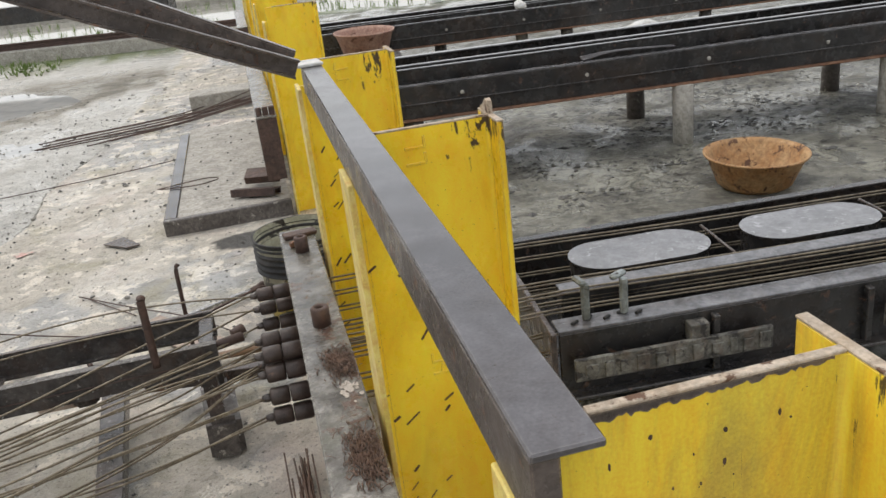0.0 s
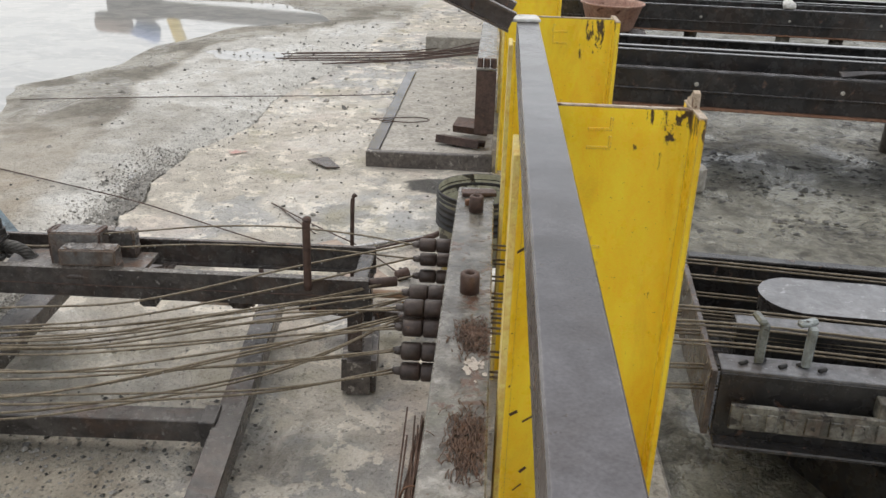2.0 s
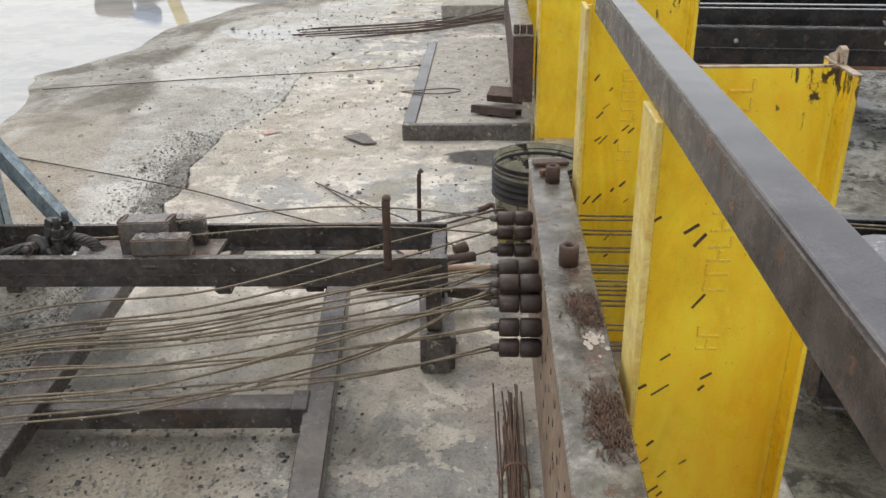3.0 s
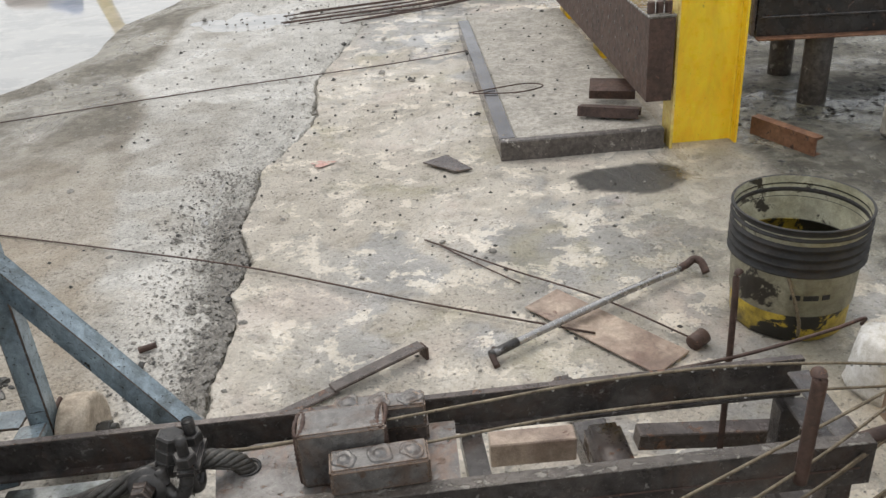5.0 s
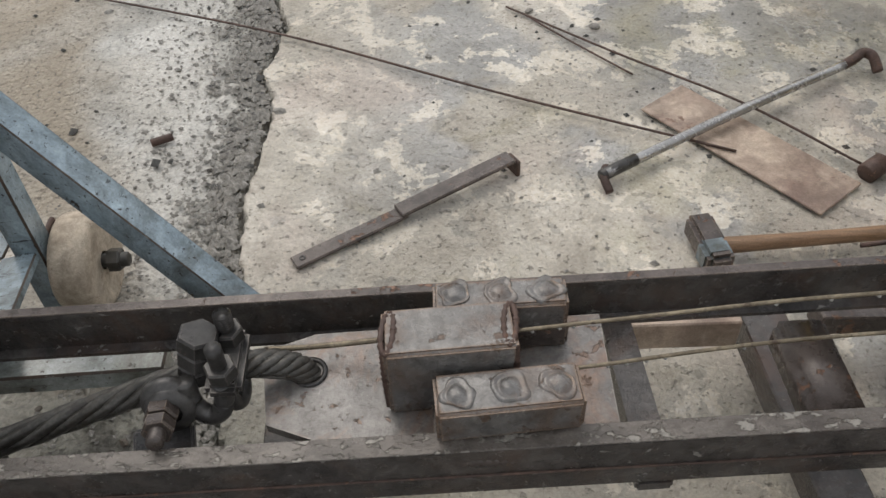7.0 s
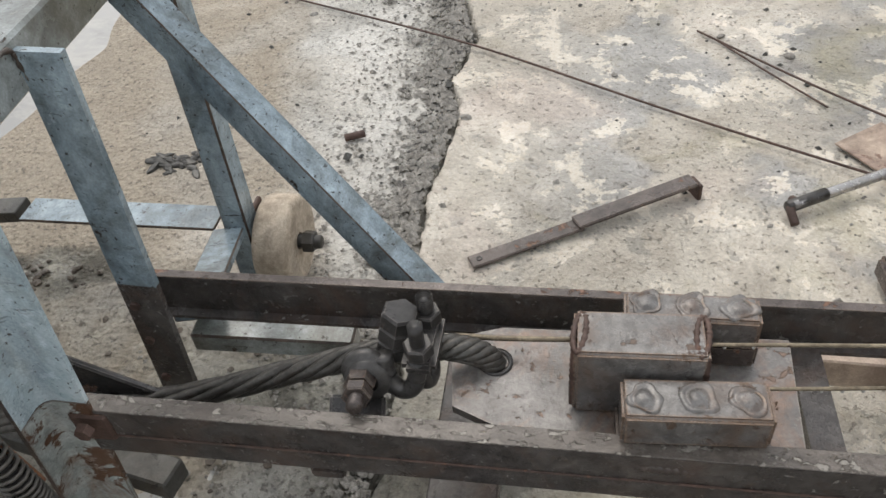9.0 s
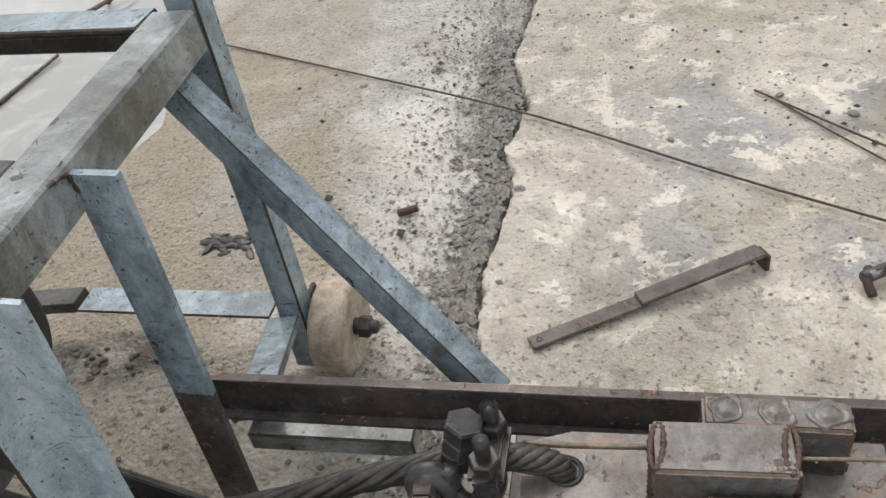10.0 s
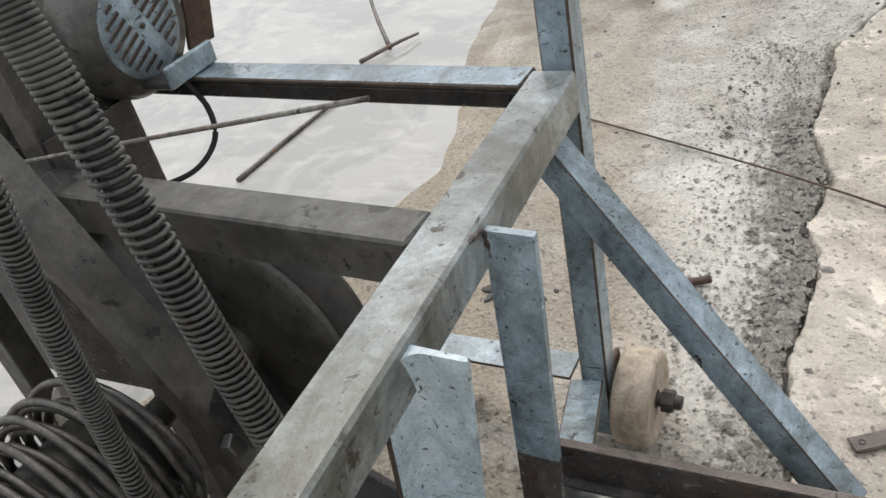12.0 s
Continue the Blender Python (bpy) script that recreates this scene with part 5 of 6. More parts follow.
wheel = thing("stand_wheel", (-2.02, 3.25, 0.0), "dusty tan roller wheel bolted under the winch stand", "wheel")
bm = bmesh.new()
lathe(bm, [(0.02, -0.043), (0.088, -0.043), (0.104, -0.038), (0.108, -0.028), (0.108, 0.028), (0.103, 0.036), (0.09, 0.04), (0.07, 0.036), (0.02, 0.036)], axis_x(-2.03, 3.25, 0.115), 40)
part("tyre", bm, TAN_WHEEL, wheel)
part("axle", cyl(bmesh.new(), axis_x(-2.02, 3.25, 0.115), 0.016, 0.16, 14), OILY, wheel)
part("nut", flat(hexagon(bmesh.new(), axis_x(-1.982, 3.25, 0.115), 0.026, 0.026)), OILY, wheel)
part("bracket", box(bmesh.new(), at(-2.087, 3.25, 0.13), 0.012, 0.09, 0.16, 0.004), RUST_DARK, wheel)

# electric motor with a slotted fan cover
motor = thing("electric_motor", (-3.0, 3.12, 0.93), "oily grey electric motor with a slotted fan cover", "electric motor")
MX, MY, MZ = -2.90, 3.11, 1.045
bm = bmesh.new()
lathe(bm, [(0, 0), (0.13, 0), (0.137, 0.01), (0.137, 0.36), (0, 0.36)], axis_x(MX - 0.44, MY, MZ), 48)
part("housing", bm, OILY, motor)
for i in range(26):
    a = 2 * math.pi * i / 26
    bm = box(bmesh.new(), at(MX - 0.26, MY + 0.14 * math.cos(a), MZ + 0.14 * math.sin(a), math.degrees(a), 0, 0), 0.2, 0.016, 0.004, 0.001)
    part("cooling_fin", bm, OILY, motor)
bm = bmesh.new()
lathe(bm, [(0.137, 0), (0.142, 0.004), (0.142, 0.06), (0.13, 0.085), (0.1, 0.097)], axis_x(MX - 0.10, MY, MZ), 48)
part("fan_cowl", bm, OILY, motor)
bm = bmesh.new()
lathe(bm, [(0, 0.004), (0.096, 0.004), (0.102, 0.0)], axis_x(MX - 0.004, MY, MZ), 40)
part("fan_cover", bm, BLUE, motor, "pale grey fan cover")
for i in range(9):
    zz = -0.076 + 0.019 * i
    for s in (-1, 1):
        n = math.sqrt(max(0.0, 0.088 ** 2 - zz * zz)) - 0.022
        if n > 0.01:
            bm = box(bmesh.new(), at(MX + 0.0014, 0, 0) @ at(0, MY, MZ, 24, 0, 0) @ at(0, s * (0.02 + n / 2), zz), 0.003, n, 0.0095, 0.001)
            part("slot", bm, BLACK, motor)
part("cover_screw", cyl(bmesh.new(), axis_x(MX + 0.003, MY, MZ), 0.006, 0.004, 10, 0.001), BLACK, motor)
part("foot", block(-3.25, -2.84, 3.06, 3.2, 0.932, 0.946, 0.003), OILY, motor)
part("foot_web", bar(bmesh.new(), (-2.835, 3.2, 0.955), (-2.835, 3.06, 0.955), 0.012, 0.045), BLUE, motor)
bm = bmesh.new()
tube(bm, spline([(-2.87, 3.12, 0.94), (-2.835, 3.13, 0.86), (-2.835, 3.11, 0.79), (-2.88, 3.05, 0.745), (-3.0, 2.97, 0.74), (-3.1, 2.9, 0.8)], 10), 0.0062, 8)
solo("power_cable", bm, BLACK_PLASTIC, "black power cable looping below the motor", "cable")
bm = bmesh.new()
box(bm, at(-2.925, 3.29, 1.02, 0, 20, -10), 0.01, 0.075, 0.2, 0.003)
solo("belt_guard", bm, RUST_DARK, "rusty sheet guard standing beside the motor", "guard")
bm = bmesh.new()
tube(bm, spline([(-3.14, 2.771, 0.902), (-2.6, 2.708, 1.025), (-2.084, 2.646, 1.142)], 6), 0.0034, 8)
solo("iron_rod", bm, CRUST, "thin grey rod resting across the winch stand", "iron rod")


# rope drum and large pulley below the beams
drum = thing("winch_drum", (-2.75, 2.35, 0.42), "oily winch drum wound with black wire rope", "winch drum")
DX, DZ = -2.72, 0.50
part("core", cyl(bmesh.new(), axis_y(DX, 2.38, DZ), 0.11, 0.42, 32), OILY, drum)
for y in (2.18, 2.56):
    bm = bmesh.new()
    fr = 0.24 if y < 2.3 else 0.165
    lathe(bm, [(0.03, -0.007), (fr - 0.005, -0.007), (fr, 0.0), (fr - 0.005, 0.007), (0.03, 0.007)], axis_y(DX, y, DZ), 56)
    part("flange", bm, PLATE, drum)
for k in range(30):
    bm = bmesh.new()
    r = 0.142 + 0.013 * ((k * 7) % 4)
    yy = 2.2 + 0.0113 * k
    way = [Vector((DX + r * math.cos(a), yy + 0.012 * a / 6.3 + 0.008 * math.sin(2 * a + 1.7 * k), DZ + (r + 0.004 * math.sin(3 * a + k)) * math.sin(a))) for a in (2 * math.pi * i / 40 for i in range(41))]
    tube(bm, way, 0.0078, 6)
    part("rope_turn", bm, ROPE, drum)
part("shaft", cyl(bmesh.new(), axis_y(DX, 2.5, DZ), 0.03, 0.9, 16), OILY, drum)
pulley = thing("belt_pulley", (-2.6, 2.84, 0.3), "large dull brown belt pulley beside the winch drum", "pulley")
bm = bmesh.new()
lathe(bm, [(0.04, -0.05), (0.2, -0.05), (0.255, -0.05), (0.26, -0.045), (0.252, 0.0), (0.26, 0.045), (0.255, 0.05), (0.225, 0.05), (0.215, 0.02), (0.04, 0.02)], axis_y(-2.66, 2.86, 0.53), 64)
part("rim", bm, OILY, pulley)
part("belt", lathe(bmesh.new(), [(0.254, -0.038), (0.268, -0.034), (0.268, 0.034), (0.254, 0.038)], axis_y(-2.66, 2.86, 0.53), 64), BLACK_PLASTIC, pulley, "black rubber belt")
part("hub", cyl(bmesh.new(), axis_y(-2.66, 2.83, 0.53), 0.055, 0.14, 24), OILY, pulley)
bm = bmesh.new()
cyl(bm, axis_x(-2.98, 2.95, 0.63), 0.13, 0.34, 32)
solo("gearbox", bm, BLACK, "black oily gearbox body behind the pulley", "gearbox")


# Added fill block, no known part: darkens the space under the motor.
solo("gear_housing", box(bmesh.new(), at(-3.36, 2.955, 0.60, 0, 0, 2), 0.8, 0.24, 0.7, 0.03, 3), BLACK, "added black block filling the dark space under the motor", "gearbox")
bm = bmesh.new()
lathe(bm, [(0, 0), (0.17, 0), (0.185, 0.012), (0.185, 0.1), (0.16, 0.13), (0, 0.13)], axis_x(-3.22, 2.92, 0.98), 36)
solo("brake_drum", bm, OILY, "oily grey brake drum beside the motor", "brake drum")
bm = bmesh.new()
bar(bm, (-2.692, 3.0, 0.60), (-2.672, 3.0, 0.47), 0.012, 0.014)
bar(bm, (-2.676, 3.0, 0.48), (-2.64, 3.0, 0.28), 0.016, 0.03)
cyl(bm, at(-2.686, 2.99, 0.555, 0, 70, 0), 0.008, 0.07, 10)
solo("brake_lever", bm, BLACK, "dark iron brake lever behind the top beam", "lever")


def coil_hose(points, r, turns, name, label):
    """A close-wound steel coil round a way, with its dark core."""
    t = thing(name, points[-1], label, "coil spring", "coil springs")
    way = spline(points, 60)
    bm = bmesh.new()
    n = turns * 10
    out = []
    for i in range(n + 1):
        s = i / n * (len(way) - 1)
        k = min(int(s), len(way) - 2)
        v = way[k].lerp(way[k + 1], s - k)
        d = (way[min(k + 2, len(way) - 1)] - way[max(k - 1, 0)]).normalized()
        u = d.cross(Vector((0, 1, 0))).normalized()
        w = u.cross(d)
        a = 2 * math.pi * i / 10
        out.append(v + r * (math.cos(a) * u + math.sin(a) * w))
    tube(bm, out, r * 0.16, 5)
    part("coil", bm, OILY, t)
    bm = bmesh.new()
    tube(bm, way, r * 0.72, 10)
    part("core", bm, BLACK, t)
    return t


coil_hose([(-2.45, 2.55, 1.36), (-2.43, 2.55, 1.27), (-2.408, 2.55, 1.15), (-2.38, 2.55, 0.96), (-2.358, 2.55, 0.8), (-2.33, 2.55, 0.64)], 0.0255, 74, "coil_spring", "thick greasy coil spring slanting beside the drum")
coil_hose([(-2.385, 2.42, 1.3), (-2.42, 2.42, 1.12), (-2.445, 2.42, 0.99), (-2.462, 2.42, 0.86), (-2.473, 2.42, 0.74), (-2.485, 2.42, 0.58)], 0.0165, 84, "coil_spring", "thinner coil spring hanging in front of the rope drum")
coil_hose([(-2.14, 2.41, 0.79), (-2.12, 2.42, 0.745), (-2.097, 2.42, 0.606), (-2.074, 2.42, 0.44), (-2.06, 2.42, 0.34)], 0.021, 48, "coil_spring", "short dark coil spring at the strut's foot")


# ---- loose things on the slab ----
bar_thing = thing("flat_bar", (-1.35, 3.45, 0), "dark flat iron bar with a bent hook end and a hole", "iron bar")
bm = bmesh.new()
bar(bm, (-1.612, 3.312, 0.012), (-1.36, 3.462, 0.018), 0.042, 0.01)
part("blade", bm, BROWN, bar_thing)
bm = bmesh.new()
bar(bm, (-1.375, 3.455, 0.026), (-1.095, 3.615, 0.044), 0.046, 0.012)
part("arm", bm, BROWN, bar_thing)
bm = bmesh.new()
box(bm, at(-1.088, 3.612, 0.02, 0, 0, 30), 0.012, 0.046, 0.05, 0.003)
part("hook", bm, RUST_DARK, bar_thing)
bm = bmesh.new()
lathe(bm, [(0.004, 0), (0.0075, 0), (0.0075, 0.0022), (0.004, 0.0022), (0.004, 0)], at(-1.592, 3.324, 0.0168), 14)
part("hole_rim", bm, BLACK, bar_thing)

lever = thing("lever_rod", (-0.5, 3.75, 0), "bare steel lever rod with a hooked end and a forked head", "lever rod")
bm = bmesh.new()
tube(bm, spline([(-0.87, 3.545, 0.035), (-0.5, 3.755, 0.042), (-0.15, 3.953, 0.036)], 10), 0.0135, 12)
part("rod", bm, BRIGHT_ROD, lever)
bm = bmesh.new()
tube(bm, spline([(-0.152, 3.952, 0.036), (-0.115, 3.974, 0.04), (-0.09, 3.988, 0.048), (-0.066, 3.975, 0.043), (-0.056, 3.94, 0.016)], 8), 0.0142, 12)
part("hook", bm, RUST_DARK, lever, "dark rusty hooked end")
bm = bmesh.new()
cyl(bm, along((-0.92, 3.52, 0.03), (-0.75, 3.613, 0.04))[0] @ at(0, 0, 0, 0, 90, 0), 0.0155, 0.11, 14)
part("grip", bm, GREASY, lever)
bm = bmesh.new()
tube(bm, spline([(-0.865, 3.575, 0.03), (-0.875, 3.535, 0.032), (-0.865, 3.50, 0.014)], 6), 0.011, 8)
part("fork", bm, RUST_DARK, lever)

bm = bmesh.new()
box(bm, at(-0.497, 3.66, 0.011, 0, 0, -52.5), 0.55, 0.165, 0.007, 0.002)
solo("steel_plate", bm, PINK_PLATE, "rust-pink steel plate with a dark wet patch, lying flat", "steel plate", "loose plates")
bm = bmesh.new()
vs = [bm.verts.new(p) for p in ((-1.02, 5.2, 0.012), (-0.87, 5.06, 0.01), (-0.79, 5.08, 0.008), (-0.90, 5.26, 0.016))]
f = bm.faces.new(vs)
r = bmesh.ops.extrude_face_region(bm, geom=[f])
bmesh.ops.translate(bm, vec=(0, 0, 0.007), verts=[v for v in r["geom"] if isinstance(v, bmesh.types.BMVert)])
bmesh.ops.recalc_face_normals(bm, faces=bm.faces[:])
solo("steel_plate", bm, BROWN, "dark pentagonal sheet offcut lying on the slab", "steel plate", "loose plates")

hammer = thing("hammer", (-0.6, 3.27, 0), "sledge hammer with a worn blue-marked head and wooden handle", "hammer")
part("head", box(bmesh.new(), at(-0.685, 3.285, 0.045, 0, 0, 8), 0.06, 0.15, 0.06, 0.011, 2), BROWN, hammer)
part("paint_band", box(bmesh.new(), at(-0.682, 3.25, 0.045, 0, 0, 8), 0.0625, 0.06, 0.0625, 0.011, 2), BLUE, hammer, "pale blue worn paint")
bm = bmesh.new()
tube(bm, spline([(-0.68, 3.275, 0.046), (-0.5, 3.288, 0.04), (-0.3, 3.302, 0.036), (-0.06, 3.318, 0.03)], 8), lambda s: 0.02 - 0.003 * math.sin(3.1 * s), 12)
part("handle", bm, WOOD, hammer, "worn brown wooden handle")

bm = bmesh.new()
cyl(bm, at(-0.225, 3.53, 0.026, 0, 80, 30), 0.026, 0.06, 16)
solo("barrel_grip", bm, RUST_DARK, "loose rusty barrel grip on the slab", "strand grip")
WIRES = [
    ([(-3.05, 4.87, 0.006), (-2.4, 4.585, 0.012), (-1.75, 4.285, 0.02), (-1.1, 3.93, 0.014), (-0.53, 3.625, 0.02)], 0.0036),
    ([(-1.05, 4.405, 0.008), (-0.75, 4.1, 0.014), (-0.47, 3.815, 0.03), (-0.245, 3.555, 0.02)], 0.0034),
    ([(-1.0, 4.36, 0.006), (-0.86, 4.17, 0.008), (-0.72, 4.0, 0.006)], 0.003),
    ([(-3.6, 6.45, 0.006), (-2.4, 6.75, 0.01), (-1.2, 7.0, 0.012), (-0.62, 7.15, 0.02)], 0.004),
]
for pts, r in WIRES:
    bm = bmesh.new()
    tube(bm, spline(pts, 10), r, 6)
    solo("loose_wire", bm, RUST_DARK, "long thin loose wire lying across the slab", "wire", "loose wires")

# sticks in the puddle, a smear of red paint
for p in ([(-3.9, 4.12, -0.01), (-3.88, 4.5, -0.008), (-3.84, 4.86, -0.004)], [(-3.95, 5.2, 0.0), (-3.84, 5.36, 0.02), (-3.78, 5.52, 0.01)], [(-3.85, 5.34, 0.01), (-4.1, 5.65, 0.12), (-4.4, 6.1, 0.28)]):
    bm = bmesh.new()
    tube(bm, spline(p, 6), lambda s: 0.013 - 0.006 * s, 7)
    solo("stick", bm, BROWN, "thin bare stick lying in the puddle", "stick", "sticks")
bm = bmesh.new()
ring = [bm.verts.new((-1.516 + (0.05 + 0.02 * math.sin(5 * t)) * math.cos(t), 5.325 + (0.035 + 0.016 * math.sin(3 * t + 1)) * math.sin(t), 0.008)) for t in (2 * math.pi * i / 22 for i in range(22))]
bm.faces.new(ring)
solo("paint_mark", bm, RED_MARK, "small smear of faded red paint on the slab", "paint mark")

# pail
pail = thing("paint_pail", (0.12, 3.674, 0), "tar-smeared yellow paint pail with black ribbed collar", "pail")
PX, PY, PH, PR = 0.12, 3.674, 0.403, 0.207
bm = bmesh.new()
lathe(bm, [(0.0, 0.0), (PR - 0.034, 0.0), (PR - 0.028, 0.006), (PR - 0.012, PH * 0.62), (PR - 0.018, PH * 0.62)], at(PX, PY, 0.002), 48)
part("body", bm, PAIL, pail)
bm = bmesh.new()
prof = [(PR - 0.013, PH * 0.6)]
for k in range(5):
    z = PH * (0.6 + 0.075 * k)
    prof += [(PR - 0.009, z), (PR + 0.002, z + 0.003), (PR + 0.002, z + 0.008), (PR - 0.008, z + 0.012)]
prof += [(PR - 0.002, PH - 0.006), (PR + 0.003, PH - 0.003), (PR + 0.002, PH), (PR - 0.006, PH)]
lathe(bm, prof, at(PX, PY, 0.002), 48)
part("ribbed_collar", bm, BLACK_PLASTIC, pail)
bm = bmesh.new()
lathe(bm, [(PR - 0.006, PH), (PR - 0.018, 0.1), (0.0, 0.085)], at(PX, PY, 0.002), 48)
part("lining", bm, PAIL_IN, pail)
bm = bmesh.new()
tube(bm, spline([(PX - 0.10, PY - 0.17, 0.25), (PX - 0.085, PY - 0.192, 0.19), (PX - 0.06, PY - 0.2, 0.1), (PX - 0.05, PY - 0.19, 0.04)], 8), 0.006, 8)
part("bail_handle", bm, WIRE, pail)
for k, w in enumerate((0.03, 0.045, 0.025)):
    a = -1.95 + 0.24 * k
    bm = box(bmesh.new(), at(PX + (PR - 0.0165) * math.cos(a), PY + (PR - 0.0165) * math.sin(a), 0.17, 0, 0, math.degrees(a) + 90), w, 0.004, 0.018, 0.001)
    part("label_bar", bm, BLACK_PLASTIC, pail)
bm = bmesh.new()
lathe(bm, [(0, 0), (0.09, 0.0), (0.1, 0.03), (0.097, 0.12), (0.08, 0.17), (0.05, 0.18), (0, 0.17)], at(0.22, 3.25, 0.0), 20)
for v in bm.verts:
    v.co += 0.02 * Vector((noise.noise(v.co * 9), noise.noise(v.co * 9 + Vector((5, 0, 0))), 0))
solo("white_sack", bm, WHITE_CLOTH, "crumpled white sack beside the pail", "sack", "white sacks")

# raised slab with its steel edge, pieces of channel on it
slab = thing("raised_slab", (-0.25, 6.2, 0), "low concrete plinth edged with a flat steel strip", "plinth")
part("edge", block(-0.64, 0.16, 5.165, 5.215, -0.02, 0.1, 0.006), STAINED, slab, "dark stained front edge")
part("fill", block(-0.56, 0.16, 5.2155, 7.9, -0.02, 0.092, 0.006), CONCRETE, slab)
part("steel_strip", block(-0.64, -0.5605, 5.2155, 7.7, -0.02, 0.1, 0.004), TUBE, slab, "bluish steel edge strip")
CAP = [(-0.06, 0), (0.06, 0), (0.06, -0.05), (0.046, -0.05), (0.046, -0.012), (-0.046, -0.012), (-0.046, -0.05), (-0.06, -0.05)]
for p, q in (((-0.19, 5.48, 0.143), (0.09, 5.36, 0.143)), ((-0.10, 5.66, 0.19), (0.13, 5.60, 0.185))):
    bm = bmesh.new()
    extrude(bm, CAP, p, q, (0, 0.25, 1) if p[2] < 0.15 else (0, -0.3, 1))
    solo("channel_offcut", bm, RUST_DARK, "short rusty channel offcut on the plinth", "steel offcut", "channel offcuts")
bm = bmesh.new()
extrude(bm, channel(0.05, 0.1, 0.012, 1), (0.62, 5.25, 0.04), (0.78, 4.9, 0.04), (0, 0, 1))
solo("channel_offcut", bm, RUST, "rusty channel offcut lying behind the post", "steel offcut", "channel offcuts")
bm = bmesh.new()
tube(bm, spline([(-0.72, 5.95, 0.105), (-0.4, 6.02, 0.11), (-0.3, 5.95, 0.11), (-0.45, 5.88, 0.108), (-0.7, 5.93, 0.105)], 8), 0.004, 6)
solo("loose_wire", bm, RUST_DARK, "loop of wire lying over the plinth's edge", "wire", "loose wires")
solo("concrete_block", block(-0.6, 0.15, 9.2, 9.6, -0.02, 0.18, 0.01), CONCRETE, "low concrete block in front of the far posts", "concrete block")
rng = random.Random(21)
for i in range(11):
    y = 8.6 + 0.05 * i + rng.uniform(-0.03, 0.03)
    bm = bmesh.new()
    tube(bm, spline([(-1.6 + rng.uniform(-0.5, 0.3), y - 0.25, 0.012), (-0.7, y + rng.uniform(-0.05, 0.05), 0.03), (0.1, y + 0.15, 0.05 + rng.uniform(0, 0.15))], 6), 0.006, 5)
    solo("steel_strand", bm, RUST_DARK, "dark loose strand lying on the yard near the far posts", "steel strand", "far strands")

# stones and chips
for i, (x, y, r) in enumerate(((-1.715, 3.905, 0.018), (-2.35, 4.5, 0.014), (-1.95, 4.75, 0.015), (-2.1, 4.62, 0.015), (-0.79, 4.27, 0.016), (-0.98, 4.38, 0.012), (-2.75, 5.25, 0.02), (-1.3, 4.15, 0.012))):
    bm = rock(bmesh.new(), at(x, y, r * 0.3, 0, 0, 40 * i) @ Matrix.Diagonal((1.4, 1, 0.7, 1)), r, i, 2)
    solo("stone", bm, STONE, "small dark stone lying on the slab", "stone", "stones")
bm = cyl(bmesh.new(), at(-2.02, 3.80, 0.008, 0, 90, 25), 0.011, 0.06, 10, 0.002)
solo("bolt_stub", bm, RUST_DARK, "short dark bolt stub lying on the gravel", "bolt")
bm = bmesh.new()
r4 = random.Random(31)
for i in range(46):
    rock(bm, at(-2.51 + r4.gauss(0, 0.05), 3.655 + r4.gauss(0, 0.02), 0.004, 0, 0, r4.uniform(-60, 60)) @ Matrix.Diagonal((1.7, 0.8, 0.6, 1)), r4.uniform(0.008, 0.02), i * 3.7, 2)
solo("mud_lump", bm, OILY, "flat clot of dark rag and mud on the ground", "mud clot", kind="stuff")
bm = bmesh.new()
for i in range(120):
    if i < 40:
        x, y, r = -2.63 + r4.gauss(0, 0.14), 3.2 + r4.gauss(0, 0.045), r4.uniform(0.005, 0.016)
    else:
        x, y, r = r4.uniform(-2.5, -1.75), r4.uniform(2.45, 3.2), r4.uniform(0.004, 0.013)
    rock(bm, at(x, y, 0.0, 0, 0, r4.uniform(0, 180)) @ Matrix.Diagonal((1.3, 1, 0.6, 1)), r, i * 1.3, 1)
solo("soil_clods", bm, EARTH, "dark wet clods of earth under the winch stand", "soil", kind="stuff")
verts, faces = [], []
for i in range(1100):
    if i < 520:
        y = 3.6 + 7.5 * r4.random()
        x = max(r4.uniform(-2.8, 0.1), float(np.interp(y, SHORE_Y, SHORE_X)) + 0.15)
    else:
        x, y = r4.uniform(-2.4, -0.5), r4.uniform(1.1, 2.5)
    r = r4.uniform(0.004, 0.011) * (1.9 if r4.random() < 0.1 else 1) * (0.75 + 0.03 * y)
    if -0.66 < x < 0.2 and 5.1 < y < 8:
        z = 0.093
    else:
        z = 0.0
    k = len(verts)
    a = r4.uniform(0, 3.1)
    for dx, dy, dz in ((1.4, 0, 0.1), (-1.1, 0.3, 0.3), (0.1, 1, 0.0), (0, -0.9, 0.3), (0.2, 0.1, 1.0), (0, 0, -0.8)):
        verts.append((x + r * (dx * math.cos(a) - dy * math.sin(a)), y + r * (dx * math.sin(a) + dy * math.cos(a)), z + r * dz))
    for t in ((0, 2, 4), (2, 1, 4), (1, 3, 4), (3, 0, 4), (2, 0, 5), (1, 2, 5), (3, 1, 5), (0, 3, 5)):
        faces.append(tuple(k + v for v in t))
me = bpy.data.meshes.new("dark_chips")
me.from_pydata(verts, [], faces)
me.materials.append(OILY)
tagged(new("dark_chips", me), "dark crumbs and chips scattered over the yard", "rubble", kind="stuff")
rng = random.Random(2)
verts, faces = [], []
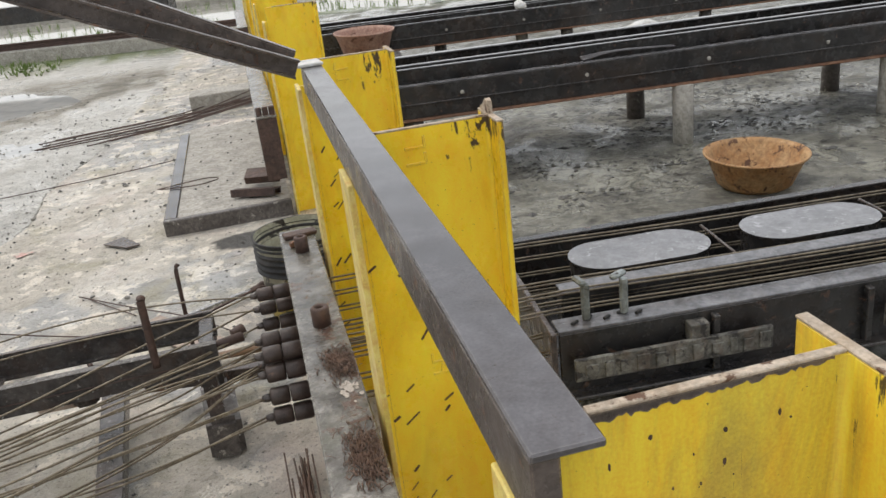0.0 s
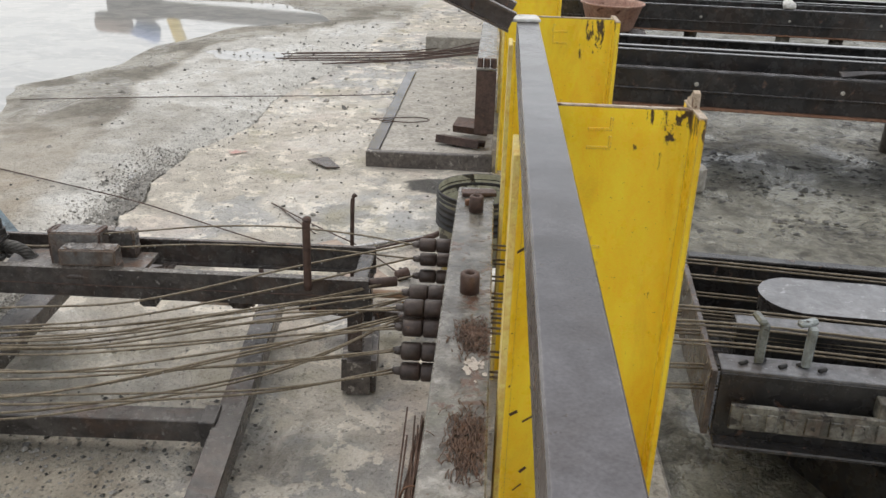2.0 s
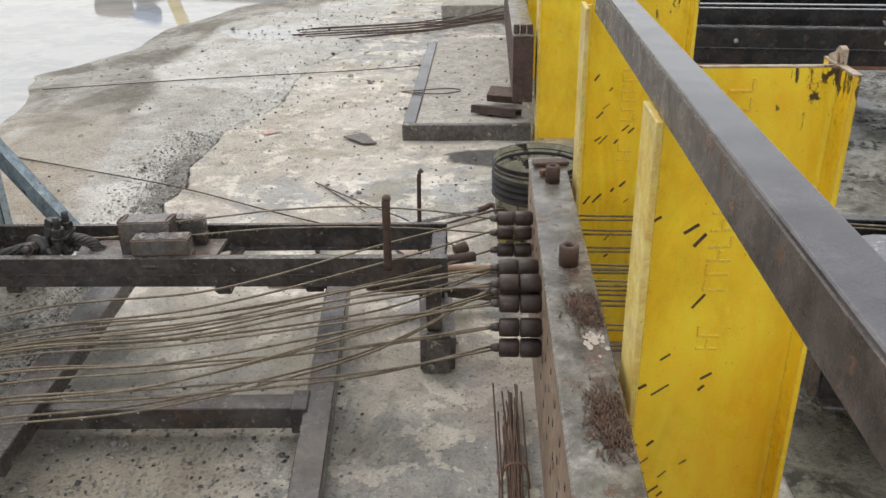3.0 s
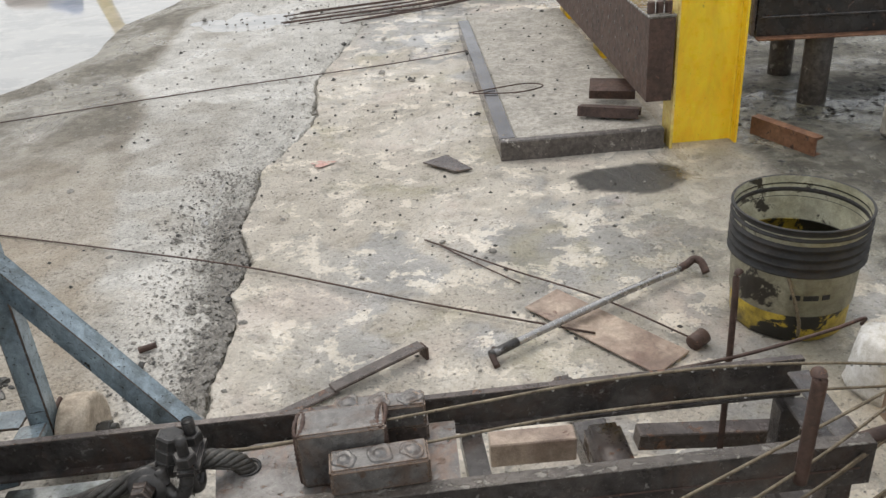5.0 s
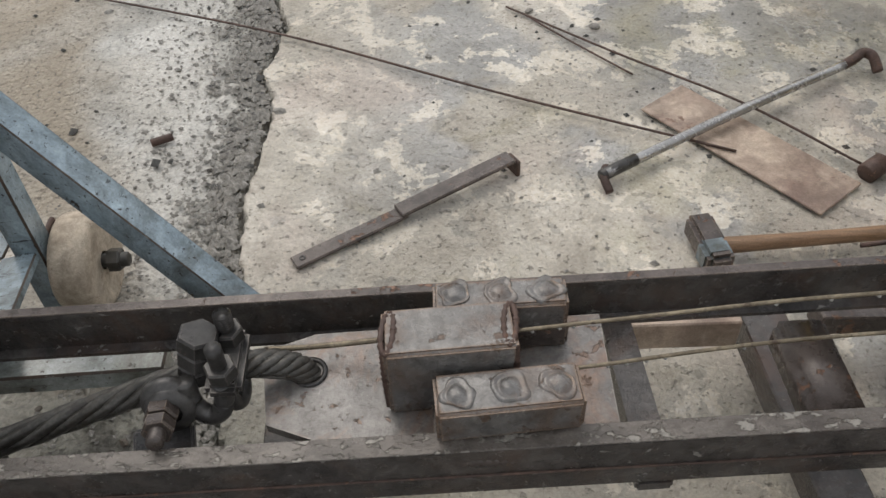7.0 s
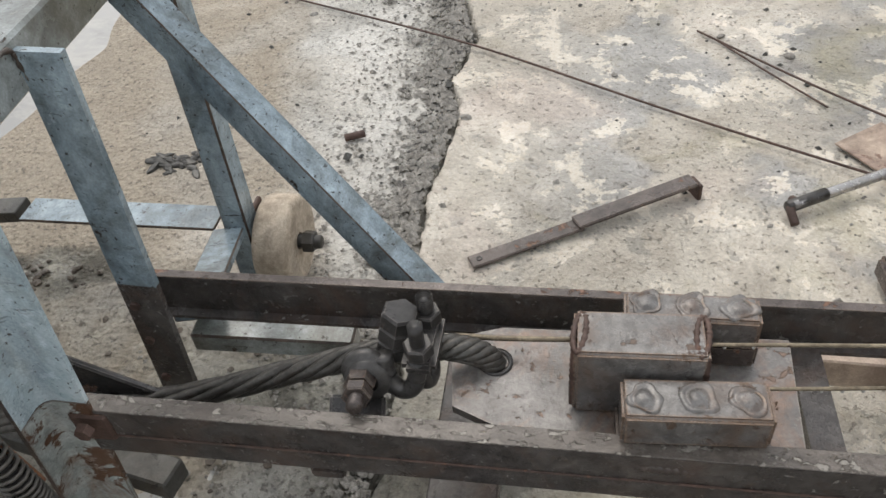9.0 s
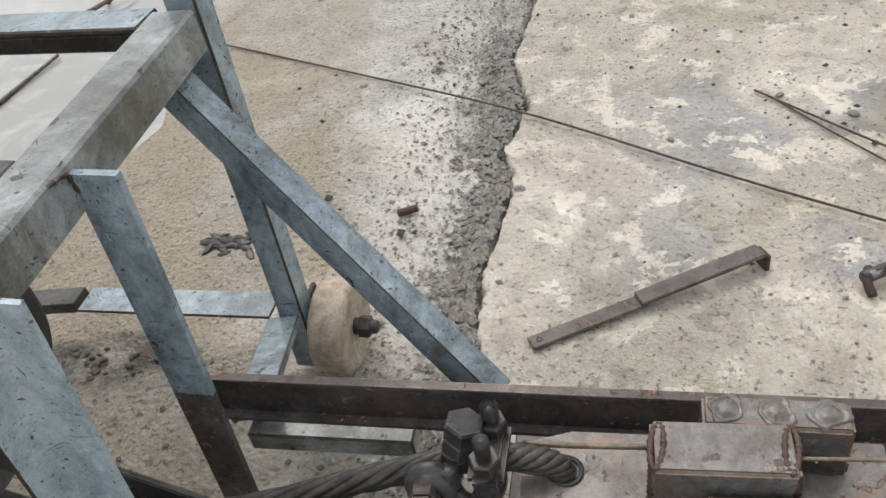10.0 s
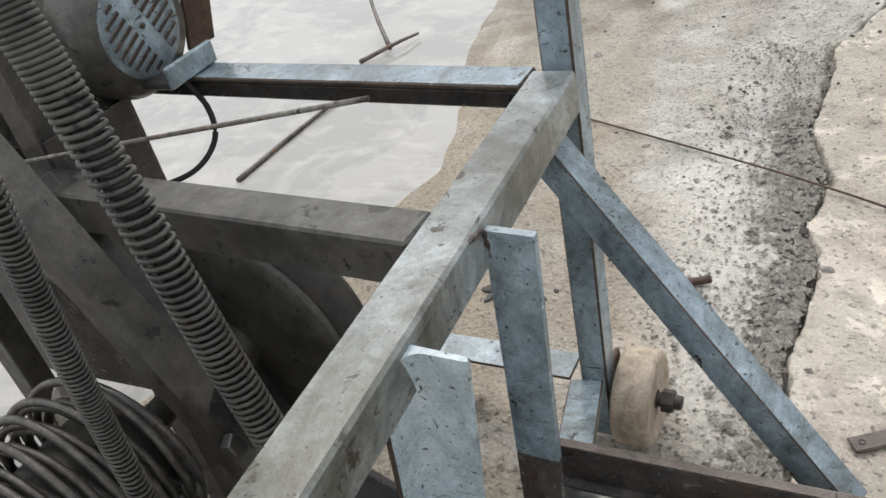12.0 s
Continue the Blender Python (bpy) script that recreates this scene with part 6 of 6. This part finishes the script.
for i in range(9400):
    if i >= 7400:
        y = rng.uniform(2.5, 4.9)
        x = float(np.interp(y, CRACK_Y, CRACK_X)) - 0.012 - abs(rng.gauss(0.0, 0.06))
        r = rng.uniform(0.004, 0.011) * (1.5 if rng.random() < 0.1 else 1)
    elif i < 2600:
        y = rng.uniform(2.3, 5.4)
        x = float(np.interp(y, CRACK_Y, CRACK_X)) - abs(rng.gauss(0.02, 0.28))
        r = rng.uniform(0.003, 0.0085) * (1.3 if rng.random() < 0.12 else 0.8)
    elif i < 4300:
        x, y = rng.uniform(-2.6, 0.1), rng.uniform(1.6, 6.5)
        r = rng.uniform(0.002, 0.006) * (2.2 if rng.random() < 0.05 else 1)
    elif i >= 5200:
        x, y = rng.uniform(-2.4, -0.5), rng.uniform(1.2, 2.4)
        r = rng.uniform(0.003, 0.009) * (1.8 if rng.random() < 0.08 else 1)
    else:
        x, y = rng.uniform(-4, 0.1), rng.uniform(6, 13)
        r = rng.uniform(0.006, 0.016) * (2 if rng.random() < 0.06 else 1)
    if -0.66 < x < 0.2 and 5.1 < y < 8 or x < float(np.interp(y, SHORE_Y, SHORE_X)) + 0.1:
        continue
    k = len(verts)
    a = rng.uniform(0, 3.1)
    z = -0.004 if x < float(np.interp(y, CRACK_Y, CRACK_X)) else 0.0
    for dx, dy, dz in ((1.3, 0, 0.1), (-1.1, 0.3, 0.2), (0.1, 1, 0.0), (0, -0.9, 0.3), (0.2, 0.1, 0.9), (0, 0, -0.8)):
        verts.append((x + r * (dx * math.cos(a) - dy * math.sin(a)), y + r * (dx * math.sin(a) + dy * math.cos(a)), z + r * dz * 0.9))
    for t in ((0, 2, 4), (2, 1, 4), (1, 3, 4), (3, 0, 4), (2, 0, 5), (1, 2, 5), (3, 1, 5), (0, 3, 5)):
        faces.append(tuple(k + v for v in t))
me = bpy.data.meshes.new("gravel_chips")
me.from_pydata(verts, [], faces)
me.materials.append(STONE)
tagged(new("gravel_chips", me), "loose grey stone chips strewn over the slab", "gravel", kind="stuff")


# ---- moulds and yard on the right ----
def mould(x0, y0, n, turn, width, wall, top, low, lids, back, handles):
    """A long steel casting bed: side walls, end plate, inner rails and lids, in its own turned frame."""
    base_m = at(x0, y0, 0, 0, 0, turn)
    t = thing("casting_mould", (x0, y0, low), "long black wet steel casting mould with raindrops and painted sky sheen on its flanges", "casting mould", "casting moulds")

    def piece(name, a, b, c, d, e, f, mat, bev=0.003, label=""):
        bm = box(bmesh.new(), base_m @ at((a + b) / 2, (c + d) / 2, (e + f) / 2), b - a, d - c, f - e, bev)
        return part(name, bm, mat, t, label)
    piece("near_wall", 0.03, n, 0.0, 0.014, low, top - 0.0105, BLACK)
    # flange tops carry the sky's sheen in their colour
    piece("near_flange", 0.03, n, 0.0, wall, top - 0.01, top, SHEEN_TOP, 0.002)
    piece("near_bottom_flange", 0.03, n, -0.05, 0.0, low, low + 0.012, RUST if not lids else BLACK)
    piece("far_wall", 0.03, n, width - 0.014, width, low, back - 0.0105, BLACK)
    piece("far_flange", 0.03, n, width - (0.03 if lids else wall), width + 0.012, back - 0.01, back, SHEEN_TOP if not lids else BLACK, 0.002)
    if not lids:
        for f, h in ((0.34, 0.02), (0.46, 0.03), (0.72, 0.0)):
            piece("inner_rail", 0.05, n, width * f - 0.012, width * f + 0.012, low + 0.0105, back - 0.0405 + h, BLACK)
            piece("rail_top", 0.05, n, width * f - 0.02, width * f + 0.02, back - 0.04 + h, back - 0.032 + h, SHEEN_TOP, 0.002)
        piece("side_ledge", 0.05, n, -0.014, -0.0005, low + 0.1, low + 0.112, BLACK)
    piece("floor_plate", 0.03, n, 0.014, width - 0.014, low, low + 0.01, BLACK)
    piece("end_plate", 0.0, 0.018, -0.02, width + 0.01, low + 0.02, top + 0.006, BROWN)
    x = 0.5
    while x < n:
        if lids:
            piece("stiffener", x, x + 0.02, -0.03, -0.0005, low + 0.0125, top - 0.02, BLACK)
        if not lids:
            piece("inner_rib", x + 0.1, x + 0.12, width - 0.06, width - 0.0145, low + 0.02, back - 0.02, BLACK)
            bm = bmesh.new()
            cyl(bm, base_m @ at(x + 0.25, -0.003, low + 0.15, 90, 0, 0), 0.014, 0.008, 14, 0.002)
            part("tie_hole", bm, CONCRETE, t, "pale tie hole")
        x += 0.86 if not lids else 0.5
    if lids:
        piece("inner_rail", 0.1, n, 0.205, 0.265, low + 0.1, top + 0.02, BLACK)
        piece("rail_top", 0.1, n, 0.2, 0.27, top + 0.0205, top + 0.03, SHEEN_TOP, 0.002)
        for i in range(lids):
            a = 0.2 + 0.635 * i
            bm = bmesh.new()
            k = 28
            for z0, z1, grow in ((top - 0.15, top + 0.02, 0.0), (top + 0.0205, top + 0.03, 0.006)):
                ring = []
                for j in range(k):
                    an = 2 * math.pi * j / k
                    cx = 0.125 if math.cos(an) > 0 else -0.125
                    ring.append((cx + (0.12 + grow) * math.cos(an), (0.12 + grow) * math.sin(an)))
                lo = [bm.verts.new(base_m @ Vector((a + 0.25 + u, 0.44 + v, z0))) for u, v in ring]
                hi = [bm.verts.new(base_m @ Vector((a + 0.25 + u, 0.44 + v, z1))) for u, v in ring]
                for j in range(k):
                    bm.faces.new((lo[j], lo[(j + 1) % k], hi[(j + 1) % k], hi[j]))
                bm.faces.new(hi)
            bmesh.ops.recalc_face_normals(bm, faces=bm.faces[:])
            lid = part("lid", bm, LID, t, "wet oval core lid, sky sheen painted into its grey top")
            # Upward faces keep the sky-lit grey; upright sides are coloured black.
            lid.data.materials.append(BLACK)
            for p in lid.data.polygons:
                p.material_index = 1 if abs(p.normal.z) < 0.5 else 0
            for dx in (-0.11, 0.11):
                part("lid_bolt", flat(hexagon(bmesh.new(), base_m @ at(a + 0.25 + dx, 0.44, top + 0.0305), 0.015, 0.016)), BLACK, lid)
            bm = bmesh.new()
            tube(bm, [base_m @ Vector((a + 0.55, 0.29, top + 0.0)), base_m @ Vector((a + 0.56, 0.62, top + 0.0))], 0.006, 6)
            part("spacer_rod", bm, BROWN, t)
    if handles:
        for hx, lean in ((0.13, 2), (0.25, -12)):
            bm = bmesh.new()
            box(bm, base_m @ at(hx, 0.05, top + 0.06, 0, 0, 0), 0.024, 0.02, 0.12, 0.005)
            box(bm, base_m @ at(hx - 0.012, 0.065, top + 0.124, 0, 0, lean * 5), 0.024, 0.06, 0.018, 0.006)
            part("clamp_handle", bm, GREEN_GREY, t)
        for a, w in ((0.06, 0.62), (1.05, 0.5)):
            piece("stencil_plate", a, a + w, -0.05, -0.0355, top - 0.15, top - 0.075, CRUST, 0.003, "crusted side plate with illegible raised marks")
            r2 = random.Random(int(a * 100))
            u = a + 0.03
            while u < a + w - 0.04:
                g = r2.uniform(0.02, 0.045)
                piece("raised_mark", u, u + g, -0.056, -0.0505, top - 0.138 + r2.uniform(-0.006, 0.006), top - 0.092 + r2.uniform(-0.012, 0.006), CRUST, 0.002)
                u += g + 0.02
        piece("side_lug", 0.42, 0.48, -0.045, -0.0005, top - 0.09, top - 0.03, CRUST)
        r3 = random.Random(4)
        for i in range(5):
            bm = bmesh.new()
            u, v = 0.08 + 0.05 * i, 0.03 + 0.02 * (i % 2)
            tube(bm, [base_m @ Vector((u, v, top + 0.004)), base_m @ Vector((u + 0.02, v + 0.012, top + 0.006))], 0.006, 6)
            part("spacer", bm, BLACK_PLASTIC, t)
    return t


mould(0.745, 2.05, 4.2, -5.0, 0.78, 0.085, 0.50, 0.285, 5, 0.50, True)
mould(0.66, 5.48, 9.0, -6.9, 0.80, 0.06, 0.645, 0.41, 0, 0.725, False)
mould(0.62, 9.2, 14.0, -6.9, 0.8, 0.06, 0.62, 0.36, 0, 0.66, False)
for (x, y, z1) in ((1.1, 5.62, 0.41), (2.92, 5.19, 0.41), (4.45, 5.03, 0.41), (2.98, 6.05, 0.41), (1.15, 6.15, 0.41), (4.6, 5.85, 0.41), (1.6, 9.3, 0.36), (3.1, 9.1, 0.36), (2.2, 9.3, 0.36), (3.6, 9.0, 0.36), (5.2, 8.8, 0.36), (1.25, 2.3, 0.285), (1.25, 2.65, 0.285), (2.2, 2.2, 0.285), (2.2, 2.6, 0.285), (3.6, 2.2, 0.285)):
    bm = bmesh.new()
    cyl(bm, at(x, y, z1 / 2 - 0.004), 0.07, z1 - 0.008 + 0.02, 12, 0.006)
    for v in bm.verts:
        v.co += Vector((0.008 * noise.noise(v.co * 14), 0.008 * noise.noise(v.co * 14 + Vector((3, 1, 0))), 0))
    solo("support_stub", bm, CONCRETE if x in (2.92, 4.45, 3.1) else STAINED if z1 > 0.3 else BLACK, "weathered round stub carrying a mould", "support", "mould supports")
solo("concrete_block", block(1.2, 1.42, 4.9, 5.12, 0.0, 0.17, 0.02, 12), CONCRETE, "worn concrete block lying on the muddy yard", "concrete block")
bearer = thing("mould_bearer", (1.3, 2.1, 0), "black steel bearer crusted with pale mortar under the mould", "bearer")
part("beam", bar(bmesh.new(), (1.02, 2.66, 0.1), (1.56, 1.5, 0.1), 0.09, 0.2), BLACK, bearer)
part("crusted_flange", bar(bmesh.new(), (1.115, 2.66, 0.187), (1.655, 1.5, 0.187), 0.105, 0.03), CRUST, bearer, "mortar-crusted top")
solo("concrete_strip", block(0.56, 0.70, 1.3, 2.95, -0.02, 0.09, 0.012), CONCRETE, "pale concrete strip between posts and mould", "kerb")


def pan(x, y, z, r, h, mat, label):
    bm = bmesh.new()
    lathe(bm, [(0, 0.0), (r * 0.62, 0.0), (r * 0.72, h * 0.12), (r * 0.93, h * 0.9), (r, h * 0.95), (r * 1.005, h), (r * 0.97, h * 1.01), (r * 0.9, h * 0.88), (r * 0.7, h * 0.16), (r * 0.6, h * 0.06), (0, h * 0.06)], at(x, y, z, 2, 1, 0), 44)
    return solo("mortar_pan", bm, mat, label, "pan", "mortar pans")


pan(2.79, 4.13, 0.006, 0.296, 0.2, CLAY, "orange rusty mortar pan standing on the wet yard")
pan(1.25, 8.55, 0.42, 0.31, 0.26, PINK_PAN, "pinkish rusty mortar pan set down beyond the moulds")
solo("timber_bearer", block(0.95, 1.6, 8.35, 8.75, 0.0, 0.415, 0.02, -7), BROWN, "stack of dark bearers under the pan", "bearer")
for (x, y, z, sx, sy, sz) in ((4.1, 8.0, 0.18, 0.42, 0.25, 0.36), (3.05, 8.95, 0.66, 0.09, 0.07, 0.06)):
    bm = rock(bmesh.new(), at(x, y, z) @ Matrix.Diagonal((sx / sy, 1, sz / sy, 1)), sy, x, 3)
    solo("white_sack", smooth(bm), WHITE_CLOTH, "crumpled white plastic sack among the moulds", "sack", "white sacks")
bm = bmesh.new()
rng = random.Random(9)
for i in range(5):
    tube(bm, spline([(2.25, 5.33 + 0.012 * i, 0.652 + 0.004 * i), (2.5, 5.32 + 0.012 * i, 0.68), (2.9, 5.26 + 0.012 * i, 0.665)], 8), 0.006, 6)
solo("rod_bundle", bm, TUBE, "small bundle of wet rods lying on the mould's edge", "rod bundle")

# mud lumps on the right of the posts
verts, faces = [], []
for i in range(9000):
    x, y = rng.uniform(0.6, 6), rng.uniform(2.9, 9)
    thick = noise.noise((x * 1.6, y * 2.4, 3.0)) + (0.35 if y > 4.3 else -0.1)
    if rng.random() > 0.15 + 1.3 * thick:
        continue
    r = rng.uniform(0.005, 0.02) * (1.8 if rng.random() < 0.06 else 1)
    k = len(verts)
    a = rng.uniform(0, 3.1)
    for dx, dy, dz in ((1.5, 0, 0.1), (-1.2, 0.3, 0.2), (0.1, 1, 0.0), (0, -0.9, 0.2), (0.2, 0.1, 0.6), (0, 0, -0.8)):
        verts.append((x + r * (dx * math.cos(a) - dy * math.sin(a)), y + r * (dx * math.sin(a) + dy * math.cos(a)), r * dz * 0.7))
    for t in ((0, 2, 4), (2, 1, 4), (1, 3, 4), (3, 0, 4), (2, 0, 5), (1, 2, 5), (3, 1, 5), (0, 3, 5)):
        faces.append(tuple(k + v for v in t))
me = bpy.data.meshes.new("mud_lumps")
me.from_pydata(verts, [], faces)
me.materials.append(OILY)
tagged(new("mud_lumps", me), "mud clods and rubble on the wet yard", "rubble", kind="stuff")


# ---- distance: gantry track, bogie, fields ----
def track_y(x):
    return 15.9 - 0.31 * (x + 0.24)


bm = bmesh.new()
bar(bm, (-40, track_y(-40), 0.1), (1.2, track_y(1.2), 0.1), 0.5, 0.26, b=0.02)
solo("track_kerb", bm, CONCRETE, "low muddy concrete kerb carrying the gantry rail", "kerb", kind="structure")
bm = bmesh.new()
extrude(bm, [(-0.06, 0), (0.06, 0), (0.06, 0.02), (0.012, 0.03), (0.012, 0.08), (0.035, 0.09), (0.035, 0.12), (-0.035, 0.12), (-0.035, 0.09), (-0.012, 0.08), (-0.012, 0.03), (-0.06, 0.02)], (-40, track_y(-40), 0.23), (1.2, track_y(1.2), 0.23))
solo("crane_rail", bm, RUST_DARK, "dark gantry crane rail", "rail", kind="structure")
bogie = thing("gantry_bogie", (-5, track_y(-5), 0.35), "black gantry crane bogie beam standing on its rail", "crane bogie")
bm = bmesh.new()
bar(bm, (-8.2, track_y(-8.2), 0.83), (-1.0, track_y(-1.0), 0.83), 0.3, 0.3)
part("beam", bm, BLACK, bogie)
for x in (-7.4, -1.35):
    yaw = math.degrees(math.atan(-0.31))
    bm = cyl(bmesh.new(), at(x, track_y(x), 0.61, 90, 0, yaw), 0.26, 0.12, 28, 0.02)
    part("wheel", bm, BROWN, bogie)
    part("wheel_box", box(bmesh.new(), at(x, track_y(x), 0.75, 0, 0, yaw), 0.75, 0.4, 0.25, 0.02), BLACK, bogie)
for p, q in (((-1.75, track_y(-1.75), 0.98), (-2.9, track_y(-1.75) + 0.2, 5.0)), ((-6.7, track_y(-6.7), 0.98), (-5.6, track_y(-6.7) + 0.2, 5.0))):
    part("gantry_leg", bar(bmesh.new(), p, q, 0.22, 0.22), YELLOW, bogie, "yellow-painted leg")
part("deck", box(bmesh.new(), at(-7.7, track_y(-7.7), 1.02, 0, 0, yaw), 1.5, 0.6, 0.08, 0.01), BLACK, bogie)
bm = rock(bmesh.new(), at(-7.35, track_y(-7.35), 1.3) @ Matrix.Diagonal((1.1, 0.8, 0.85, 1)), 0.36, 3, 3)
solo("motor_cover", smooth(bm), TARP, "bright blue tarpaulin tied over the bogie's motor", "tarpaulin")
bm = cyl(bmesh.new(), at(-8.2, track_y(-8.2), 1.24, 0, 90, yaw), 0.19, 0.75, 24, 0.01)
solo("oil_drum", bm, RUST, "rusty pipe drum lying on the bogie's deck", "drum")

bm = bmesh.new()
bar(bm, (0.7, 13.6, 0.12), (40, 8.8, 0.12), 0.35, 0.26, b=0.02)
solo("yard_kerb", bm, CONCRETE, "long pale kerb behind the moulds", "kerb", kind="structure")
for x, y in ((4.1, 17.5), (9.2, 16.8), (0.2, 19.0), (15, 16.2)):
    post = thing("marker_post", (x, y, -0.3), "white boundary post with a red top", "post", "marker posts")
    part("shaft", block(x - 0.1, x + 0.1, y - 0.1, y + 0.1, -0.4, 0.62, 0.01), WHITE_PAINT, post)
    part("red_top", block(x - 0.1, x + 0.1, y - 0.1, y + 0.1, 0.6205, 1.0, 0.01), RED_PAINT, post)
for i in range(44):
    x = -70 + 2.6 * i
    y = 58 - 0.25 * x * 0.6
    solo("fence_post", block(x - 0.1, x + 0.1, y - 0.1, y + 0.1, -0.9, 1.3, 0.02), WHITE_PAINT, "white concrete fence post in the field", "fence post", "fence posts")
bm = bmesh.new()
bar(bm, (-120, 52, -0.2), (40, 24, -0.2), 1.4, 0.4, b=0.1)
solo("field_bund", bm, CONCRETE, "pale earth bund crossing the paddy", "bund", kind="structure")
# tufts of grass by the track and shoots in the water
verts, faces = [], []
rng = random.Random(17)
for i in range(9000):
    if i < 5200:
        x = rng.uniform(-14, -0.5)
        y = track_y(x) + rng.choice((rng.uniform(-2.4, -0.3), rng.uniform(0.3, 3.2)))
        if y < track_y(x) and (x > -3 or rng.random() < 0.65):
            continue
        z, h = 0.0, rng.uniform(0.05, 0.16)
    else:
        x, y = rng.uniform(-24, 22), 21 + 26 * rng.random() ** 1.6
        if noise.noise((x * 0.3, y * 0.3, 1)) < -0.05:
            continue
        z, h = (-0.35 if x + 3.0 + 0.22 * y > 0 else 0.0), rng.uniform(0.1, 0.3)
    for b in range(3):
        a, w = rng.uniform(0, 6.3), rng.uniform(0.008, 0.02)
        k = len(verts)
        verts += [(x + w * math.cos(a), y + w * math.sin(a), z), (x - w * math.cos(a), y - w * math.sin(a), z), (x + rng.uniform(-0.08, 0.08), y + rng.uniform(-0.08, 0.08), z + h)]
        faces.append((k, k + 1, k + 2))
me = bpy.data.meshes.new("grass")
me.from_pydata(verts, [], faces)
me.materials.append(worn("grass_blades", (0.1, 0.17, 0.03), (0.18, 0.24, 0.06), (0.2, 0.19, 0.09), 0.6, 0.6, (0.5, 0.7)))
tagged(new("grass", me), "wet green grass and paddy shoots", "grass", kind="stuff")
